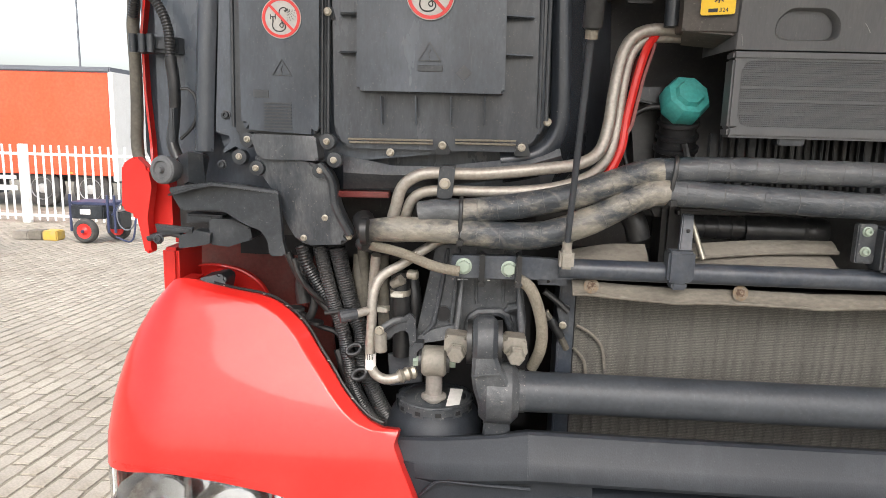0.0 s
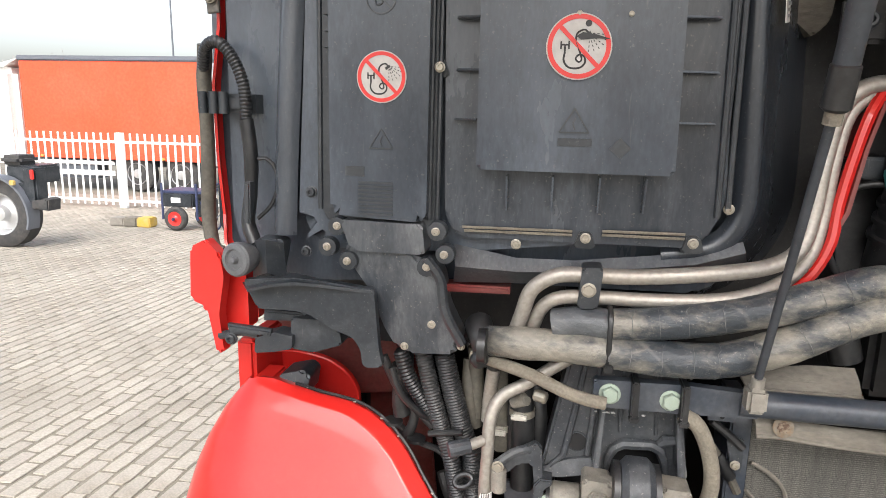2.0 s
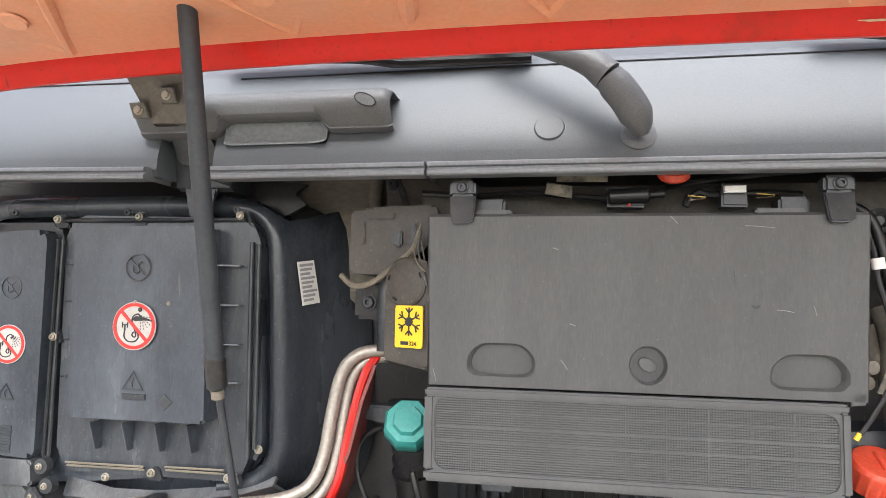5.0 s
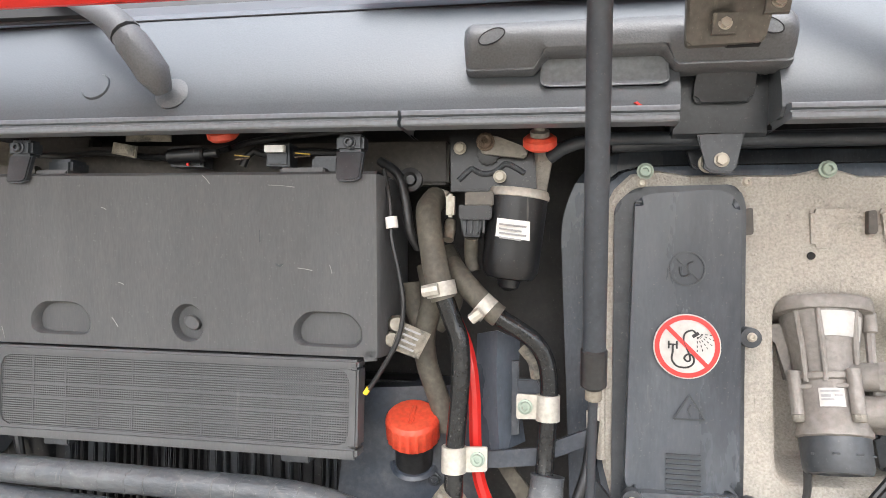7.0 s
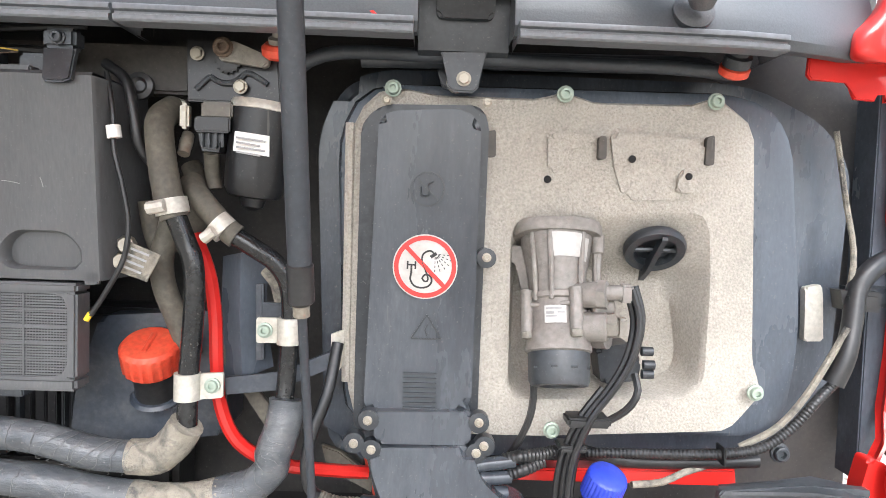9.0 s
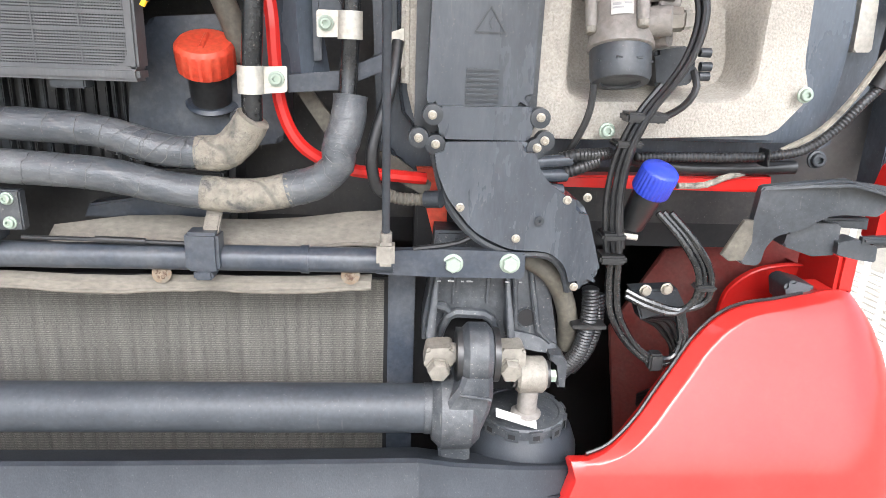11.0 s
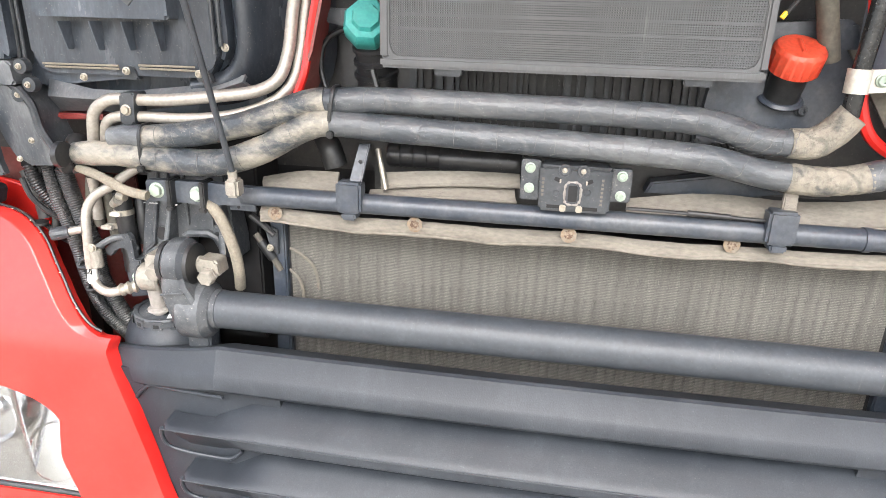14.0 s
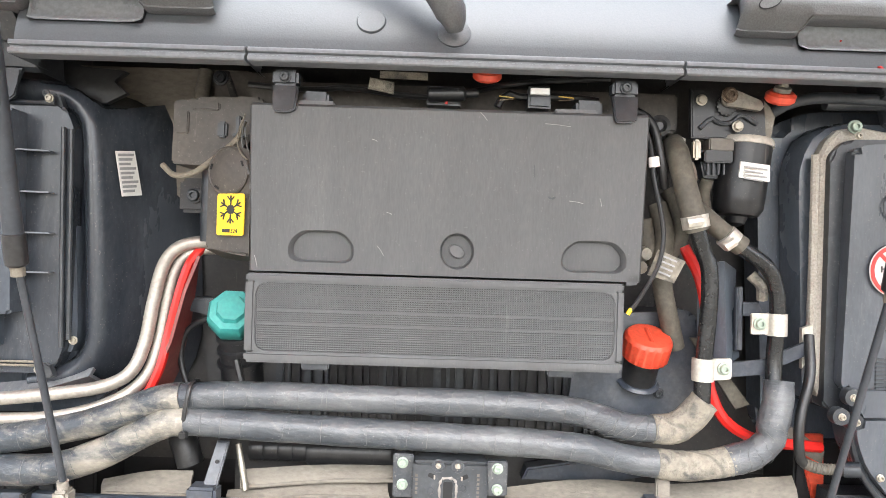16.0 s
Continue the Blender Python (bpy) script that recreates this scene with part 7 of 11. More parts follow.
for p in ((-0.141, 1.060, 1.571), (-0.086, 1.060, 1.572), (-0.031, 1.060, 1.573), (0.022, 1.060, 1.574)):
    part("lower_rib", slab([(p[0] - 0.0012, p[1] - 0.008, p[2] + 0.02), (p[0] + 0.0012, p[1] - 0.008, p[2] + 0.02), (p[0] + 0.0012, p[1] + 0.008, p[2] - 0.024), (p[0] - 0.0012, p[1] + 0.008, p[2] - 0.024)], 0.03, 0.0006), "panel", fb)
embossed(fb, (-0.064, 1.041, 1.829), 0.021, "black")
triangle(fb, (-0.065, 1.044, 1.655), 0.017, "black")
part("embossed_diamond", slab([(-0.012, 1.046, 1.640), (0.001, 1.046, 1.628), (-0.011, 1.046, 1.616), (-0.024, 1.046, 1.627)], 0.002, 0.0005), "black", fb)
part("embossed_line", slab([(-0.083, 1.045, 1.638), (-0.044, 1.045, 1.638), (-0.044, 1.045, 1.629), (-0.083, 1.045, 1.629)], 0.002, 0.0005), "black", fb)
fasten(fb, [(-0.066, 1.042, 1.776), (-0.010, 1.042, 1.775)], "screw", 0.0036, "rivet")
no_wash_sign((-0.065, 1.042, 1.740), 0.0365, True)

ld = thing("air_duct", "tall black duct cover curving down to an elbow", "duct", (-0.3, 1.07, 1.38), group="ducts")
part("upper_cover", slab([(-0.365, 1.058, 1.869), (-0.341, 1.056, 1.884), (-0.245, 1.054, 1.889), (-0.237, 1.054, 1.874), (-0.240, 1.058, 1.539), (-0.247, 1.058, 1.528), (-0.357, 1.060, 1.533), (-0.366, 1.060, 1.541)], 0.05, 0.009, 0.01, 3), "panel", ld)
part("base_rail", slab([(-0.387, 1.080, 1.873), (-0.364, 1.080, 1.901), (-0.237, 1.080, 1.901), (-0.225, 1.080, 1.872), (-0.232, 1.080, 1.514), (-0.382, 1.080, 1.521)], 0.03, 0.004, 0.012), "black", ld)
for i in range(9):
    z = 1.897 - 0.0195 * i
    part("edge_rib", block(-0.374, -0.352, 1.066, 1.09, z - 0.001, z + 0.001, 0.0004), "black", ld)
part("middle_joint", slab([(-0.354, 1.060, 1.527), (-0.245, 1.056, 1.526), (-0.240, 1.056, 1.487), (-0.339, 1.060, 1.487)], 0.05, 0.006, 0.006), "dustyduct", ld, "dusty joint piece of the duct")
part("elbow", slab([(-0.356, 1.070, 1.494), (-0.244, 1.060, 1.483), (-0.224, 1.065, 1.455), (-0.220, 1.070, 1.411), (-0.197, 1.075, 1.363), (-0.202, 1.080, 1.349), (-0.278, 1.085, 1.343), (-0.302, 1.085, 1.379), (-0.315, 1.080, 1.425), (-0.340, 1.075, 1.461)], 0.07, 0.014, 0.012, 3), "dustyduct", ld, "lower elbow of the duct")
part("elbow_rim", tube([(-0.240, 1.060, 1.482), (-0.221, 1.062, 1.456), (-0.215, 1.066, 1.413), (-0.192, 1.072, 1.367)], 0.007, 0.01, 8), "black", ld)
for p in ((-0.359, 1.066, 1.517), (-0.372, 1.066, 1.489), (-0.344, 1.066, 1.472), (-0.226, 1.060, 1.518), (-0.215, 1.060, 1.489), (-0.239, 1.060, 1.471)):
    part("screw_boss", lathe([(-0.01, 0.013), (0.003, 0.012), (0.004, 0.0)], p, (0, -1, 0), 14), "black", ld)
fasten(ld, [(-0.358, 1.062, 1.518), (-0.372, 1.062, 1.490), (-0.345, 1.062, 1.472), (-0.227, 1.056, 1.518), (-0.216, 1.056, 1.489), (-0.238, 1.056, 1.472), (-0.231, 1.060, 1.395), (-0.269, 1.070, 1.359), (-0.194, 1.075, 1.363)], "screw", 0.0062)
embossed(ld, (-0.298, 1.056, 1.796), 0.019, "black")
triangle(ld, (-0.298, 1.057, 1.628), 0.015, "black")
a, b = (-0.328, 1.058, 1.536), (-0.283, 1.058, 1.576)
vents(ld, a[0], b[0], a[2], b[2], 1.058, "black")
part("moulded_mark", slab([(-0.345, 1.058, 1.596), (-0.320, 1.058, 1.596), (-0.320, 1.058, 1.583), (-0.345, 1.058, 1.584)], 0.002, 0.0005), "black", ld)
no_wash_sign((-0.297, 1.056, 1.705), 0.031)

# ---- cab corners: strip, lamps brackets, shelf, hoses (both sides) ----
def cab_corner(flip):
    def fx(pts):
        return mirrored(pts) if flip else pts

    def fs(pts):
        return mirrored(pts)[::-1] if flip else pts
    cs = thing("cab_corner_strip", "thin red painted cab corner flange beside the panel", "cab flange", (1.95 if flip else -0.59, 1.15, 1.45), group="cab corners")
    q = fx([(-0.590, 1.200, 2.036), (-0.588, 1.200, 1.891), (-0.591, 1.200, 1.777), (-0.603, 1.200, 1.697), (-0.601, 1.200, 1.589), (-0.595, 1.200, 1.506), (-0.563, 1.170, 1.468), (-0.539, 1.160, 1.427)])
    q = [(p[0] + (-0.016 if flip else 0.016), p[1], p[2]) if p[2] > 1.5 else p for p in q]
    part("flange", loft([[Vector(p) for p in q], [Vector(p) + Vector((-0.004 if not flip else 0.004, -0.01, 0)) for p in q], [Vector(p) + Vector((0.003 if not flip else -0.003, -0.026, 0)) for p in q]], 0.004), "red", cs)
    part("skin", slab(fs([(-0.593, 1.200, 1.968), (-0.555, 1.200, 1.967), (-0.558, 1.200, 1.397), (-0.597, 1.200, 1.488)]), 0.05, 0.002), "panel", cs)
    part("hinge_leaf", slab(fs([(-0.586, 1.165, 1.862), (-0.568, 1.165, 1.862), (-0.563, 1.165, 1.796), (-0.581, 1.165, 1.794)]), 0.006, 0.001), "hinge", cs, "bare grey metal leaf")
    fasten(cs, fx([(-0.577, 1.162, 1.844), (-0.574, 1.162, 1.816)]), "nutbolt", 0.009, "bolt")
    part("lower_bracket", slab(fs([(-0.549, 1.120, 1.450), (-0.523, 1.120, 1.459), (-0.514, 1.120, 1.416), (-0.514, 1.120, 1.346), (-0.548, 1.120, 1.342), (-0.556, 1.120, 1.401)]), 0.03, 0.006, 0.008), "red", cs)
    ear = thing("red_corner_plate", "bent red corner plate hanging below the cab corner", "bracket", (1.97 if flip else -0.6, 1.09, 1.3), group="corner plates")
    part("plate", slab(fs([(-0.589, 1.100, 1.470), (-0.560, 1.090, 1.484), (-0.534, 1.080, 1.465), (-0.529, 1.080, 1.435), (-0.539, 1.080, 1.380), (-0.539, 1.090, 1.320), (-0.550, 1.090, 1.317), (-0.568, 1.100, 1.383), (-0.593, 1.100, 1.392)]), 0.02, 0.004, 0.006), "red", ear)
    fasten(ear, fx([(-0.520, 1.078, 1.347)]), "darkscrew", 0.009)
    part("stem", tube(fx([(-0.543, 1.090, 1.345), (-0.505, 1.080, 1.357), (-0.481, 1.080, 1.354)]), 0.006, 0.01, 8), "black", ear)
    sh = thing("plastic_shelf", "dark grey bent plastic guide shelf with drooping end", "bracket", (1.75 if flip else -0.39, 1.07, 1.38), group="guide shelves")
    up = fx([(-0.517, 1.110, 1.420), (-0.472, 1.100, 1.434), (-0.431, 1.090, 1.445), (-0.385, 1.090, 1.438), (-0.319, 1.090, 1.431)])
    mid = fx([(-0.481, 1.050, 1.428), (-0.442, 1.040, 1.440), (-0.406, 1.030, 1.448), (-0.366, 1.040, 1.444), (-0.310, 1.055, 1.436)])
    low = fx([(-0.468, 1.060, 1.399), (-0.440, 1.050, 1.404), (-0.396, 1.035, 1.403), (-0.354, 1.040, 1.383), (-0.315, 1.055, 1.369)])
    outer = [(-0.499, 1.075, 1.434), (-0.467, 1.065, 1.440), (-0.411, 1.050, 1.448), (-0.370, 1.050, 1.446), (-0.307, 1.055, 1.437), (-0.301, 1.058, 1.355), (-0.296, 1.060, 1.330), (-0.324, 1.060, 1.327), (-0.326, 1.058, 1.353), (-0.336, 1.056, 1.370), (-0.363, 1.050, 1.382), (-0.392, 1.045, 1.401), (-0.414, 1.050, 1.403), (-0.471, 1.060, 1.399), (-0.487, 1.070, 1.418)]
    part("shelf", slab(fs(outer), 0.012, 0.004, 0.006), "black", sh)
    if flip:
        part("worn_tip", slab([(1.648, 1.052, 1.344), (1.664, 1.052, 1.377), (1.672, 1.052, 1.392), (1.684, 1.052, 1.392), (1.687, 1.052, 1.362), (1.678, 1.052, 1.337), (1.659, 1.052, 1.336)], 0.006, 0.001), "oldrubber", sh, "pale brown worn tip")
    part("top_fold", loft([[Vector(p) for p in up], [Vector(p) for p in mid]], 0.004), "black", sh)

    la = thing("lamp_latch", "black plastic latch block under the guide shelf", "latch", (1.77 if flip else -0.41, 1.08, 1.34), group="lamp latches")
    part("housing", slab(fs([(-0.428, 1.070, 1.386), (-0.391, 1.070, 1.386), (-0.359, 1.070, 1.373), (-0.356, 1.070, 1.353), (-0.397, 1.070, 1.339), (-0.429, 1.070, 1.342)]), 0.05, 0.003, 0.003), "black", la)
    part("clip", slab(fs([(-0.476, 1.060, 1.357), (-0.448, 1.060, 1.367), (-0.423, 1.060, 1.363), (-0.424, 1.060, 1.345), (-0.449, 1.060, 1.339), (-0.478, 1.060, 1.335)]), 0.03, 0.002, 0.002), "black", la)
    part("upper_block", slab(fs([(-0.472, 1.080, 1.391), (-0.411, 1.080, 1.390), (-0.411, 1.080, 1.379), (-0.473, 1.080, 1.375)]), 0.04, 0.003), "black", la)
    part("lever", slab(fs([(-0.515, 1.055, 1.375), (-0.452, 1.055, 1.371), (-0.453, 1.055, 1.362), (-0.512, 1.055, 1.362)]), 0.01, 0.003), "black", la)
    hs = thing("drain_hose", "weathered grey rubber hose down the cab corner", "hose", (1.95 if flip else -0.6, 1.15, 1.5), group="corner hoses")
    part("hose", tube(fx([(-0.588, 1.166, 1.752), (-0.591, 1.170, 1.73), (-0.594, 1.170, 1.706), (-0.593, 1.170, 1.636), (-0.594, 1.170, 1.565), (-0.597, 1.170, 1.502), (-0.586, 1.160, 1.460), (-0.573, 1.160, 1.450)]), 0.0105, 0.015, 12, 0.04), "oldrubber", hs)
    for x in (-0.572, -0.556, -0.541):
        part("clamp_ridge", rod(fx([(x, 1.124, 1.656)])[0], fx([(x, 1.124, 1.686)])[0], 0.0065, seg=10), "black", hs)
    part("clamp_block", slab(fs([(-0.576, 1.130, 1.684), (-0.499, 1.130, 1.683), (-0.499, 1.130, 1.657), (-0.576, 1.130, 1.658)]), 0.04, 0.006), "black", hs)
    return cs


cab_corner(False)
cab_corner(True)
kn = thing("rubber_grommet", "round black rubber grommet on a plastic stem", "grommet", (-0.5, 1.07, 1.44))
part("knob", lathe([(-0.02, 0.018), (-0.012, 0.021), (0.0, 0.0235), (0.008, 0.0235), (0.011, 0.021), (0.012, 0.015), (0.009, 0.013), (0.009, 0.006), (0.016, 0.004), (0.017, 0)], (-0.499, 1.070, 1.464), (-0.25, -1, 0.05), 24), "handle", kn)
part("stem", slab([(-0.487, 1.090, 1.490), (-0.444, 1.090, 1.489), (-0.455, 1.090, 1.437), (-0.480, 1.090, 1.436)], 0.03, 0.006, 0.01), "black", kn)
part("shield", loft([[(-0.489, 1.100, 1.485), (-0.453, 1.060, 1.497), (-0.431, 1.060, 1.494)], [(-0.491, 1.100, 1.433), (-0.462, 1.080, 1.447), (-0.444, 1.100, 1.436)]], 0.004), "black", kn)

cb = thing("corner_cable", "black ribbed cable loop along the cab corner", "cable", (-0.53, 1.13, 1.5))
part("ribbed_sleeve", ribbed([(-0.583, 1.150, 1.718), (-0.566, 1.130, 1.745), (-0.543, 1.120, 1.751), (-0.522, 1.120, 1.730), (-0.508, 1.120, 1.694), (-0.506, 1.120, 1.649)], 0.0085), "rubber", cb)
part("sleeve", tube([(-0.506, 1.120, 1.649), (-0.501, 1.120, 1.600), (-0.503, 1.120, 1.550), (-0.504, 1.110, 1.509), (-0.490, 1.100, 1.479)], 0.0095, 0.012, 10, 0.08), "rubber", cb)
part("thin_loop", tube([(-0.486, 1.110, 1.597), (-0.468, 1.110, 1.595), (-0.458, 1.110, 1.569), (-0.467, 1.110, 1.536), (-0.489, 1.110, 1.514)], 0.0028, 0.012, 8), "rubber", cb)
part("connector", slab([(-0.503, 1.100, 1.565), (-0.495, 1.100, 1.565), (-0.497, 1.100, 1.503), (-0.507, 1.100, 1.503)], 0.015, 0.002), "black", cb)

# red upper corners and mirror
POST = [
    [(-0.592, 1.150, 2.189), (-0.551, 1.090, 2.160), (-0.510, 1.050, 2.140), (-0.479, 1.035, 2.132), (-0.461, 1.042, 2.134), (-0.489, 1.100, 2.161)],
    [(-0.589, 1.150, 2.133), (-0.549, 1.090, 2.108), (-0.508, 1.050, 2.090), (-0.477, 1.035, 2.083), (-0.460, 1.042, 2.085), (-0.486, 1.100, 2.109)],
    [(-0.588, 1.150, 2.087), (-0.548, 1.090, 2.065), (-0.506, 1.050, 2.049), (-0.473, 1.035, 2.042), (-0.455, 1.042, 2.044), (-0.482, 1.100, 2.066)],
    [(-0.589, 1.150, 2.055), (-0.549, 1.090, 2.034), (-0.506, 1.050, 2.020), (-0.468, 1.035, 2.014), (-0.448, 1.042, 2.016), (-0.476, 1.100, 2.035)],
    [(-0.590, 1.150, 2.037), (-0.551, 1.090, 2.017), (-0.506, 1.050, 2.004), (-0.463, 1.035, 1.998), (-0.437, 1.042, 1.999), (-0.462, 1.100, 2.018)],
    [(-0.594, 1.150, 2.021), (-0.554, 1.090, 2.003), (-0.507, 1.050, 1.990), (-0.458, 1.035, 1.984), (-0.425, 1.042, 1.985), (-0.447, 1.100, 2.003)],
    [(-0.599, 1.150, 1.998), (-0.558, 1.090, 1.981), (-0.507, 1.050, 1.969), (-0.454, 1.035, 1.963), (-0.422, 1.042, 1.964), (-0.444, 1.100, 1.980)],
    [(-0.600, 1.150, 1.975), (-0.557, 1.090, 1.961), (-0.507, 1.055, 1.954), (-0.458, 1.040, 1.954), (-0.428, 1.046, 1.957), (-0.445, 1.100, 1.973)],
    [(-0.598, 1.150, 1.972), (-0.575, 1.130, 1.966), (-0.544, 1.120, 1.966), (-0.498, 1.110, 1.966), (-0.464, 1.110, 1.969), (-0.452, 1.110, 1.971)]]
LUG = [(-0.437, 1.080, 2.002), (-0.398, 1.080, 1.999), (-0.393, 1.080, 1.992), (-0.391, 1.080, 1.946), (-0.396, 1.080, 1.940), (-0.437, 1.080, 1.939), (-0.442, 1.080, 1.933), (-0.448, 1.080, 1.919), (-0.472, 1.080, 1.917), (-0.473, 1.080, 1.926), (-0.484, 1.080, 1.927), (-0.484, 1.080, 1.916), (-0.496, 1.080, 1.917), (-0.498, 1.080, 1.962), (-0.436, 1.080, 1.973)]


def upper_corner(flip, label):
    uc = thing("cab_upper_corner", label, "cab corner", (1.8 if flip else -0.45, 1.05, 1.92), group="cab upper corners")
    across = [[Vector(p) for p in (mirrored(r) if flip else r)] for r in POST]
    fine = dense(across[:-1], 4) + [across[-1]]
    turned = dense([list(c) for c in zip(*fine)], 4)
    part("shell", loft([list(c) for c in zip(*turned)], 0.003), "red", uc, angle=60)
    part("fixing_lug", slab(mirrored(LUG)[::-1] if flip else LUG, 0.006, 0.0015), "red", uc, "flat lug with notch")
    part("lug_dish", lathe([(0, 0.013), (0.002, 0.012), (0.002, 0.009)], (mirrored([(-0.406, 1.080, 1.980)]) if flip else [(-0.406, 1.080, 1.980)])[0], (0, -1, 0), 20), "red", uc)
    fasten(uc, mirrored([(-0.405, 1.079, 1.980)]) if flip else [(-0.405, 1.079, 1.980)], "darkscrew", 0.0085)


upper_corner(False, "glossy red upper cab corner piece with fixing lug")
upper_corner(True, "glossy red upper cab corner piece beside the cowl")
mi = thing("side_mirror", "red and dark grey side mirror housing on the cab", "mirror", (-0.65, 1.25, 2.05))
part("housing", slab([(-0.814, 1.250, 2.147), (-0.796, 1.250, 2.160), (-0.761, 1.250, 2.163), (-0.715, 1.250, 2.158), (-0.657, 1.250, 2.134), (-0.655, 1.250, 2.082), (-0.681, 1.250, 2.090), (-0.747, 1.250, 2.109), (-0.800, 1.250, 2.131)], 0.1, 0.003, 0.012), "cowl", mi)
part("red_cap", slab([(-0.823, 1.255, 2.173), (-0.816, 1.255, 2.188), (-0.779, 1.255, 2.203), (-0.735, 1.255, 2.245), (-0.735, 1.255, 2.167), (-0.765, 1.255, 2.166), (-0.800, 1.255, 2.160), (-0.816, 1.255, 2.157)], 0.09, 0.003, 0.01), "red", mi)
part("dark_shell", slab([(-0.747, 1.258, 2.247), (-0.674, 1.258, 2.243), (-0.676, 1.258, 2.174), (-0.690, 1.258, 2.151), (-0.721, 1.258, 2.161), (-0.745, 1.258, 2.168)], 0.09, 0.003, 0.008), "black", mi)
part("seam", tube([(-0.801, 1.245, 2.152), (-0.757, 1.245, 2.158), (-0.711, 1.245, 2.154), (-0.658, 1.245, 2.131)], 0.003, 0.02, 6), "black", mi)
part("arm", slab([(-0.646, 1.200, 2.088), (-0.624, 1.200, 2.105), (-0.607, 1.200, 1.974), (-0.630, 1.200, 1.979), (-0.647, 1.200, 1.997)], 0.1, 0.004, 0.012), "cowl", mi)

# ---- pipes and hoses, fuse box side ----
pi = thing("steel_pipe_pair", "pair of dull steel coolant pipes bending round the panel", "pipe", (0.1, 1.08, 1.4))
part("upper_pipe", tube([(0.365, 1.130, 1.707), (0.295, 1.125, 1.709), (0.260, 1.118, 1.699), (0.240, 1.114, 1.670), (0.229, 1.108, 1.613), (0.222, 1.100, 1.555), (0.208, 1.088, 1.514), (0.175, 1.075, 1.494), (0.115, 1.060, 1.485), (0.029, 1.060, 1.475), (-0.029, 1.060, 1.473), (-0.073, 1.060, 1.471), (-0.104, 1.060, 1.451), (-0.116, 1.065, 1.415), (-0.130, 1.080, 1.367)], 0.0098, 0.008, 14), "steel", pi)
part("lower_pipe", tube([(0.363, 1.140, 1.699), (0.296, 1.136, 1.698), (0.267, 1.130, 1.686), (0.252, 1.126, 1.659), (0.243, 1.120, 1.604), (0.237, 1.112, 1.550), (0.224, 1.100, 1.504), (0.191, 1.080, 1.474), (0.132, 1.060, 1.455), (0.055, 1.060, 1.447), (-0.022, 1.060, 1.446), (-0.067, 1.060, 1.443), (-0.090, 1.065, 1.428), (-0.103, 1.075, 1.394)], 0.0088, 0.008, 14), "steel", pi)
part("clamp_plate", slab([(-0.045, 1.045, 1.485), (-0.020, 1.045, 1.486), (-0.024, 1.045, 1.435), (-0.049, 1.045, 1.434)], 0.035, 0.004, 0.004), "black", pi, "black pipe clamp")
fasten(pi, [(-0.036, 1.045, 1.458)], "nutbolt", 0.009, "bolt")

hp = thing("insulated_hose", "thick wrapped black hose, dusty, across the front", "hose", (0.6, 1.06, 1.42), group="insulated hoses")
part("wrap", tube([(-0.005, 1.050, 1.414), (0.078, 1.050, 1.426), (0.165, 1.050, 1.445), (0.221, 1.050, 1.465), (0.268, 1.050, 1.483), (0.313, 1.050, 1.489), (0.403, 1.050, 1.493), (0.543, 1.050, 1.492), (0.671, 1.050, 1.491), (0.781, 1.055, 1.488), (0.865, 1.055, 1.482), (0.934, 1.060, 1.462), (0.983, 1.060, 1.459)], 0.0195, 0.01, 16, 0.025, 1), "hose", hp)
part("end_wrap", tube([(0.975, 1.060, 1.459), (1.007, 1.060, 1.461), (1.030, 1.055, 1.480), (1.046, 1.050, 1.504)], 0.0215, 0.008, 14, 0.05, 5), "tape", hp, "tan dusty tape at the hose end")
part("start_wrap", tube([(-0.075, 1.060, 1.408), (-0.042, 1.055, 1.415), (-0.005, 1.050, 1.414)], 0.0195, 0.008, 14, 0.03, 3), "hose", hp)
part("dusty_sleeve", tube([(-0.007, 1.050, 1.414), (0.078, 1.050, 1.426), (0.165, 1.050, 1.445), (0.221, 1.050, 1.465), (0.268, 1.050, 1.483), (0.300, 1.050, 1.488)], 0.0207, 0.01, 16, 0.03, 9), "dustyhose", hp, "tan-dusted sleeve")
hq = thing("insulated_hose", "thick wrapped black hose, dusty, across the front", "hose", (0.6, 1.06, 1.38), group="insulated hoses")
part("wrap", tube([(-0.009, 1.045, 1.383), (0.058, 1.045, 1.379), (0.125, 1.045, 1.383), (0.193, 1.045, 1.407), (0.240, 1.045, 1.433), (0.282, 1.045, 1.453), (0.323, 1.045, 1.455), (0.404, 1.045, 1.451), (0.545, 1.045, 1.446), (0.674, 1.045, 1.442), (0.785, 1.050, 1.437), (0.869, 1.050, 1.431), (0.938, 1.055, 1.416), (0.988, 1.055, 1.410)], 0.0205, 0.01, 16, 0.025, 2), "hose", hq)
part("end_wrap", tube([(0.980, 1.055, 1.411), (1.021, 1.055, 1.408), (1.061, 1.055, 1.412), (1.088, 1.055, 1.418)], 0.0212, 0.008, 14, 0.05, 6), "tape", hq, "tan dusty tape around the hose")
part("rise", tube([(1.084, 1.055, 1.417), (1.122, 1.055, 1.429), (1.146, 1.055, 1.452), (1.146, 1.055, 1.465), (1.157, 1.060, 1.503), (1.160, 1.065, 1.533)], 0.0215, 0.008, 14, 0.06, 7), "hose", hq, "crinkled black tape wrap")
part("start_wrap", tube([(-0.160, 1.075, 1.374), (-0.120, 1.055, 1.381), (-0.062, 1.050, 1.383), (-0.009, 1.045, 1.383)], 0.0205, 0.008, 14, 0.04, 4), "dustyhose", hq)
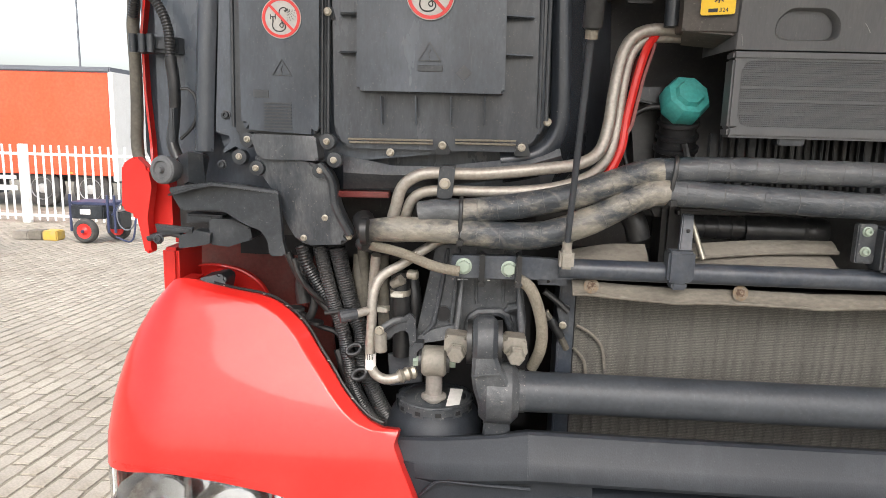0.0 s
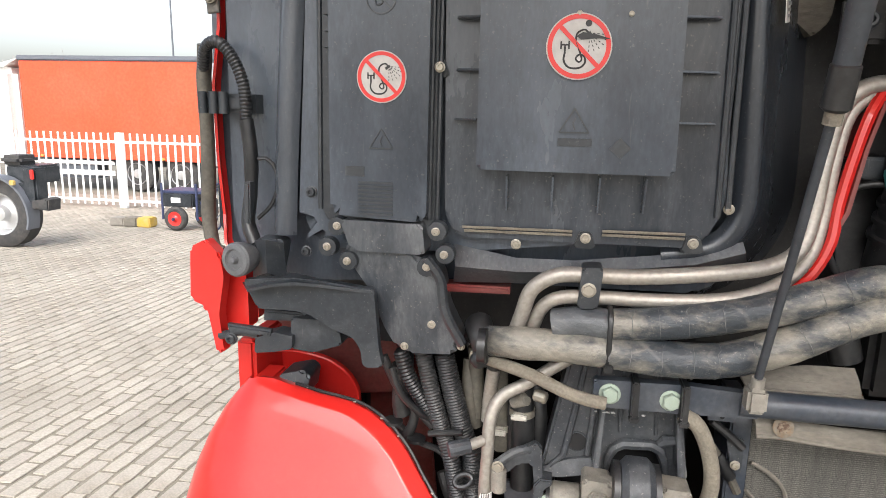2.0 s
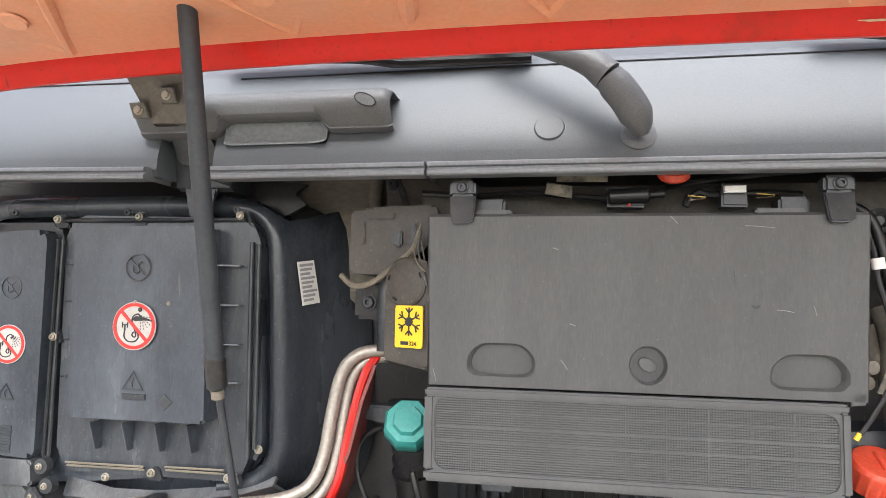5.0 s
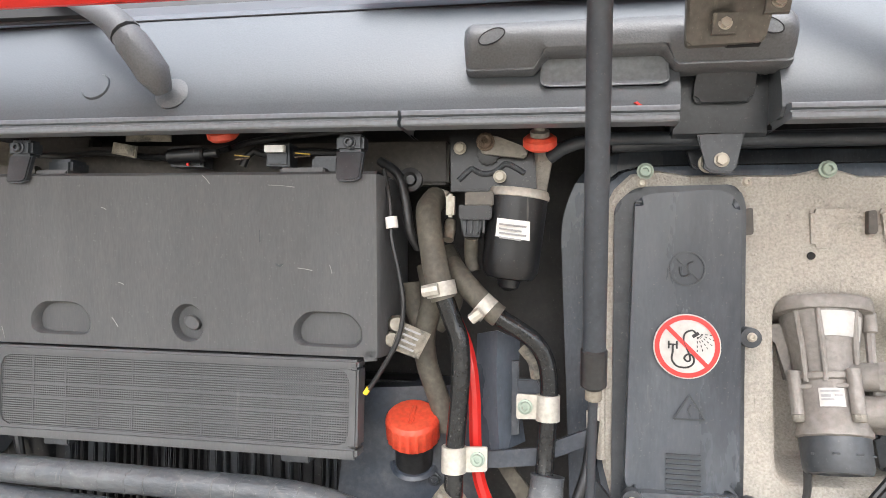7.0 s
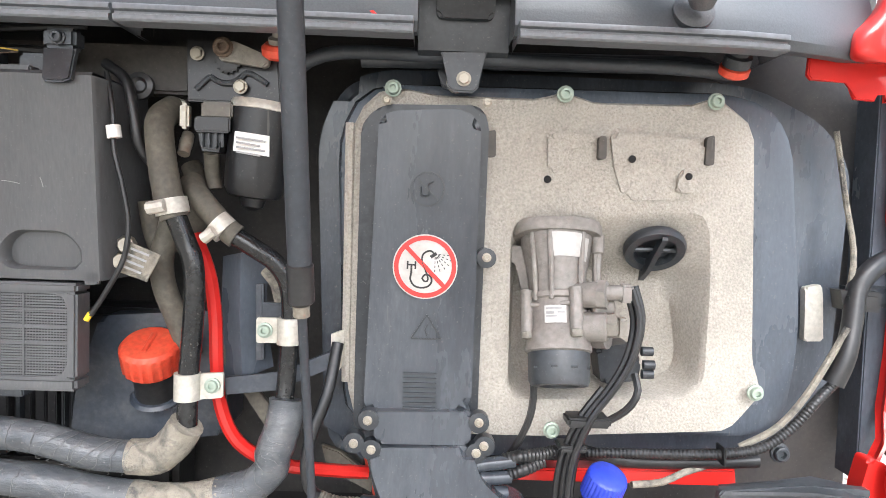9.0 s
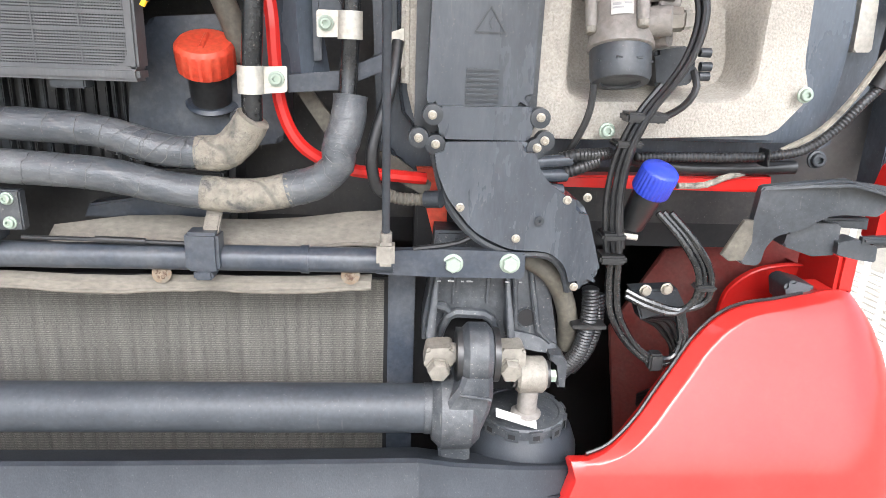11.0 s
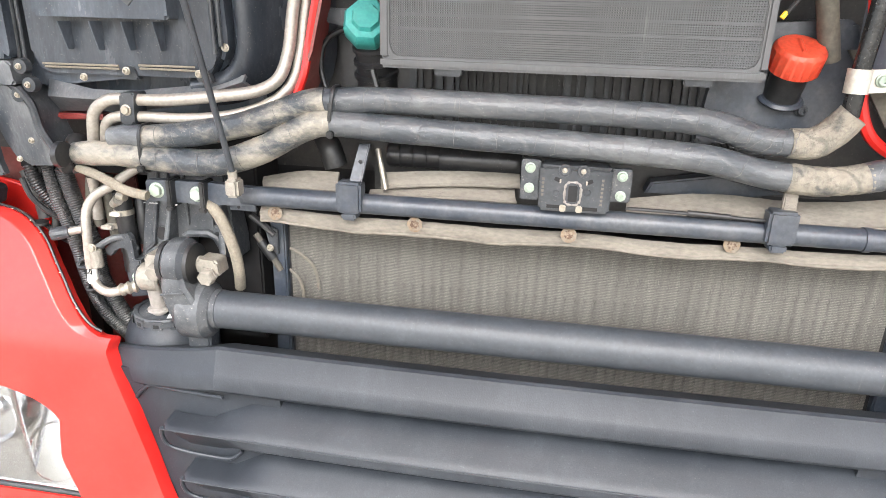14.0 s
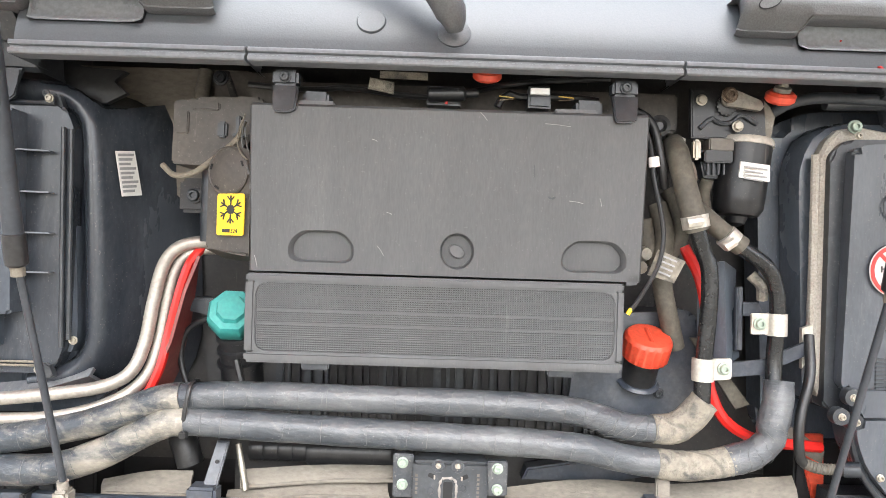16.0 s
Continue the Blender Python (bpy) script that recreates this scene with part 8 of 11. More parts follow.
part("dusty_sleeve", tube([(-0.007, 1.045, 1.383), (0.058, 1.045, 1.379), (0.125, 1.045, 1.383), (0.193, 1.045, 1.407), (0.240, 1.045, 1.433), (0.282, 1.045, 1.453), (0.310, 1.045, 1.455)], 0.0218, 0.01, 16, 0.03, 10), "dustyhose", hq, "tan-dusted sleeve")
part("sleeve_tie", tube([(-0.167, 1.040, 1.379), (-0.157, 1.040, 1.379)], 0.0222, 0.006, 16), "rubber", hq, "black tie")
part("elbow", tube([(-0.175, 1.100, 1.390), (-0.165, 1.075, 1.374), (-0.157, 1.080, 1.346)], 0.018, 0.008, 12, 0.05, 8), "rubber", hq)
def wrap_edges(hose, pts, r, step, slant, seed):
    """Loose slanting edges of the tape wound round a hose."""
    rnd = random.Random(seed)
    line = curve(pts, 0.004)
    bm = None
    d = int(step / 0.004)
    k = d // 2
    while k < len(line) - 12:
        t = (line[k + 1] - line[k - 1]).normalized()
        side = t.cross(Vector((0, 1, 0))).normalized()
        a0, a1 = radians(rnd.uniform(-100, -70)), radians(rnd.uniform(60, 100))
        pts2 = []
        lean = slant * rnd.uniform(0.6, 1.3)
        for j in range(13):
            a = a0 + (a1 - a0) * j / 12
            c = line[max(0, min(len(line) - 1, k + int(lean * a / 0.004)))]
            pts2.append(c + (r * 1.012) * (math.sin(a) * side - math.cos(a) * Vector((0, 1, 0))) + t * rnd.uniform(-0.0006, 0.0006))
        b = sweep(pts2, [0.0002] + [rnd.uniform(0.00025, 0.0005) for q in range(11)] + [0.0002], 5)
        bm = join(bm, b) if bm else b
        k += max(4, int(d * rnd.uniform(0.6, 1.35)))
    tagged(part("wrap_edges", bm, "rag", hose, "pale loose edges of the wrapping tape"), kind="stuff")


def strap(hose, x, z0, z1, y, w, tilt=0.0):
    """A flat cable tie drawn round two hoses, with its head in front."""
    pts = []
    for k in range(33):
        a = 2 * math.pi * k / 32
        zz = (z0 + z1) / 2 + (z1 - z0) / 2 * math.copysign(abs(math.sin(a)) ** 0.7, math.sin(a))
        pts.append(Vector((x + tilt * (zz - (z0 + z1) / 2), y - w * math.copysign(abs(math.cos(a)) ** 0.6, math.cos(a)), zz)))
    part("cable_tie", sweep(pts, [0.0032] * 33, 8, 0.5), "rubber", hose, "black cable tie")
    part("tie_head", block(x - 0.005, x + 0.006, y - w - 0.007, y - w + 0.002, z0 + 0.004, z0 + 0.014, 0.0015), "rubber", hose)


UPPER = [(0.30, 1.050, 1.488), (0.313, 1.050, 1.489), (0.403, 1.050, 1.493), (0.543, 1.050, 1.492), (0.671, 1.050, 1.491), (0.781, 1.055, 1.488), (0.865, 1.055, 1.482), (0.934, 1.060, 1.462), (0.975, 1.060, 1.459)]
LOWER = [(0.31, 1.045, 1.455), (0.323, 1.045, 1.455), (0.404, 1.045, 1.451), (0.545, 1.045, 1.446), (0.674, 1.045, 1.442), (0.785, 1.050, 1.437), (0.869, 1.050, 1.431), (0.938, 1.055, 1.416), (0.985, 1.055, 1.410)]
wrap_edges(hp, UPPER, 0.0197, 0.045, 0.006, 31)
wrap_edges(hq, LOWER, 0.0207, 0.048, 0.006, 32)
wrap_edges(hp, [(-0.007, 1.050, 1.414), (0.078, 1.050, 1.426), (0.165, 1.050, 1.445), (0.221, 1.050, 1.465), (0.268, 1.050, 1.483), (0.300, 1.050, 1.488)], 0.0209, 0.05, 0.004, 33)
wrap_edges(hq, [(-0.007, 1.045, 1.383), (0.058, 1.045, 1.379), (0.125, 1.045, 1.383), (0.193, 1.045, 1.407), (0.240, 1.045, 1.433), (0.310, 1.045, 1.455)], 0.022, 0.05, 0.004, 34)
wrap_edges(hq, [(1.084, 1.055, 1.417), (1.122, 1.055, 1.429), (1.146, 1.055, 1.452), (1.146, 1.055, 1.465), (1.157, 1.060, 1.503), (1.160, 1.065, 1.533)], 0.0217, 0.022, 0.01, 35)
wrap_edges(hp, [(0.88, 1.055, 1.478), (0.934, 1.060, 1.462), (0.975, 1.060, 1.459), (1.007, 1.060, 1.461), (1.030, 1.055, 1.480)], 0.0212, 0.014, 0.012, 36)
strap(hq, 0.312, 1.432, 1.512, 1.048, 0.0225, 0.13)
strap(hq, -0.009, 1.359, 1.437, 1.048, 0.0225, 0.0)

low = thing("steel_hose_line", "bent pale steel line with braided hose and fittings", "pipe", (-0.15, 1.07, 1.15))
part("pipe", tube([(-0.03, 1.09, 1.368), (-0.068, 1.080, 1.346), (-0.105, 1.075, 1.320), (-0.137, 1.070, 1.300), (-0.150, 1.060, 1.272), (-0.152, 1.055, 1.222), (-0.154, 1.055, 1.163), (-0.147, 1.055, 1.136), (-0.127, 1.055, 1.125), (-0.105, 1.060, 1.128)], 0.0085, 0.007, 12), "steel", low)
part("second_pipe", tube([(-0.151, 1.090, 1.331), (-0.156, 1.100, 1.286), (-0.158, 1.100, 1.249)], 0.009, 0.008, 12), "steel", low)
part("fitting", ribbed([(-0.107, 1.060, 1.128), (-0.094, 1.065, 1.132), (-0.080, 1.075, 1.134)], 0.0125, 0.011, 0.25), "zinc", low, "ribbed brass-grey fitting")
part("sleeve_label", rod((-0.153, 1.055, 1.170), (-0.153, 1.055, 1.143), 0.0092, seg=14), "white", low, "white barcode sleeve")
for i in range(4):
    a = (-0.152, 1.046, 1.164)
    part("print_bar", block(a[0] - 0.005 + i * 0.0028, a[0] - 0.0038 + i * 0.0028, a[1] - 0.0008, a[1] + 0.001, a[2] - 0.003, a[2] + 0.007, 0), "ink", low)
part("side_plug", rod((-0.158, 1.052, 1.244), (-0.176, 1.04, 1.241), 0.0072, seg=12), "steel", low)
part("plug_sleeve", knurled([(0, 0.0095, 0), (0.002, 0.0105, 1), (0.026, 0.0112, 1), (0.029, 0.0095, 0), (0.029, 0, 0)], (-0.174, 1.041, 1.241), (-0.9, -0.42, -0.12), 12, 0.0016), "cast", low, "knurled dark plug")
part("spacer", rod((-0.136, 1.050, 1.208), (-0.135, 1.050, 1.175), 0.0105, seg=16, bevel=0.002), "nut", low)
fasten(low, [(-0.137, 1.045, 1.213)], "nutbolt", 0.008, "bolt")
part("clip_arm", tube([(-0.144, 1.060, 1.205), (-0.118, 1.070, 1.222), (-0.097, 1.080, 1.223), (-0.083, 1.090, 1.199)], 0.006, 0.01, 8), "cast", low)

part("arched_bracket", slab([(-0.138, 1.075, 1.196), (-0.118, 1.075, 1.219), (-0.090, 1.075, 1.235), (-0.081, 1.075, 1.226), (-0.078, 1.075, 1.174), (-0.089, 1.075, 1.173), (-0.093, 1.075, 1.206), (-0.112, 1.075, 1.204), (-0.127, 1.075, 1.186)], 0.012, 0.002, 0.004), "cast", low, "black arched bracket")
part("side_plate", slab([(-0.133, 1.120, 1.146), (-0.079, 1.120, 1.161), (-0.071, 1.120, 1.098), (-0.128, 1.120, 1.087)], 0.01, 0.002), "bluebar", low)
for p, r in (((-0.111, 1.095, 1.264), 0.0165), ((-0.139, 1.105, 1.234), 0.0125)):
    clamp = part("hose_clamp", lathe([(-0.005, r), (-0.005, r + 0.0012), (0.005, r + 0.0012), (0.005, r)], (p[0], p[1] + 0.014, p[2]), (0, 0, 1), 20), "zinc", low, "worn metal hose clamp")
    part("clamp_screw", join(block(p[0] - 0.011, p[0] + 0.004, p[1] - 0.01, p[1] + 0.002, p[2] - 0.0045, p[2] + 0.0045, 0.0015), rod((p[0] - 0.014, p[1] - 0.006, p[2] - 0.001), (p[0] + 0.007, p[1] - 0.006, p[2] - 0.001), 0.0042, seg=8)), "clip", clamp)
part("hose_stub", tube([(-0.112, 1.11, 1.3), (-0.111, 1.109, 1.264), (-0.108, 1.11, 1.21), (-0.107, 1.11, 1.15)], 0.0162, 0.01, 14, 0.02), "rubber", low, "black rubber hose")
part("hose_stub", tube([(-0.146, 1.12, 1.325), (-0.142, 1.119, 1.26), (-0.138, 1.119, 1.2)], 0.0122, 0.01, 12), "oldrubber", low, "dull rubber hose")
part("brass_fitting", knurled([(-0.008, 0.006, 0), (-0.006, 0.0085, 1), (0.008, 0.0085, 1), (0.01, 0.006, 0), (0.01, 0, 0)], (-0.088, 1.075, 1.303), (0.9, -0.3, -0.1), 9, 0.001), "zinc", low, "small ribbed brass fitting")
part("stub_fitting", rod((-0.123, 1.100, 1.279), (-0.106, 1.090, 1.291), 0.008, 0.0095, 12), "nut", low)
br = thing("braided_hose", "tan braided hose looped over the cross bar", "hose", (-0.05, 1.05, 1.3))
part("run", tube([(-0.178, 1.080, 1.351), (-0.141, 1.060, 1.350), (-0.098, 1.045, 1.343), (-0.056, 1.035, 1.329), (-0.030, 1.030, 1.324), (-0.008, 1.030, 1.321)], 0.0082, 0.008, 12), "braid", br)
part("loop", tube([(0.085, 1.050, 1.309), (0.105, 1.045, 1.296), (0.120, 1.045, 1.264), (0.129, 1.050, 1.224), (0.128, 1.060, 1.186), (0.118, 1.080, 1.149)], 0.0098, 0.008, 12), "braid", br)
part("end_collar", lathe([(0, 0.009), (0.004, 0.012), (0.012, 0.012), (0.016, 0.009)], (-0.172, 1.055, 1.360), (0.6, -0.5, -0.4), 12), "rubber", br)
wires = thing("wiring_conduit", "bundle of black ribbed conduits below the duct elbow", "conduit", (-0.22, 1.1, 1.05))
part("conduit", ribbed([(-0.252, 1.110, 1.339), (-0.236, 1.100, 1.283), (-0.220, 1.100, 1.228), (-0.206, 1.095, 1.188), (-0.198, 1.095, 1.140), (-0.190, 1.100, 1.094), (-0.170, 1.105, 1.048), (-0.139, 1.120, 1.0)], 0.0125, 0.0042, 0.1), "conduit", wires)
part("conduit", ribbed([(-0.222, 1.110, 1.338), (-0.208, 1.108, 1.282), (-0.192, 1.108, 1.225), (-0.178, 1.108, 1.188), (-0.177, 1.108, 1.140), (-0.162, 1.110, 1.094), (-0.137, 1.115, 1.04), (-0.12, 1.13, 1.0)], 0.0148, 0.0042, 0.1, 14), "conduit", wires, "wide grey ribbed conduit")
part("conduit", ribbed([(-0.281, 1.100, 1.341), (-0.270, 1.100, 1.305), (-0.248, 1.110, 1.261), (-0.225, 1.120, 1.225)], 0.0115), "rubber", wires)
part("cable", tube([(-0.292, 1.090, 1.319), (-0.279, 1.090, 1.283), (-0.254, 1.100, 1.252), (-0.234, 1.120, 1.233)], 0.005, 0.012, 8), "rubber", wires)

part("hose", tube([(-0.126, 1.130, 1.281), (-0.120, 1.120, 1.235), (-0.120, 1.120, 1.183)], 0.014, 0.01, 12, 0.03), "rubber", wires)
part("hose", tube([(-0.098, 1.140, 1.296), (-0.089, 1.130, 1.251), (-0.090, 1.130, 1.199)], 0.013, 0.01, 12), "rubber", wires)
part("hose", tube([(-0.187, 1.140, 1.322), (-0.187, 1.130, 1.276), (-0.179, 1.130, 1.225)], 0.012, 0.01, 12), "oldrubber", wires)
for cx, cz, w in ((-0.186, 1.166, 0.012), (-0.176, 1.122, 0.012)):
    loop = [Vector((cx + w * math.cos(a), 1.08 + 0.004 * math.sin(a), cz + 0.0075 * math.sin(a) + 0.25 * w * math.cos(a))) for a in [6.2832 * k / 20 for k in range(21)]]
    part("clip", sweep(loop, [0.0042] * 21, 8), "rubber", wires, "oval black cable clip")
part("clip", rod((-0.238, 1.09, 1.226), (-0.19, 1.085, 1.236), 0.0045, seg=8), "rubber", wires)
part("dark_hose", tube([(-0.280, 1.12, 1.335), (-0.28, 1.12, 1.305), (-0.286, 1.12, 1.263), (-0.283, 1.12, 1.236)], 0.0125, 0.01, 12, 0.03), "rubber", wires)
part("dark_hose", tube([(-0.310, 1.115, 1.325), (-0.289, 1.115, 1.281), (-0.262, 1.12, 1.248), (-0.237, 1.12, 1.222)], 0.0065, 0.01, 10), "rubber", wires)
part("dark_hose", tube([(-0.272, 1.125, 1.262), (-0.266, 1.125, 1.232), (-0.276, 1.125, 1.204), (-0.291, 1.13, 1.196)], 0.0075, 0.008, 10), "rubber", wires)
part("dark_hose", tube([(-0.3, 1.13, 1.222), (-0.262, 1.13, 1.192), (-0.23, 1.125, 1.184), (-0.214, 1.12, 1.172)], 0.005, 0.01, 8), "rubber", wires)
part("dark_hose", tube([(-0.224, 1.125, 1.15), (-0.214, 1.12, 1.12), (-0.2, 1.12, 1.085)], 0.0075, 0.01, 8), "rubber", wires)
part("dark_hose", tube([(-0.181, 1.13, 1.345), (-0.178, 1.13, 1.3), (-0.174, 1.13, 1.24)], 0.0105, 0.01, 12), "oldrubber", wires)
for p in ((-0.285, 1.105, 1.31), (-0.284, 1.105, 1.268), (-0.296, 1.11, 1.224), (-0.262, 1.11, 1.2)):
    part("tie", lathe([(-0.0025, 0.0138), (0.0025, 0.0138)], (p[0], 1.12, p[2]), (0.1, 0, 1), 14), "rubber", wires)



# ---- middle: engine cover with intake grille ----
cv = thing("engine_cover", "dusty dark grey plastic cover plate with moulded pockets", "cover", (0.67, 1.03, 1.67))
CT, CB = 1.024, 1.046


def cpt(x, z):
    """A point on the cover's face."""
    return Vector((x, CB + (CT - CB) * (z - 1.67) / 0.237, z))


XL, XR, ZB, ZTOP = 0.392, 0.945, 1.671, 1.906
pockets = [(0.491, 1.045, 1.708), (0.879, 1.045, 1.705)]
nut = (0.684, 1.045, 1.707)


def pocket_outline(p, w, h, cut):
    x, z = p[0], p[2]
    return [(x - w, z - h * 0.7), (x - w, z + h * 0.2), (x - w + cut, z + h), (x + w - cut, z + h), (x + w, z + h * 0.2), (x + w, z - h * 0.7), (x + w - cut * 0.6, z - h), (x - w + cut * 0.6, z - h)]


def star(poly, angles, c):
    """Where rays from c meet a closed outline (x, z)."""
    out = []
    for a in angles:
        d = Vector((math.cos(a), math.sin(a)))
        best = None
        for p, q in zip(poly, poly[1:] + poly[:1]):
            p2, q2 = Vector((p[0] - c[0], p[2] - c[2])), Vector((q[0] - c[0], q[2] - c[2]))
            e = q2 - p2
            det = d.x * -e.y + e.x * d.y
            if abs(det) < 1e-9:
                continue
            t = (p2.x * -e.y + e.x * p2.y) / det
            s = (d.x * p2.y - d.y * p2.x) / det
            if t > 0 and -1e-6 <= s <= 1 + 1e-6 and (best is None or t < best):
                best = t
        out.append((c[0] + d.x * best, c[2] + d.y * best))
    return out


# the face is built in strips so that the pockets go into it
def plate_with_pockets():
    bm = bmesh.new()
    shapes = [(pockets[0], 0.047, 0.023, 0.018), (nut, 0.024, 0.025, 0.016), (pockets[1], 0.047, 0.023, 0.018)]
    xs = [XL, (pockets[0][0] + nut[0]) / 2, (pockets[1][0] + nut[0]) / 2, XR]
    zc = 1.752
    strips = []
    for i, (p, w, h, cut) in enumerate(shapes):
        bm = bmesh.new()
        x0, x1 = xs[i], xs[i + 1]
        corners = [math.atan2(z - p[2], x - p[0]) % (2 * math.pi) for x in (x0, x1) for z in (ZB, zc)]
        angles = sorted([a for a in [2 * math.pi * k / 40 + 0.04 for k in range(40)] if min(abs(a - b) for b in corners) > 0.05] + corners)
        corner = [cpt(p[0] + 0.0245 * math.cos(a), p[2] + 0.026 * math.sin(a)) for a in [2 * math.pi * k / 24 for k in range(24)]] if i == 1 else rounded([cpt(x, z) for x, z in pocket_outline(p, w, h, cut)], 0.012, 3)
        shape = [tuple(q) for q in corner]
        frame_box = [(x0, 0, ZB), (x1, 0, ZB), (x1, 0, zc), (x0, 0, zc)]
        inner = [cpt(x, z) for x, z in star(shape, angles, p)]
        outer = [cpt(x, z) for x, z in star(frame_box, angles, p)]
        a = [bm.verts.new(q) for q in outer]
        b = [bm.verts.new(q) for q in inner]
        c0 = [bm.verts.new(q + Vector((0, 0.003, 0)) + (Vector((p[0], q.y, p[2])) - q) * 0.06) for q in inner]
        c = [bm.verts.new(q + Vector((0, 0.014, 0)) + (Vector((p[0], q.y, p[2])) - q) * 0.12) for q in inner]
        n = len(a)
        for r0, r1 in ((a, b), (b, c0), (c0, c)):
            for k in range(n):
                bm.faces.new((r1[k], r1[(k + 1) % n], r0[(k + 1) % n], r0[k]))
        bm.faces.new(c[::-1])
        strips.append(bm)
    bm = bmesh.new()
    nx = 12
    rows = [[cpt(XL + (XR - XL) * k / nx, z) for k in range(nx + 1)] for z in (zc, 1.8, 1.85, ZTOP - 0.004)]
    rows.append([cpt(XL + (XR - XL) * k / nx, ZTOP) + Vector((0, 0.004, 0)) for k in range(nx + 1)])
    rows.append([cpt(XL + (XR - XL) * k / nx, ZTOP) + Vector((0, 0.11, 0)) for k in range(nx + 1)])
    g = [[bm.verts.new(q) for q in r] for r in rows]
    for r0, r1 in zip(g, g[1:]):
        for k in range(nx):
            bm.faces.new((r0[k], r0[k + 1], r1[k + 1], r1[k]))
    sides = []
    for x, s in ((XL, -1), (XR, 1)):
        top, bm = bm, bmesh.new()
        f = [cpt(x, ZB), cpt(x, zc), cpt(x, ZTOP - 0.004)]
        k = [q + Vector((s * 0.003, 0.004, 0)) for q in f]
        m = [q + Vector((s * 0.012, 0.12, 0)) for q in f]
        for r0, r1 in ((f, k), (k, m)):
            va, vb = [bm.verts.new(q) for q in r0], [bm.verts.new(q) for q in r1]
            for j in range(2):
                bm.faces.new((va[j], va[j + 1], vb[j + 1], vb[j]))
        bmesh.ops.remove_doubles(bm, verts=bm.verts, dist=0.0001)
        sides.append(bm)
        bm = top
    low, bm = bm, bmesh.new()
    va = [bm.verts.new(cpt(XL, ZB)), bm.verts.new(cpt(XR, ZB)), bm.verts.new(cpt(XR, ZB) + Vector((0, 0.03, -0.003))), bm.verts.new(cpt(XL, ZB) + Vector((0, 0.03, -0.003)))]
    bm.faces.new(va)
    return [low] + strips + sides + [bm]


for name, bm in zip(("face", "pocket_panel", "pocket_panel", "pocket_panel", "side_face", "side_face", "lower_edge"), plate_with_pockets()):
    part(name, bm, "cover", cv)
part("moulded_nut", sweep([Vector((nut[0], nut[1] + d, nut[2])) for d in (0.014, 0.006, 0.005, 0.0055, 0.012)], [0.013, 0.0122, 0.0105, 0.0085, 0.0075], 20, 0.72), "cover", cv)
o = [(0.787, 1.030, 1.872), (0.945, 1.030, 1.874), (0.789, 1.035, 1.815)]
part("scored_line", strip((o[0][0], o[0][2]), (o[1][0] - 0.003, o[0][2]), 0.0012, 1.029, 0.003), "black", cv)
part("scored_line", strip((o[0][0], o[0][2]), (o[2][0], o[2][2]), 0.0012, 1.031, 0.003), "black", cv)
for a, b in (((0.710, 1.030, 1.902), (0.720, 1.030, 1.891)), ((0.801, 1.030, 1.889), (0.838, 1.030, 1.886)), ((0.840, 1.035, 1.783), (0.860, 1.035, 1.780)), ((0.883, 1.035, 1.788), (0.886, 1.035, 1.777)), ((0.583, 1.040, 1.759), (0.591, 1.040, 1.756)), ((0.571, 1.042, 1.711), (0.580, 1.042, 1.698)), ((0.560, 1.035, 1.860), (0.568, 1.035, 1.857)), ((0.397, 1.045, 1.693), (0.401, 1.045, 1.676))):
    a, b = Vector(a), Vector(b)
    a, b = cpt(a.x, a.z) + Vector((0, -0.0002, 0)), cpt(b.x, b.z) + Vector((0, -0.0002, 0))
    part("scratch", tube([a, a.lerp(b, 0.5) + Vector((0.0002, 0, 0.0005)), b], 0.0005, 0.004, 5), "scuff", cv, "pale scratch")
part("dimple", annulus((0.815, 1.036, 1.790), 0.003, 0.006, -0.001, 20), "black", cv)
part("bottom_corner", slab([cpt(0.927, ZB - 0.006), cpt(0.927, ZB + 0.01), cpt(XR, ZB + 0.01), cpt(XR - 0.002, ZB - 0.004)], 0.006, 0.001), "cover", cv)
for x in ((0.438, 1.030, 1.925)[0], (0.911, 1.030, 1.921)[0]):
    c = thing("cover_clip", "black plastic clip holding the engine cover", "clip", (x, 1.03, 1.9), group="cover clips")
    part("head", block(x - 0.018, x + 0.018, 1.02, 1.045, 1.93, 1.952, 0.004), "black", c)
    part("tongue", slab([(x - 0.018, 1.022, 1.93), (x + 0.018, 1.022, 1.93), (x + 0.016, 1.014, 1.896), (x + 0.008, 1.014, 1.892), (x - 0.012, 1.014, 1.892), (x - 0.015, 1.014, 1.896)], 0.008, 0.002), "black", c)
    fasten(c, [(x, 1.02, 1.941)], "darkscrew", 0.0085)
for x0, x1 in ((0.455, 0.505), (0.815, 0.875)):
    part("top_tab", block(x0, x1, 1.03, 1.06, 1.904, 1.912, 0.002), "cover", cv)

gr = thing("intake_grille", "grey plastic intake grille with fine perforated field", "grille", (0.66, 1.03, 1.54))
G = [(0.388, 1.042, 1.669), (0.923, 1.042, 1.667), (0.920, 1.040, 1.542), (0.387, 1.040, 1.542)]
gx0, gx1, gz0, gz1 = G[3][0], G[1][0], (G[2][2] + G[3][2]) / 2, (G[0][2] + G[1][2]) / 2
F = (gx0 + 0.014, gx1 - 0.012, gz0 + 0.016, gz1 - 0.012)
part("top_rim", block(gx0, gx1, 1.038, 1.07, F[3], gz1, 0.003), "cover", gr)
part("bottom_rim", block(gx0, gx1, 1.036, 1.07, gz0, F[2], 0.004), "cover", gr)
part("side_rim", block(gx0, F[0], 1.037, 1.07, F[2] - 0.002, F[3] + 0.002, 0.003), "cover", gr)
part("side_rim", block(F[1], gx1, 1.037, 1.07, F[2] - 0.002, F[3] + 0.002, 0.003), "cover", gr)
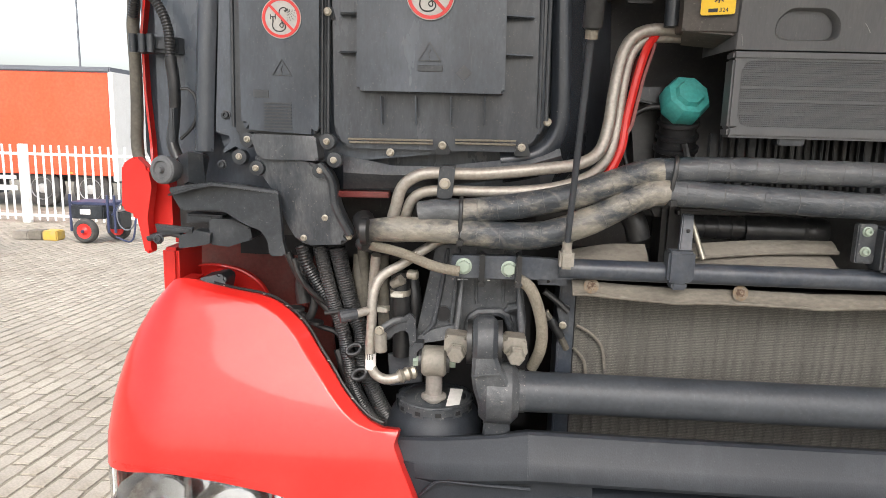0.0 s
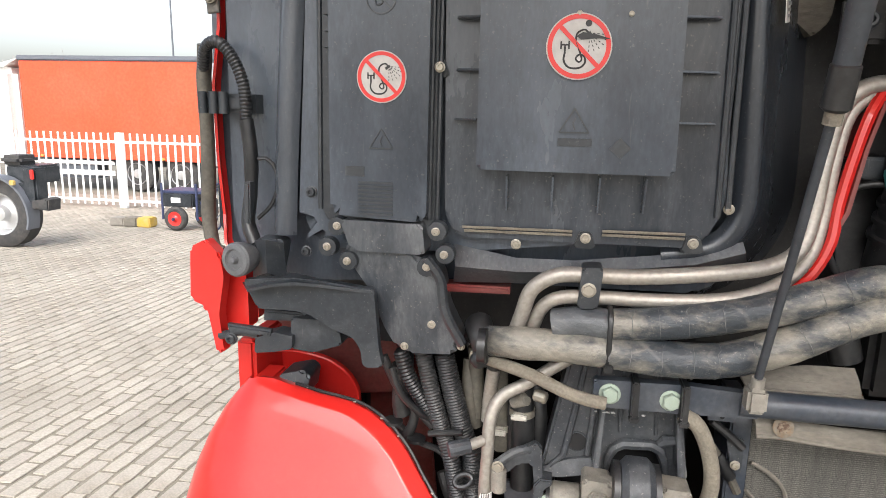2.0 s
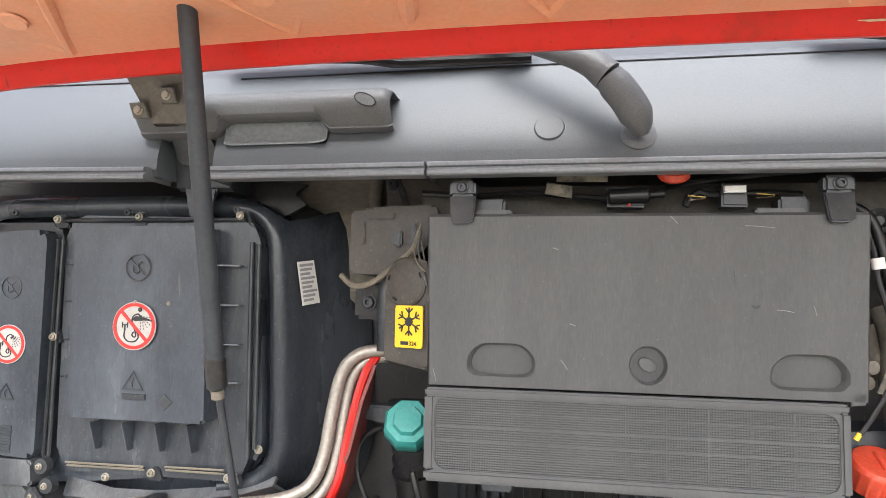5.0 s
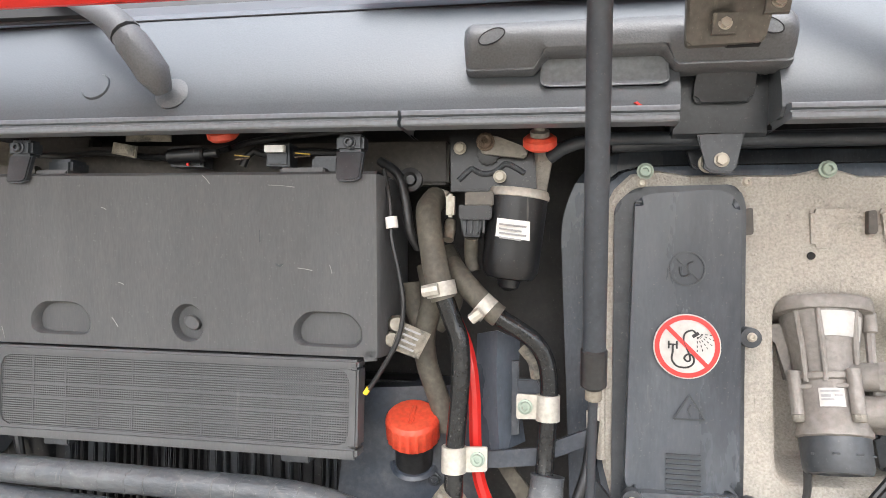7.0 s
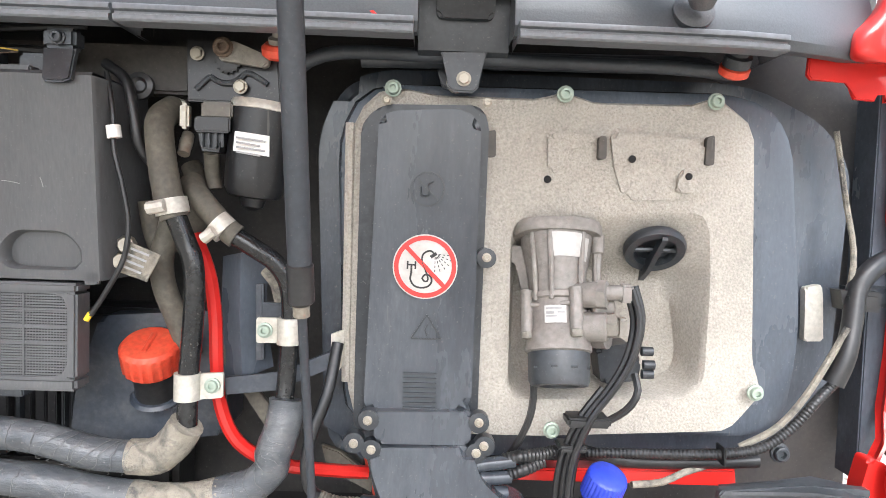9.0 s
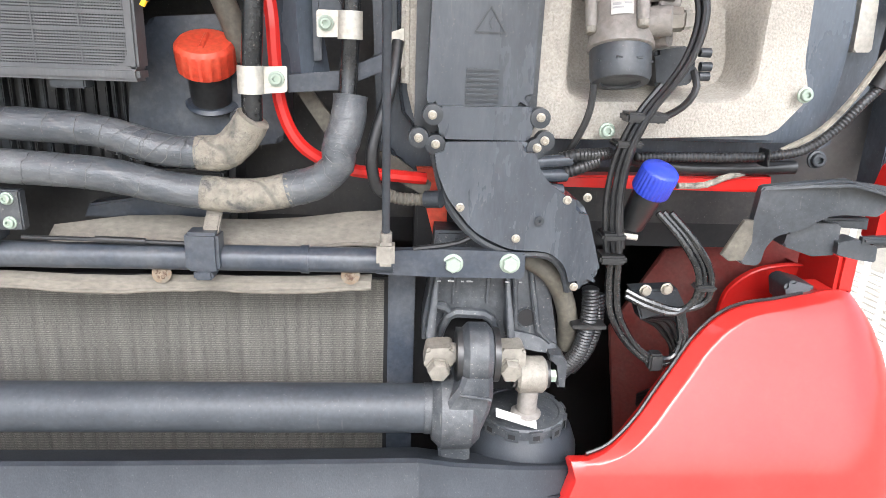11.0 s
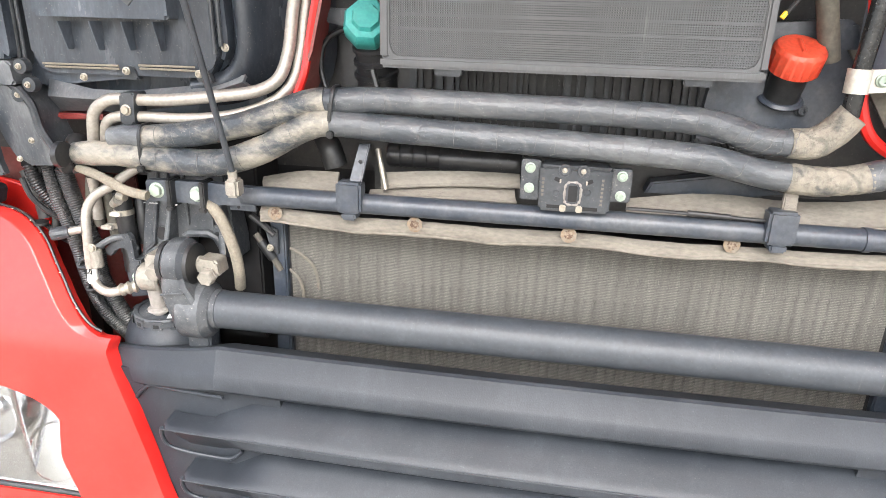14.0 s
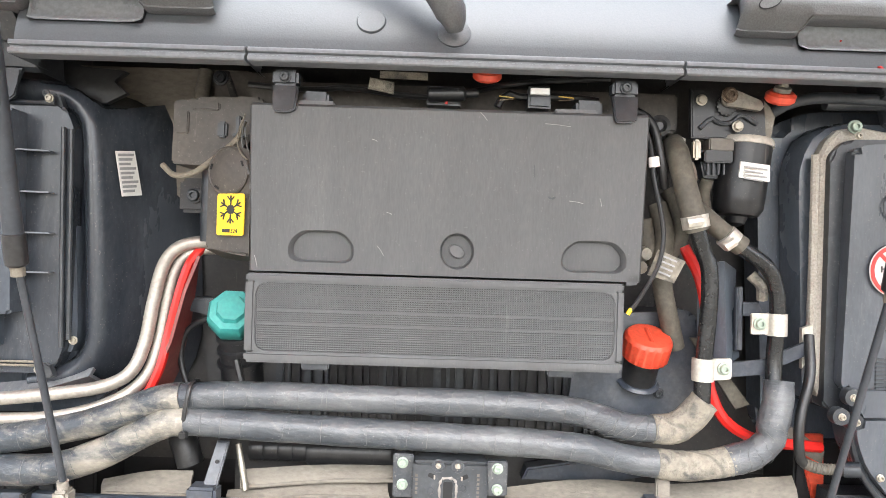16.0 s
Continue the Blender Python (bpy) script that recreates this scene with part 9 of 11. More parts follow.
part("backing", block(F[0], F[1], 1.052, 1.06, F[2], F[3], 0), "deep", gr)
mesh = bmesh.new()


def bar_quad(x0, x1, z0, z1, y):
    v = [mesh.verts.new(p) for p in ((x0, y, z0), (x1, y, z0), (x1, y, z1), (x0, y, z1))]
    w = [mesh.verts.new((p.co.x, y + 0.004, p.co.z)) for p in v]
    mesh.faces.new(v)
    for k in range(4):
        mesh.faces.new((v[k], w[k], w[(k + 1) % 4], v[(k + 1) % 4]))


nz = 31
for i in range(nz + 1):
    z = F[2] + (F[3] - F[2]) * i / nz
    bar_quad(F[0], F[1], z - 0.00085, z + 0.00085, 1.0425)
nx = 150
for i in range(nx + 1):
    x = F[0] + (F[1] - F[0]) * i / nx
    bar_quad(x - 0.0006, x + 0.0006, F[2], F[3], 1.043)
for i in range(11):
    x = F[0] + (F[1] - F[0]) * i / 10
    bar_quad(x - 0.0011, x + 0.0011, F[2], F[3], 1.0418)
for i in range(6):
    z = F[2] + (F[3] - F[2]) * i / 5
    bar_quad(F[0], F[1], z - 0.001, z + 0.001, 1.0418)
tagged(part("perforated_field", mesh, "cover", gr, "fine perforated grid"), kind="stuff")
for x in (gx0 + 0.1, gx1 - 0.085):
    part("bottom_clip", block(x - 0.02, x + 0.02, 1.045, 1.07, gz0 - 0.01, gz0 + 0.002, 0.002), "black", gr)
for sx, x in ((1, F[0]), (-1, F[1])):
    for sz, z in ((1, F[2]), (-1, F[3])):
        part("corner_gusset", slab([(x, 1.04, z), (x + sx * 0.016, 1.04, z), (x + sx * 0.005, 1.04, z + sz * 0.005), (x, 1.04, z + sz * 0.016)], 0.012, 0), "cover", gr)

# ribbed tank and radiator top behind the hoses
tk = thing("cooling_module", "black ribbed plastic cooling module top behind the hoses", "cooling unit", (0.66, 1.16, 1.33))
part("body", block(0.34, 0.99, 1.17, 1.25, 1.3, 1.62, 0.01), "rubber", tk)
rnd = random.Random(17)
x = 0.405
while x < 0.945:
    w = rnd.choice((0.004, 0.005, 0.007, 0.012))
    part("rib", block(x, x + w, 1.155 + rnd.uniform(0, 0.008), 1.18, 1.42, 1.548, 0.0015), "motorblack" if rnd.random() < 0.5 else "black", tk)
    x += w + rnd.choice((0.004, 0.006, 0.009))
part("cross_channel", block(0.36, 0.98, 1.15, 1.18, 1.405, 1.42, 0.004), "rubber", tk)
for x0, x1, z, r in ((0.375, 0.465, 1.392, 0.02), (0.465, 0.6, 1.39, 0.024)):
    line = [Vector((x0 + (x1 - x0) * k / 24, 1.14, z)) for k in range(25)]
    part("air_pipe", sweep(line, [r * (1 - 0.08 * (k % 6 == 0)) for k in range(25)], 16), "motorblack", tk, "black ribbed air pipe")
part("side_plate", slab([(0.806, 1.130, 1.374), (0.798, 1.130, 1.356), (0.939, 1.130, 1.357), (1.009, 1.130, 1.368), (0.908, 1.130, 1.391)], 0.03, 0.003), "bluebar", tk)
part("pipe_stub", tube([(0.267, 1.130, 1.416), (0.280, 1.120, 1.399), (0.289, 1.120, 1.370)], 0.02, 0.01, 14), "rubber", tk)
part("spring_pin", rod((0.367, 1.100, 1.408), (0.385, 1.080, 1.346), 0.0045), "zinc", tk)

cap = thing("coolant_tank", "black coolant tank with teal screw cap", "tank", (0.345, 1.16, 1.45))
tc = (0.345, 1.125, 1.598)
part("cap", join(lathe([(-0.02, 0.034), (-0.012, 0.0385), (0.012, 0.0385), (0.02, 0.034), (0.021, 0.0)], tc, (0.15, -0.85, 0.5), 8), lathe([(0.018, 0.025), (0.028, 0.021), (0.029, 0.0)], tc, (0.15, -0.85, 0.5), 8)), "teal", cap, "faceted teal screw cap")
part("neck", lathe([(0.01, 0.03), (0.03, 0.03), (0.032, 0.034), (0.038, 0.034), (0.04, 0.03), (0.052, 0.03), (0.054, 0.035), (0.06, 0.035), (0.062, 0.031), (0.074, 0.032), (0.076, 0.037), (0.082, 0.037), (0.084, 0.033), (0.13, 0.034)], (tc[0], tc[1] + 0.015, tc[2]), (0.05, 0.3, -0.95), 24), "motorblack", cap)
part("neck_stub", rod((0.352, 1.125, 1.53), (0.37, 1.12, 1.47), 0.006, seg=8), "rubber", cap)
part("shoulder", slab([(0.27, 1.19, 1.62), (0.42, 1.19, 1.62), (0.42, 1.19, 1.4), (0.3, 1.19, 1.4)], 0.06, 0.015, 0.03), "rubber", cap)
part("overflow_hose", tube([(0.330, 1.140, 1.590), (0.290, 1.150, 1.586), (0.263, 1.152, 1.564), (0.257, 1.152, 1.526), (0.270, 1.150, 1.484), (0.292, 1.150, 1.455)], 0.005, 0.01, 10), "rubber", cap)
part("bracket", slab([(0.250, 1.150, 1.622), (0.312, 1.150, 1.621), (0.315, 1.150, 1.591), (0.251, 1.150, 1.603)], 0.03, 0.003), "black", cap)

rt = thing("oil_filler_tank", "dark blue-black tank with orange-red filler cap", "tank", (0.98, 1.14, 1.42))
part("body", slab([(0.902, 1.135, 1.615), (1.054, 1.135, 1.627), (1.070, 1.135, 1.607), (1.066, 1.135, 1.463), (0.863, 1.135, 1.437), (0.872, 1.135, 1.522)], 0.08, 0.008, 0.01), "bluebar", rt)
rc = Vector((0.979, 1.108, 1.574))
ax = Vector((0.05, -0.45, 0.88)).normalized()
part("filler_cap", knurled([(-0.02, 0.034, 0), (-0.018, 0.037, 1), (0.007, 0.0375, 1), (0.012, 0.0362, 0), (0.017, 0.032, 0), (0.0185, 0.022, 0), (0.0165, 0.014, 0), (0.017, 0.0, 0)], rc, ax, 20, 0.0032), "redcap", rt, "orange-red knurled filler cap")
side = ax.cross(Vector((1, 0, 0))).normalized()
part("cap_ridge", rod(rc + ax * 0.017 - side * 0.018, rc + ax * 0.017 + side * 0.018, 0.0035, seg=8), "redcap", rt)
part("neck", rod(rc - ax * 0.02, rc - ax * 0.075, 0.026, 0.026, 20), "rubber", rt)
part("neck_ring", lathe([(0, 0.03), (0.004, 0.034), (0.008, 0.03)], rc - ax * 0.072, ax, 20), "bluebar", rt)
fasten(rt, [(1.006, 1.130, 1.497)], "darkscrew", 0.009)

# black box, sticker and cables beside the cover
bx = thing("control_box", "dusty brown-grey plastic control box under the cowl", "box", (0.3, 1.12, 1.82))
part("box", slab([(0.251, 1.105, 1.826), (0.253, 1.105, 1.923), (0.28, 1.105, 1.922), (0.286, 1.105, 1.928), (0.383, 1.105, 1.931), (0.388, 1.105, 1.921), (0.388, 1.105, 1.886), (0.369, 1.105, 1.864), (0.339, 1.105, 1.842), (0.325, 1.105, 1.824)], 0.1, 0.004, 0.003), "wall", bx)
part("raised_plate", block(0.281, 0.322, 1.1005, 1.108, 1.908, 1.92, 0.002), "wall", bx)
part("raised_plate", block(0.258, 0.276, 1.1005, 1.108, 1.871, 1.906, 0.002), "wall", bx)
part("clip_post", block(0.349, 0.356, 1.094, 1.108, 1.866, 1.9, 0.002), "black", bx)
part("clip_post", block(0.343, 0.363, 1.096, 1.108, 1.868, 1.874, 0.002), "black", bx)
part("vertical_duct", tube([(0.309, 1.11, 1.815), (0.31, 1.105, 1.78), (0.31, 1.105, 1.71)], 0.012, 0.012, 12), "black", bx)
fasten(bx, [(0.271, 1.15, 1.782)], "darkscrew", 0.0125)
part("screw_plate", block(0.245, 0.296, 1.152, 1.17, 1.755, 1.81, 0.006), "shadewall", bx)
part("tan_cable", tube([(0.240, 1.100, 1.823), (0.263, 1.090, 1.807), (0.294, 1.085, 1.812), (0.332, 1.080, 1.840), (0.357, 1.080, 1.863), (0.366, 1.080, 1.889)], 0.0045, 0.008, 8), "braid", bx, "dusty tan cable loop")
for k in range(3):
    part("loose_tie", tube([(0.37, 1.07, 1.898 - 0.01 * k), (0.362 + 0.006 * k, 1.062, 1.862), (0.372 + 0.008 * k, 1.045, 1.838 - 0.012 * k), (0.386 + 0.002 * k, 1.036, 1.826 - 0.02 * k)], 0.0012, 0.008, 5), "rag" if k else "braid", bx)
part("hook", block(*[v for v in ((0.327, 1.100, 1.879)[0] - 0.006, (0.327, 1.100, 1.879)[0] + 0.008, 1.095, 1.12, (0.327, 1.100, 1.879)[2] - 0.012, (0.327, 1.100, 1.879)[2] + 0.012)], 0.003), "black", bx)
part("wall_flare", slab([(0.02, 1.222, 2.0), (0.335, 1.222, 2.0), (0.335, 1.222, 1.93), (0.262, 1.222, 1.925), (0.262, 1.222, 1.89), (0.255, 1.222, 1.79), (0.235, 1.222, 1.77), (0.2, 1.222, 1.8), (0.15, 1.222, 1.9), (0.02, 1.222, 1.93)][::-1], 0.03, 0.004, 0.006), "foam", bx, "tan dusty cab wall flare")
part("wall_fold", tube([(0.262, 1.212, 1.995), (0.258, 1.206, 1.955), (0.262, 1.212, 1.93)], 0.012, 0.01, 10), "foam", bx)
part("upper_wall", block(0.29, 0.43, 1.17, 1.2, 1.925, 1.985, 0.004), "wall", bx)
part("wall_gusset", slab([(0.302, 1.165, 1.985), (0.312, 1.165, 1.985), (0.33, 1.165, 1.94), (0.318, 1.165, 1.94)], 0.02, 0.002), "shadewall", bx)
fasten(bx, [(0.302, 1.164, 1.972)], "darkscrew", 0.012)

def on_face(x, z, out=0.0):
    return Vector((x - 0.398 * out, 1.0735 - 0.434 * (x - 0.318) - 0.917 * out, z))


part("front_face", slab([on_face(x, z) for x, z in ((0.318, 1.7), (0.318, 1.8), (0.321, 1.825), (0.333, 1.842), (0.352, 1.849), (0.372, 1.846), (0.389, 1.84), (0.389, 1.69))], 0.04, 0.004, 0.004), "wall", bx, "grey-brown angled face of the control box")
part("round_lid", lathe([(-0.004, 0.036), (0.003, 0.036), (0.0045, 0.034), (0.0035, 0.0325), (0.0045, 0.031), (0.005, 0.0)], on_face(0.353, 1.812), (-0.398, -0.917, 0), 36), "wall", bx, "round lid with slots")
for a in (0.35, 2.9, 4.1):
    q = on_face(0.353 + 0.029 * math.cos(a) * 0.917, 1.812 + 0.029 * math.sin(a), 0.0052)
    part("lid_slot", rod(q + Vector((-0.004 * math.sin(a), 0, 0.004 * math.cos(a))), q - Vector((-0.004 * math.sin(a), 0, 0.004 * math.cos(a))), 0.0016, seg=6), "deep", bx)
part("under_edge", loft([[(0.318, 1.0705, 1.7), (0.388, 1.0385, 1.695)], [(0.33, 1.12, 1.685), (0.392, 1.12, 1.68)]]), "wall", bx)
sn = thing("snowflake_sticker", "yellow sticker with black snowflake sign and number", "sticker", (0.3600, 1.0466, 1.7495))
SY = 1.0466
S = [(0.3361, SY, 1.7792), (0.3840, SY, 1.7792), (0.3840, SY, 1.7198), (0.3361, SY, 1.7198)]
part("plate", slab(S, 0.002, 0, 0.004), "yellow", sn)
cx, cz = (S[0][0] + S[1][0]) / 2 + 0.001, (S[0][2] + S[3][2]) / 2 + 0.007
fl = annulus((cx, SY - 0.0005, cz), 0.0, 0.007, -0.0008, 6)
for k in range(6):
    a = radians(90 + 60 * k)
    u, w = Vector((math.cos(a), math.sin(a))), Vector((-math.sin(a), math.cos(a)))
    c = Vector((cx, cz))
    fl = join(fl, strip(c + u * 0.004, c + u * 0.02, 0.002, SY - 0.0012))
    for s in (-1, 1):
        fl = join(fl, strip(c + u * 0.0125, c + u * 0.0185 + w * s * 0.006, 0.0018, SY - 0.0012))
part("snowflake", fl, "ink", sn, "black snowflake sign")
part("print_bar", strip((cx - 0.014, S[3][2] + 0.0065), (cx - 0.001, S[3][2] + 0.0065), 0.005, SY - 0.001), "ink", sn)
tx = bpy.data.curves.new("number", "FONT")
tx.body, tx.size, tx.extrude = "324", 0.0085, 0.0003
to = new("number", tx)
to.matrix_basis = Matrix.Translation((cx + 0.001, SY - 0.0012, S[3][2] + 0.0035)) @ Matrix.Rotation(radians(90), 4, "X")
tx.materials.append(M["ink"])
under(to, sn)
sn.matrix_basis = sn.matrix_basis @ Matrix.Rotation(radians(-23.6), 4, "Z")

# harness row under the cowl
hn = thing("wiring_harness", "black wiring harness with connectors under the cowl", "wiring", (0.68, 1.1, 1.93))
part("cable", tube([(0.365, 1.100, 1.948), (0.452, 1.090, 1.941), (0.519, 1.090, 1.945), (0.587, 1.090, 1.938), (0.654, 1.090, 1.936), (0.713, 1.090, 1.949)], 0.0045, 0.015, 8), "rubber", hn)
part("cable", tube([(0.713, 1.100, 1.951), (0.754, 1.080, 1.956), (0.837, 1.080, 1.965), (0.906, 1.090, 1.972)], 0.0045, 0.015, 8), "rubber", hn)
part("cable", tube([(0.738, 1.080, 1.922), (0.750, 1.080, 1.943), (0.771, 1.080, 1.938), (0.838, 1.080, 1.940), (0.890, 1.090, 1.938)], 0.0055, 0.015, 8), "rubber", hn)
part("paper_tag", slab([(0.564, 1.070, 1.967), (0.634, 1.070, 1.966), (0.634, 1.070, 1.956), (0.564, 1.070, 1.957)], 0.003, 0), "tape", hn, "yellowed paper tag")
part("paper_tag", slab([(0.551, 1.060, 1.955), (0.586, 1.060, 1.949), (0.585, 1.060, 1.932), (0.548, 1.060, 1.939)], 0.006, 0.002), "tape", hn, "printed paper tag on the cable")
part("connector", slab([(0.782, 1.060, 1.950), (0.813, 1.060, 1.950), (0.814, 1.060, 1.918), (0.781, 1.060, 1.919)], 0.03, 0.003), "black", hn)
part("connector_clip", slab([(0.783, 1.050, 1.945), (0.810, 1.050, 1.945), (0.810, 1.050, 1.936), (0.783, 1.050, 1.936)], 0.008, 0.001), "white", hn, "white connector clip")
for p in (((0.748, 1.060, 1.930)), ((0.834, 1.060, 1.932))):
    for dz, m in ((0.003, "ochre"), (-0.003, "rust")):
        part("wire", rod((p[0] - 0.01, p[1] - 0.004, p[2] + dz), (p[0] + 0.012, p[1] - 0.004, p[2] + dz * 0.3), 0.0009, seg=6), m, hn)
part("connector", slab([(0.634, 1.070, 1.949), (0.682, 1.070, 1.947), (0.683, 1.070, 1.920), (0.634, 1.070, 1.921)], 0.03, 0.003), "black", hn)
for z in (1.929, 1.938):
    part("red_band", rod((0.662, 1.068, z - 0.008), (0.664, 1.066, z + 0.006), 0.0022, seg=8), "signred", hn, "thin red connector band")
part("round_connector", rod((0.634, 1.066, 1.934), (0.69, 1.064, 1.936), 0.0105, seg=14, bevel=0.003), "motorblack", hn)
part("connector_tip", rod((0.69, 1.064, 1.936), (0.708, 1.066, 1.938), 0.006, seg=10), "rubber", hn)
part("backing_beam", block(0.36, 1.02, 1.12, 1.15, 1.9, 1.96, 0.004), "wall", hn)
for x in ((0.474, 1.060, 1.935)[0], (0.867, 1.060, 1.926)[0]):
    part("plastic_foot", block(x - 0.018, x + 0.02, 1.05, 1.09, 1.905, 1.93, 0.004), "black", hn)
for p in ((0.720, 1.060, 1.956), (1.145, 1.060, 1.938)):
    rg = thing("red_seal_ring", "orange-red rubber ring round a wiper spindle", "seal ring", p, group="red rings")
    part("ring", lathe([(0, 0.017), (0.004, 0.021), (0.012, 0.021), (0.016, 0.016)], p, (0, -0.5, 0.85), 24), "redcap", rg)
    part("spindle", lathe([(0.01, 0.012), (0.022, 0.012), (0.024, 0.007), (0.036, 0.006)], p, (0, -0.5, 0.85), 16), "nut", rg)

# wiper motor
wm = thing("wiper_motor", "black cylindrical wiper motor on a steel bracket", "motor", (1.13, 1.09, 1.75))
part("bracket", slab([(1.027, 1.085, 1.961), (1.136, 1.085, 1.953), (1.141, 1.085, 1.887), (1.029, 1.085, 1.887)], 0.012, 0.002), "motorblack", wm)
part("side_bracket", slab([(1.136, 1.095, 1.953), (1.160, 1.095, 1.931), (1.152, 1.095, 1.883), (1.133, 1.095, 1.888)], 0.02, 0.002), "nut", wm)
part("stamped_rib", tube([(1.040, 1.083, 1.901), (1.056, 1.082, 1.916), (1.064, 1.082, 1.912), (1.074, 1.082, 1.909), (1.088, 1.082, 1.912), (1.100, 1.082, 1.922), (1.110, 1.082, 1.919), (1.125, 1.083, 1.910)], 0.0035, 0.006, 8), "cast", wm, "stamped zigzag rib")
part("pivot_disc", knurled([(0, 0.016, 1), (0.004, 0.016, 1), (0.005, 0.01, 0), (0.005, 0, 0)], (1.078, 1.083, 1.935), (0, -1, 0), 14, 0.003), "motorblack", wm)
a, b = Vector((1.117, 1.100, 1.884)), Vector((1.107, 1.100, 1.784))
part("body", lathe([(0.0, 0.034), (0.004, 0.0385), (0.085, 0.037), (0.1, 0.036), (0.11, 0.03), (0.112, 0.016), (0.122, 0.013), (0.126, 0.006), (0.127, 0)], a, b - a, 28), "motorblack", wm)
part("flange", lathe([(-0.006, 0.038), (0.0, 0.0405), (0.005, 0.0405), (0.006, 0.037)], a, b - a, 28), "clip", wm, "pale flange ring")
part("label", slab([(1.093, 1.062, 1.851), (1.134, 1.058, 1.846), (1.134, 1.058, 1.822), (1.091, 1.062, 1.828)], 0.003, 0), "white", wm, "white printed label")
l0, l1 = (1.096, 1.060, 1.846), (1.130, 1.060, 1.842)
for i in range(4):
    part("print_bar", strip((l0[0], l0[2] - 0.003 - 0.0055 * i), (l1[0] - 0.006 * (i % 2), l1[2] - 0.003 - 0.0055 * i), 0.0022, 1.0565), "greyink", wm)
part("connector_cap", block(1.05, 1.087, 1.07, 1.1, 1.866, 1.885, 0.002), "hinge", wm, "grey metal connector cap")
part("connector_latch", block(1.043, 1.085, 1.068, 1.09, 1.849, 1.867, 0.002), "motorblack", wm)
part("gold_clip", block(1.026, 1.037, 1.066, 1.08, 1.852, 1.882, 0.003), "zinc", wm, "pale metal clip")
part("connector", slab([(1.041, 1.080, 1.869), (1.075, 1.080, 1.867), (1.071, 1.080, 1.840), (1.068, 1.080, 1.827), (1.048, 1.080, 1.828), (1.044, 1.080, 1.841)], 0.03, 0.003), "black", wm)
for i in range(4):
    p = (1.049, 1.077, 1.862)
    part("connector_rib", block(p[0] + i * 0.008, p[0] + i * 0.008 + 0.003, 1.074, 1.09, p[2] - 0.03, p[2] + 0.004, 0.0008), "black", wm)
part("lead", tube([(1.057, 1.090, 1.827), (1.055, 1.100, 1.805), (1.059, 1.100, 1.783)], 0.009, 0.01, 10, 0.08), "oldrubber", wm)
part("crank", slab([(1.069, 1.070, 1.953), (1.087, 1.070, 1.957), (1.130, 1.070, 1.940), (1.127, 1.070, 1.927), (1.069, 1.070, 1.934)], 0.01, 0.003, 0.006), "nut", wm)
fasten(wm, [(1.041, 1.082, 1.943), (1.094, 1.078, 1.905)], "nutbolt", 0.0085, "bolt")
fasten(wm, [(1.076, 1.068, 1.948)], "rustbolt", 0.012, "bolt")
lk = thing("wiper_linkage", "black wiper linkage rod under the cowl", "linkage", (1.5, 1.1, 1.93))
part("rod", tube([(1.156, 1.100, 1.932), (1.182, 1.090, 1.946), (1.233, 1.085, 1.953), (1.399, 1.085, 1.950), (1.600, 1.085, 1.949), (1.691, 1.085, 1.944)], 0.0085, 0.02, 10), "tube", lk)
pv = (1.684, 1.070, 1.951)
part("pivot", lathe([(0, 0.016), (0.012, 0.016), (0.014, 0.011), (0.026, 0.011)], pv, (0, -0.6, 0.8), 18), "cast", lk)
part("pivot_ring", lathe([(-0.014, 0.012), (-0.01, 0.018), (-0.002, 0.018), (0, 0.012)], pv, (0, -0.6, 0.8), 20), "redcap", lk, "orange-red pivot ring")

# coolant hoses beside the cover
h1 = thing("coolant_hose", "olive-grey rubber hose clamped onto a black pipe", "hose", (1.05, 1.06, 1.5), group="coolant hoses")
part("rubber", tube([(1.007, 1.100, 1.879), (1.003, 1.070, 1.861), (1.007, 1.060, 1.833), (1.013, 1.055, 1.804), (1.021, 1.050, 1.772), (1.029, 1.050, 1.747)], 0.0165, 0.008, 14, 0.02), "oldrubber", h1)
part("pipe", tube([(1.029, 1.052, 1.749), (1.040, 1.055, 1.719), (1.048, 1.055, 1.698), (1.051, 1.055, 1.663), (1.049, 1.055, 1.613), (1.045, 1.055, 1.557), (1.044, 1.055, 1.501)], 0.0122, 0.008, 14), "blackpipe", h1)
p = Vector((1.025, 1.050, 1.760))
part("clamp", lathe([(-0.009, 0.0178), (-0.009, 0.0192), (0.009, 0.0192), (0.009, 0.0178)], p, (0.22, 0, -1), 22), "clip", h1, "pale metal hose clamp")
part("clamp_screw", rod((1.006, 1.030, 1.757), (1.026, 1.028, 1.761), 0.0075, seg=8), "clip", h1)
h2 = thing("coolant_hose", "olive-grey rubber hose clamped onto a bent black pipe", "hose", (1.12, 1.07, 1.5), group="coolant hoses")
part("rubber", tube([(1.030, 1.100, 1.790), (1.045, 1.080, 1.774), (1.065, 1.070, 1.754), (1.089, 1.060, 1.733), (1.099, 1.060, 1.726)], 0.0145, 0.008, 14, 0.02), "oldrubber", h2)
part("pipe", tube([(1.096, 1.062, 1.727), (1.120, 1.065, 1.712), (1.141, 1.070, 1.697), (1.155, 1.075, 1.674), (1.160, 1.075, 1.644), (1.159, 1.075, 1.601), (1.157, 1.075, 1.559), (1.155, 1.070, 1.525)], 0.0115, 0.008, 14), "blackpipe", h2)
p = Vector((1.079, 1.060, 1.738))
part("clamp", lathe([(-0.008, 0.0158), (-0.008, 0.0172), (0.008, 0.0172), (0.008, 0.0158)], p, (0.75, 0, -0.65), 22), "clip", h2, "pale metal hose clamp")
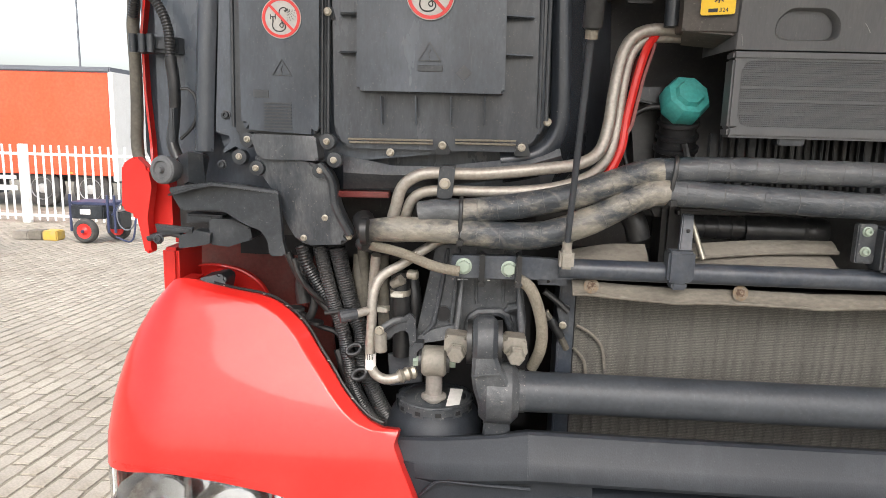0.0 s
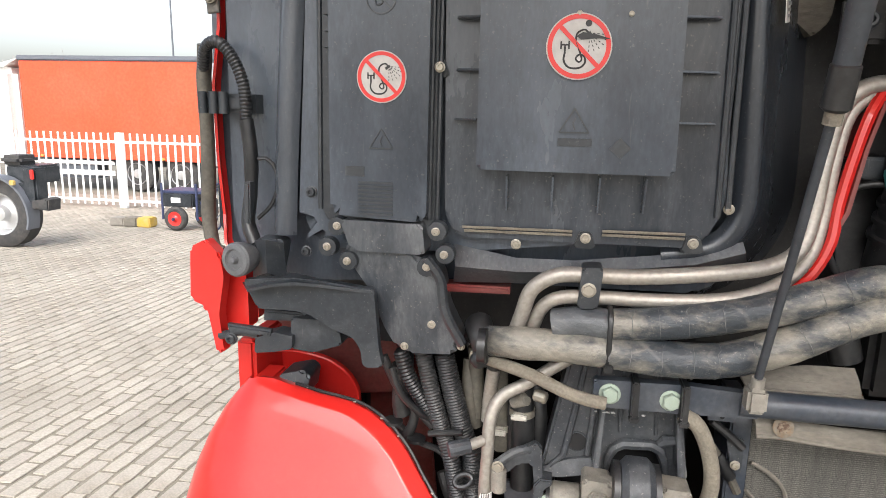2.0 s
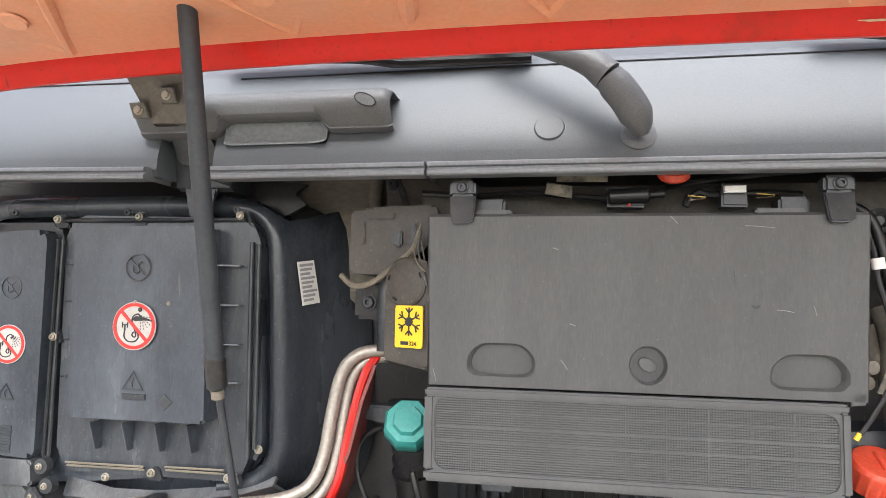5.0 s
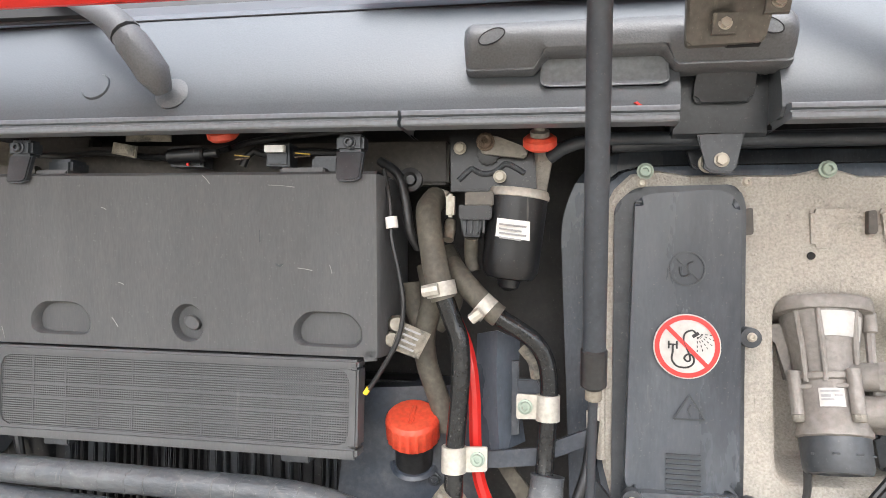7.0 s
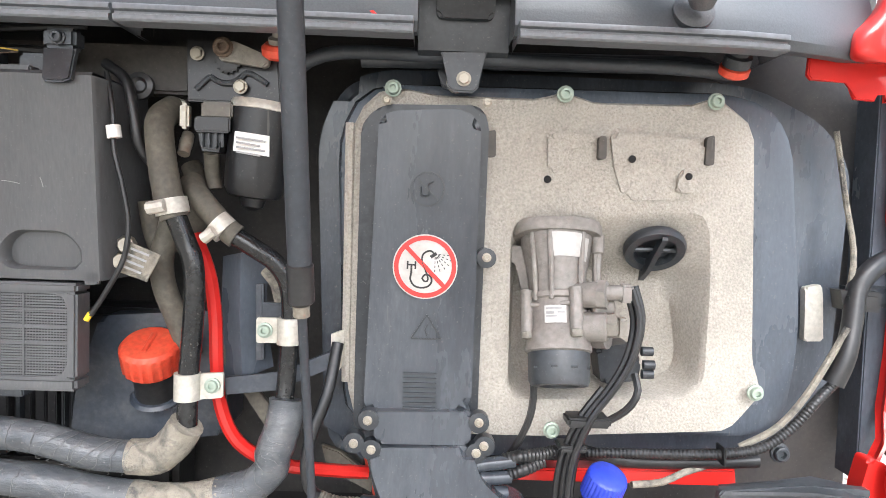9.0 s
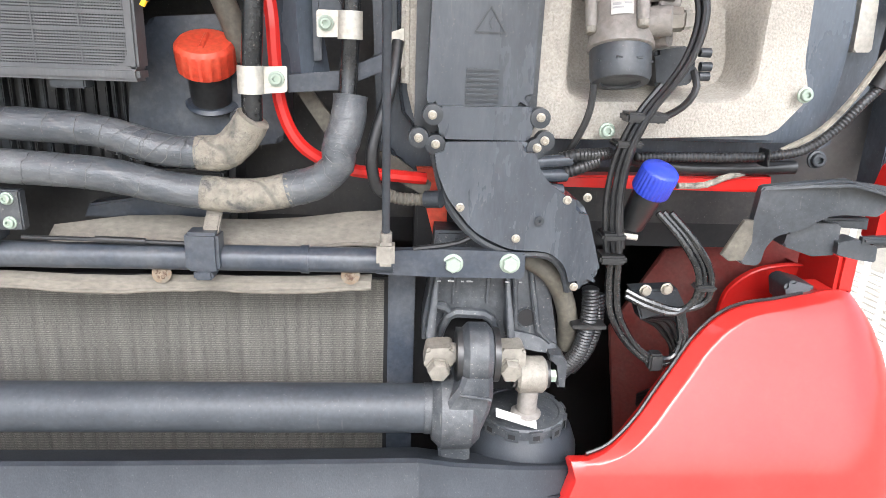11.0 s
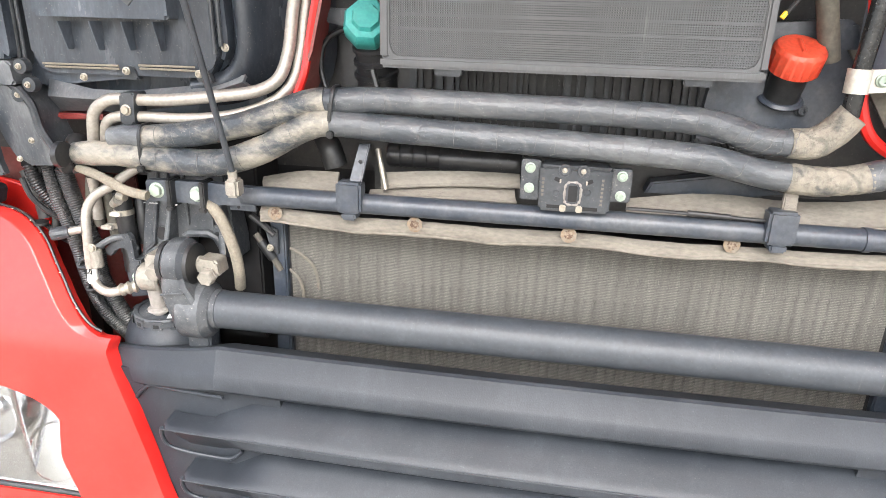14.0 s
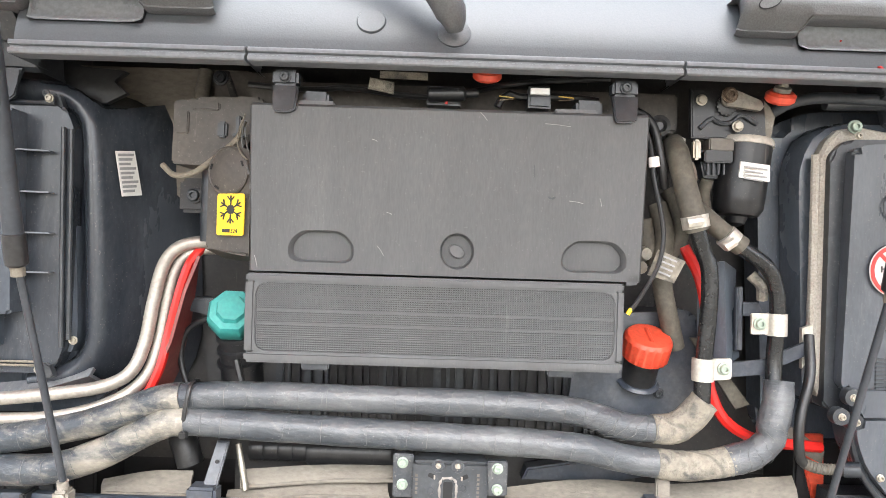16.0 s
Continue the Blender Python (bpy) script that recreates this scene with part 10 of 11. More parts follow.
part("clamp_screw", rod((1.065, 1.040, 1.724), (1.078, 1.038, 1.734), 0.0068, seg=8), "clip", h2)
h3 = thing("coolant_hose", "dusty olive rubber hose behind the clamps", "hose", (1.02, 1.1, 1.55), group="coolant hoses")
part("rubber", tube([(0.992, 1.120, 1.789), (1.002, 1.110, 1.744), (0.995, 1.100, 1.699), (0.998, 1.100, 1.661), (1.012, 1.110, 1.615), (1.027, 1.120, 1.568)], 0.0145, 0.01, 12), "oldrubber", h3)
part("branch", tube([(0.971, 1.120, 1.766), (0.977, 1.120, 1.731), (0.993, 1.110, 1.698)], 0.0145, 0.01, 12), "oldrubber", h3)
part("branch", tube([(1.015, 1.140, 1.813), (1.029, 1.130, 1.782), (1.028, 1.120, 1.736), (1.005, 1.120, 1.705)], 0.013, 0.01, 12), "oldrubber", h3)
part("union", lathe([(0, 0.009), (0.01, 0.012), (0.02, 0.009)], (0.957, 1.090, 1.712), (0.3, -0.9, 0), 10), "zinc", h3)
part("union", lathe([(0, 0.009), (0.01, 0.011), (0.02, 0.009)], (0.951, 1.090, 1.692), (0.3, -0.9, 0), 10), "zinc", h3)
part("tag", slab([(0.973, 1.050, 1.719), (1.013, 1.050, 1.703), (0.997, 1.050, 1.671), (0.960, 1.055, 1.682)], 0.002, 0), "tape", h3, "yellowed printed tag")
tg = [(0.979, 1.050, 1.710), (1.000, 1.050, 1.702)]
for i in range(4):
    part("print_bar", strip((tg[0][0] - 0.003 * i, tg[0][2] - 0.007 * i), (tg[1][0] - 0.003 * i, tg[1][2] - 0.007 * i), 0.0025, 1.0485), "greyink", h3)
part("elbow", tube([(0.999, 1.100, 1.879), (1.009, 1.100, 1.883), (1.021, 1.100, 1.879)], 0.01, 0.006, 10), "clip", h3)
part("fitting", lathe([(0, 0.007), (0.012, 0.008), (0.03, 0.007)], (1.029, 1.090, 1.848), (0, -0.5, -0.8), 10), "zinc", h3)
cl = thing("pipe_clip", "pale metal pipe clip on a dark bracket", "clip", (1.07, 1.06, 1.54), group="pipe clips")
part("strap", lathe([(-0.016, 0.013), (-0.016, 0.0155), (0.016, 0.0155), (0.016, 0.013)], (1.044, 1.055, 1.548), (0, 0, 1), 20), "clip", cl)
part("plate", slab([(1.054, 1.055, 1.563), (1.086, 1.055, 1.565), (1.086, 1.055, 1.535), (1.055, 1.055, 1.532)], 0.005, 0.001, 0.003), "clip", cl)
fasten(cl, [(1.074, 1.054, 1.550)], "greentorx", 0.0095, "bolt")
part("arm", slab([(1.083, 1.075, 1.555), (1.146, 1.085, 1.560), (1.208, 1.085, 1.588), (1.209, 1.085, 1.567), (1.142, 1.085, 1.537), (1.084, 1.075, 1.533)], 0.006, 0.001), "bluebar", cl)
cl = thing("pipe_clip", "pale metal pipe clip on a dark bracket", "clip", (1.14, 1.07, 1.61), group="pipe clips")
part("strap", lathe([(-0.016, 0.0125), (-0.016, 0.015), (0.016, 0.015), (0.016, 0.0125)], (1.159, 1.075, 1.614), (0, 0, 1), 20), "clip", cl)
part("plate", slab([(1.120, 1.070, 1.630), (1.149, 1.070, 1.630), (1.149, 1.070, 1.600), (1.120, 1.070, 1.599)], 0.005, 0.001, 0.003), "clip", cl)
fasten(cl, [(1.131, 1.069, 1.615)], "greentorx", 0.0095, "bolt")
part("upright", slab([(1.111, 1.100, 1.666), (1.120, 1.100, 1.667), (1.122, 1.100, 1.572), (1.112, 1.100, 1.570)], 0.01, 0.002), "bluebar", cl)
part("bracket", slab([(1.118, 1.100, 1.644), (1.144, 1.100, 1.644), (1.155, 1.100, 1.624), (1.119, 1.100, 1.623)], 0.01, 0.002), "bluebar", cl)
part("curved_guard", loft([[(1.066, 1.130, 1.698), (1.091, 1.110, 1.705), (1.116, 1.130, 1.692)], [(1.065, 1.130, 1.629), (1.092, 1.105, 1.628), (1.114, 1.130, 1.624)], [(1.068, 1.130, 1.546), (1.097, 1.105, 1.547), (1.125, 1.130, 1.557)]], 0.006), "panel", cl, "scuffed dark curved guard")
part("diagonal_brace", slab([(1.050, 1.120, 1.585), (1.065, 1.120, 1.586), (1.145, 1.120, 1.485), (1.123, 1.120, 1.477)], 0.008, 0.001), "oldrubber", cl)
part("tape_wrap", tube([(1.126, 1.090, 1.686), (1.140, 1.085, 1.670), (1.144, 1.090, 1.649)], 0.008, 0.008, 8, 0.1), "tape", cl)
tw = thing("thin_cable", "thin black cable with bare yellow tip", "cable", (1.0, 1.04, 1.6))
part("cable", tube([(0.945, 1.060, 1.913), (0.957, 1.050, 1.868), (0.961, 1.045, 1.824), (0.971, 1.045, 1.782), (0.978, 1.045, 1.739), (0.972, 1.045, 1.696), (0.951, 1.045, 1.656), (0.935, 1.045, 1.631)], 0.0032, 0.01, 8), "rubber", tw)
part("tip", rod((0.935, 1.045, 1.633), (0.930, 1.045, 1.625), 0.0034, seg=8), "yellow", tw, "bare yellow cable tip")
part("band", rod((0.960, 1.044, 1.850), (0.962, 1.044, 1.836), 0.008, seg=10), "white", tw, "white cable marker")
part("thick_cable", tube([(0.934, 1.080, 1.927), (0.962, 1.070, 1.907), (0.974, 1.065, 1.869), (0.980, 1.065, 1.833), (0.990, 1.080, 1.810)], 0.0065, 0.01, 10), "rubber", tw)
part("grommet", lathe([(0, 0.016), (0.008, 0.016), (0.01, 0.01), (0.006, 0.006), (0.006, 0)], (0.977, 1.080, 1.901), (0, -1, 0), 18), "rubber", tw)

# red cab edge round the opening
re = thing("cab_opening_edge", "red painted edge of the cab front opening", "cab flange", (0.68, 1.12, 1.45))
part("edge", tube([(0.293, 1.130, 1.701), (0.277, 1.120, 1.675), (0.265, 1.115, 1.631), (0.253, 1.110, 1.569), (0.244, 1.100, 1.514), (0.216, 1.100, 1.467), (0.157, 1.110, 1.442), (0.051, 1.120, 1.429)], 0.007, 0.01, 8), "red", re)
# web, left sill and arch skins take the red darkened for shade
part("inner_web", loft([[(0.294, 1.120, 1.687), (0.277, 1.110, 1.632), (0.262, 1.100, 1.557), (0.229, 1.100, 1.480)], [(0.268, 1.170, 1.660), (0.266, 1.170, 1.587), (0.250, 1.170, 1.506), (0.233, 1.160, 1.462)]], 0.005), "redshade", re, "dusty red inner web darkened for shade")
part("edge", tube([(1.032, 1.110, 1.725), (1.053, 1.100, 1.680), (1.063, 1.095, 1.627), (1.066, 1.095, 1.563), (1.072, 1.095, 1.512), (1.094, 1.095, 1.468), (1.137, 1.100, 1.441), (1.188, 1.110, 1.430), (1.256, 1.120, 1.423)], 0.0085, 0.01, 8), "red", re)
part("sill", slab([(1.435, 1.125, 1.431), (1.740, 1.125, 1.437), (1.743, 1.125, 1.414), (1.436, 1.125, 1.415)], 0.03, 0.003), "red", re, "red sill below the panel")
part("sill", slab([(-0.234, 1.120, 1.434), (-0.136, 1.120, 1.435), (-0.136, 1.120, 1.425), (-0.234, 1.120, 1.423)], 0.03, 0.003), "redshade", re)
part("wheel_arch_skin", slab([(1.631, 1.400, 1.083), (1.667, 1.370, 1.179), (1.695, 1.340, 1.262), (1.795, 1.270, 1.308), (1.867, 1.250, 1.203), (1.805, 1.300, 0.964), (1.727, 1.370, 0.778), (1.681, 1.400, 0.756)], 0.01, 0.002), "redshade", re, "dusty red inner skin darkened for shade")
part("wheel_arch_skin", slab([(-0.56, 1.400, 1.300), (-0.327, 1.460, 1.280), (-0.279, 1.460, 0.785), (-0.56, 1.400, 0.784)], 0.01, 0.002), "redshade", re, "dusty red inner skin darkened for shade")


# ---- valve side: beige panel with duct cover, valve, cables ----
rp = thing("insulated_side_panel", "black moulded panel carrying speckled beige insulation", "panel", (1.5, 1.12, 1.45))
part("back", slab([(1.171, 1.175, 1.861), (1.201, 1.175, 1.932), (1.255, 1.175, 1.952), (1.754, 1.175, 1.951), (1.86, 1.175, 1.9), (1.9, 1.175, 1.84), (1.885, 1.175, 1.5), (1.8, 1.175, 1.452), (1.191, 1.175, 1.416)], 0.05, 0.02, 0.05, 3), "panel", rp)
RIM = [(1.204, 1.118, 1.857), (1.225, 1.118, 1.907), (1.259, 1.118, 1.926), (1.707, 1.118, 1.930), (1.761, 1.118, 1.915), (1.789, 1.118, 1.869), (1.815, 1.118, 1.62), (1.8, 1.118, 1.5), (1.755, 1.118, 1.482), (1.22, 1.118, 1.48)]
RC = (1.557, 1.100, 1.647)
inner = [(1.426, 1.100, 1.742), (1.432, 1.100, 1.756), (1.490, 1.100, 1.760), (1.560, 1.100, 1.762), (1.591, 1.100, 1.766), (1.660, 1.100, 1.768), (1.670, 1.100, 1.750), (1.675, 1.100, 1.681), (1.672, 1.100, 1.560), (1.650, 1.100, 1.541), (1.440, 1.100, 1.536), (1.430, 1.100, 1.552)]
outer = [(1.227, 1.100, 1.877), (1.250, 1.100, 1.905), (1.276, 1.100, 1.921), (1.303, 1.100, 1.908), (1.457, 1.100, 1.908), (1.487, 1.100, 1.920), (1.519, 1.100, 1.906), (1.653, 1.100, 1.908), (1.675, 1.100, 1.920), (1.693, 1.100, 1.908), (1.726, 1.100, 1.883), (1.741, 1.100, 1.586), (1.757, 1.100, 1.548), (1.715, 1.100, 1.497), (1.476, 1.100, 1.484), (1.243, 1.100, 1.484), (1.226, 1.100, 1.548)]


deep_floor = [(1.440, 1.1, 1.715), (1.448, 1.1, 1.728), (1.520, 1.1, 1.728), (1.545, 1.1, 1.694), (1.600, 1.1, 1.689), (1.640, 1.1, 1.689), (1.645, 1.1, 1.675), (1.648, 1.1, 1.650), (1.660, 1.1, 1.590), (1.655, 1.1, 1.562), (1.620, 1.1, 1.552), (1.447, 1.1, 1.556), (1.440, 1.1, 1.570)]
N = 96
rays = [2 * math.pi * k / N for k in range(N)]
o2, i2 = star([tuple(p) for p in rounded(outer, 0.012, 3)], rays, RC), star([tuple(p) for p in rounded(inner, 0.02, 4)], rays, RC)
f2 = star([tuple(p) for p in rounded(deep_floor, 0.012, 3)], rays, RC)
rows = [[(x, 1.13, z) for x, z in o2], [(x, 1.102, z) for x, z in o2], [(x + (a - x) * 0.02, 1.098, z + (b - z) * 0.02) for (x, z), (a, b) in zip(o2, i2)],
        [(x + (a - x) * 0.5, 1.094, z + (b - z) * 0.5) for (x, z), (a, b) in zip(o2, i2)], [(a + (x - a) * 0.06, 1.092, b + (z - b) * 0.06) for (x, z), (a, b) in zip(o2, i2)],
        [(a, 1.097, b) for a, b in i2], [(a * 0.92 + c * 0.08, 1.103, b * 0.92 + d * 0.08) for (a, b), (c, d) in zip(i2, f2)], [(a * 0.5 + c * 0.5, 1.128, b * 0.5 + d * 0.5) for (a, b), (c, d) in zip(i2, f2)], [(a * 0.08 + c * 0.92, 1.154, b * 0.08 + d * 0.92) for (a, b), (c, d) in zip(i2, f2)],
        [(RC[0] + (c - RC[0]) * 0.9, 1.16, RC[2] + (d - RC[2]) * 0.9) for c, d in f2], [(RC[0] + (c - RC[0]) * 0.01, 1.163, RC[2] + (d - RC[2]) * 0.01) for c, d in f2]]
r2 = star([tuple(p) for p in rounded(RIM, 0.05, 4)], rays, RC)
part("raised_rim", loft([[(x, 1.17, z) for x, z in r2], [(x, 1.135, z) for x, z in r2], [(RC[0] + (x - RC[0]) * 0.985, 1.12, RC[2] + (z - RC[2]) * 0.985) for x, z in r2], [(RC[0] + (x - RC[0]) * 0.96, 1.117, RC[2] + (z - RC[2]) * 0.96) for x, z in r2],
                         [(RC[0] + (x - RC[0]) * 0.9, 1.12, RC[2] + (z - RC[2]) * 0.9) for x, z in o2]], 0, True), "panel", rp)
part("beige_insulation", loft(rows, 0, True), "beige", rp, "speckled beige pressed foam board")
part("moulded_step", slab([(1.466, 1.088, 1.865), (1.522, 1.088, 1.866), (1.523, 1.088, 1.851), (1.491, 1.090, 1.847), (1.492, 1.090, 1.819), (1.468, 1.090, 1.818)], 0.012, 0.005, 0.006), "beige", rp)
part("moulded_step", slab([(1.543, 1.088, 1.869), (1.662, 1.088, 1.864), (1.664, 1.090, 1.835), (1.656, 1.090, 1.789), (1.563, 1.090, 1.787), (1.549, 1.090, 1.827)], 0.012, 0.005, 0.01), "beige", rp)
# flat brown pieces give the shading of the board's recessed slots
for o in ([(1.528, 1.084, 1.863), (1.537, 1.084, 1.864), (1.538, 1.084, 1.836), (1.528, 1.084, 1.835)], [(1.661, 1.084, 1.867), (1.670, 1.084, 1.870), (1.671, 1.084, 1.833), (1.660, 1.084, 1.833)], [(1.392, 1.090, 1.865), (1.402, 1.090, 1.867), (1.403, 1.090, 1.834), (1.393, 1.090, 1.833)]):
    part("slot", slab(o, 0.01, 0.001, 0.003), "wall", rp, "shallow slot with its shade painted brown")
for p in ((1.468, 1.091, 1.809), (1.570, 1.086, 1.837)):
    part("hole", lathe([(0, 0.0048), (0.002, 0.0044), (0.0024, 0)], p, (0, -1, 0), 14), "deep", rp)
t0 = [(1.626, 1.083, 1.798), (1.629, 1.083, 1.821), (1.639, 1.083, 1.830), (1.650, 1.083, 1.821), (1.653, 1.083, 1.799)]
part("eye_tab", slab(t0, 0.01, 0.003, 0.006), "beige", rp)
part("eye_hole", lathe([(0, 0.0045), (0.002, 0.004), (0.0024, 0)], (1.640, 1.083, 1.818), (0, -1, 0), 14), "deep", rp)
for a, b in (((1.223, 1.100, 1.870), (1.226, 1.100, 1.548)),):
    part("beige_edge", rod(a, b, 0.006, seg=8), "beige", rp)
fasten(rp, [(1.275, 1.090, 1.912), (1.485, 1.090, 1.913), (1.671, 1.090, 1.911), (1.739, 1.085, 1.552), (1.484, 1.080, 1.499)], "greentorx", 0.0105, "bolt")
fasten(rp, [(1.352, 1.100, 1.923)], "nutbolt", 0.0125, "bolt")
part("top_tab", slab([(1.327, 1.110, 1.945), (1.377, 1.110, 1.945), (1.371, 1.110, 1.918), (1.335, 1.110, 1.918)], 0.01, 0.003, 0.006), "black", rp)
part("bare_patch", slab([(1.831, 1.148, 1.680), (1.853, 1.148, 1.685), (1.856, 1.148, 1.665), (1.860, 1.148, 1.608), (1.834, 1.148, 1.607)], 0.012, 0.002, 0.004), "clip", rp, "silvery worn metal patch")
part("white_wire", tube([(1.854, 1.140, 1.888), (1.872, 1.140, 1.801), (1.882, 1.130, 1.726), (1.870, 1.120, 1.665)], 0.004, 0.02, 8), "tape", rp, "cream wire")

part("top_rail", tube([(1.235, 1.100, 1.949), (1.355, 1.095, 1.950), (1.556, 1.095, 1.953), (1.647, 1.100, 1.956), (1.695, 1.120, 1.950)], 0.011, 0.03, 10), "black", rp, "long black rail above the panel")
rd = thing("air_duct", "tall black duct cover curving down to an elbow", "duct", (1.32, 1.06, 1.35), group="ducts")
part("upper_cover", slab([(1.261, 1.064, 1.874), (1.278, 1.060, 1.881), (1.358, 1.058, 1.886), (1.382, 1.058, 1.871), (1.382, 1.062, 1.535), (1.371, 1.062, 1.522), (1.259, 1.066, 1.521), (1.252, 1.066, 1.531)], 0.045, 0.009, 0.01, 3), "duct", rd)
part("base_rail", slab([(1.238, 1.085, 1.869), (1.262, 1.085, 1.892), (1.383, 1.085, 1.895), (1.393, 1.085, 1.872), (1.392, 1.085, 1.491), (1.238, 1.085, 1.489)], 0.03, 0.004, 0.012), "black", rd)
for i in range(9):
    z = 1.872 - 0.0205 * i
    part("edge_rib", block(1.262, 1.285, 1.068, 1.09, z - 0.001, z + 0.001, 0.0004), "black", rd)
part("middle_joint", slab([(1.263, 1.050, 1.525), (1.382, 1.050, 1.528), (1.382, 1.050, 1.487), (1.269, 1.050, 1.486)], 0.05, 0.006, 0.006), "duct", rd, "joint piece of the duct")
part("elbow", slab([(1.262, 1.045, 1.483), (1.383, 1.040, 1.487), (1.396, 1.040, 1.447), (1.424, 1.040, 1.423), (1.456, 1.040, 1.411), (1.487, 1.045, 1.315), (1.471, 1.045, 1.297), (1.447, 1.045, 1.295), (1.438, 1.045, 1.328), (1.415, 1.045, 1.346), (1.362, 1.045, 1.348), (1.317, 1.045, 1.370), (1.281, 1.045, 1.413), (1.266, 1.045, 1.449)], 0.06, 0.012, 0.01, 3), "duct", rd, "lower elbow of the duct")
part("elbow_rim", tube([(1.263, 1.060, 1.468), (1.281, 1.060, 1.407), (1.318, 1.060, 1.362), (1.365, 1.060, 1.340), (1.416, 1.060, 1.337), (1.439, 1.060, 1.317), (1.449, 1.060, 1.287)], 0.006, 0.01, 8), "black", rd)
for k in range(3):
    a, b = (1.396, 1.060, 1.461), (1.438, 1.070, 1.466)
    part("cable_port", rod((a[0] - 0.01, a[1], a[2] - 0.017 * k - 0.002), (b[0] - 0.004 * k, b[1], b[2] - 0.02 * k - 0.004), 0.0085, seg=12), "duct", rd)
for p in ((1.260, 1.050, 1.515), (1.243, 1.050, 1.487), (1.264, 1.050, 1.479), (1.391, 1.050, 1.515), (1.399, 1.050, 1.487), (1.389, 1.050, 1.478)):
    part("screw_boss", lathe([(-0.012, 0.013), (0.002, 0.0125), (0.003, 0.0)], p, (0, -1, 0), 14), "black", rd)
fasten(rd, [(1.259, 1.047, 1.515), (1.243, 1.047, 1.487), (1.264, 1.047, 1.480), (1.391, 1.047, 1.516), (1.398, 1.047, 1.488), (1.389, 1.047, 1.479), (1.297, 1.042, 1.403), (1.370, 1.042, 1.364), (1.431, 1.040, 1.416), (1.458, 1.045, 1.419), (1.451, 1.042, 1.300), (1.269, 1.070, 1.895), (1.388, 1.065, 1.895), (1.394, 1.060, 1.712)], "screw", 0.0064)
part("tab", lathe([(-0.02, 0.012), (0.0, 0.012), (0.001, 0)], (1.394, 1.063, 1.711), (0, -1, 0), 14), "black", rd)
embossed(rd, (1.321, 1.058, 1.791), 0.021, "black")
triangle(rd, (1.325, 1.060, 1.623), 0.018, "black")
a, b = (1.299, 1.062, 1.521), (1.339, 1.062, 1.569)
vents(rd, a[0], b[0], a[2], b[2], 1.0615, "black")
part("dimple", annulus((1.398, 1.039, 1.388), 0.002, 0.006, 0.0, 18), "black", rd)
no_wash_sign((1.321, 1.058, 1.699), 0.0385)

# air valve
av = thing("air_valve", "grey cast brake air valve with black cap and ports", "valve", (1.49, 1.12, 1.6))
VP, VD = Vector((1.487, 1.122, 1.745)), Vector((0.0, -0.33, -0.944))
VU, VV = Vector((1, 0, 0)), Vector((0, -0.944, 0.33))


def on_valve(d, a, b):
    return VP + VD * d + VU * a + VV * b


def valve_patch(t0, t1, d0, d1, r0, r1):
    """A thin sheet wrapped on the valve's round body."""
    rows = []
    for k in range(4):
        d, r = d0 + (d1 - d0) * k / 3, r0 + (r1 - r0) * k / 3
        rows.append([on_valve(d, r * math.sin(t), r * math.cos(t)) for t in [t0 + (t1 - t0) * j / 8 for j in range(9)]])
    return loft(rows, 0.0006)


part("upper_body", lathe([(0.008, 0.03), (0.01, 0.0455), (0.022, 0.0445), (0.055, 0.037), (0.088, 0.034)], VP, VD, 32), "alu", av)
oval = [on_valve(0.0, 0.057 * math.copysign(abs(math.cos(t)) ** 0.8, math.cos(t)), 0.05 * math.copysign(abs(math.sin(t)) ** 0.8, math.sin(t))) for t in [2 * math.pi * k / 36 for k in range(36)]]
part("top_flange", loft([[VP + (p - VP) * q + VD * d for p in oval] for q, d in ((0.5, -0.004), (0.97, -0.004), (1.0, 0.0), (1.0, 0.009), (0.97, 0.012), (0.5, 0.012))], 0, True), "alu", av, "wide cast top flange")
part("flange_lug", rod(on_valve(0.008, 0.05, 0.012), on_valve(0.034, 0.05, 0.012), 0.009, 0.008, 12, 0.002), "alu", av)
part("lug_rib", rod(on_valve(0.03, 0.049, 0.012), on_valve(0.07, 0.047, 0.01), 0.006, 0.005, 8), "alu", av)
for a, b, e in ((-0.016, 0.0425, 0.0345), (0.026, 0.037, 0.029), (-0.036, 0.028, 0.022)):
    part("rib", sweep([on_valve(0.012, a, b), on_valve(0.05, a * 0.9, (b + e) / 2), on_valve(0.096, a * 0.85, e)], [0.0034, 0.0036, 0.003], 8), "alu", av)
part("middle_ring", lathe([(0.084, 0.034), (0.086, 0.0395), (0.092, 0.0395), (0.094, 0.036)], VP, VD, 32), "alu", av)
part("middle_body", lathe([(0.09, 0.036), (0.128, 0.0365), (0.131, 0.0385), (0.147, 0.039), (0.15, 0.0405), (0.155, 0.0405), (0.157, 0.037)], VP, VD, 32), "alu", av)
part("cap", lathe([(0.154, 0.034), (0.157, 0.0375), (0.19, 0.0368), (0.196, 0.034), (0.1965, 0.0245), (0.1935, 0.023), (0.193, 0.0)], VP, VD, 32), "black", av, "black plastic end cap")
for t in (-1.0, -0.35, 0.3, 0.95):
    o = on_valve(0.176, 0.0372 * math.sin(t), 0.0372 * math.cos(t))
    part("cap_lip", rod(o - VU * 0.004 * math.cos(t), o + VU * 0.004 * math.cos(t), 0.0016, seg=6), "black", av)
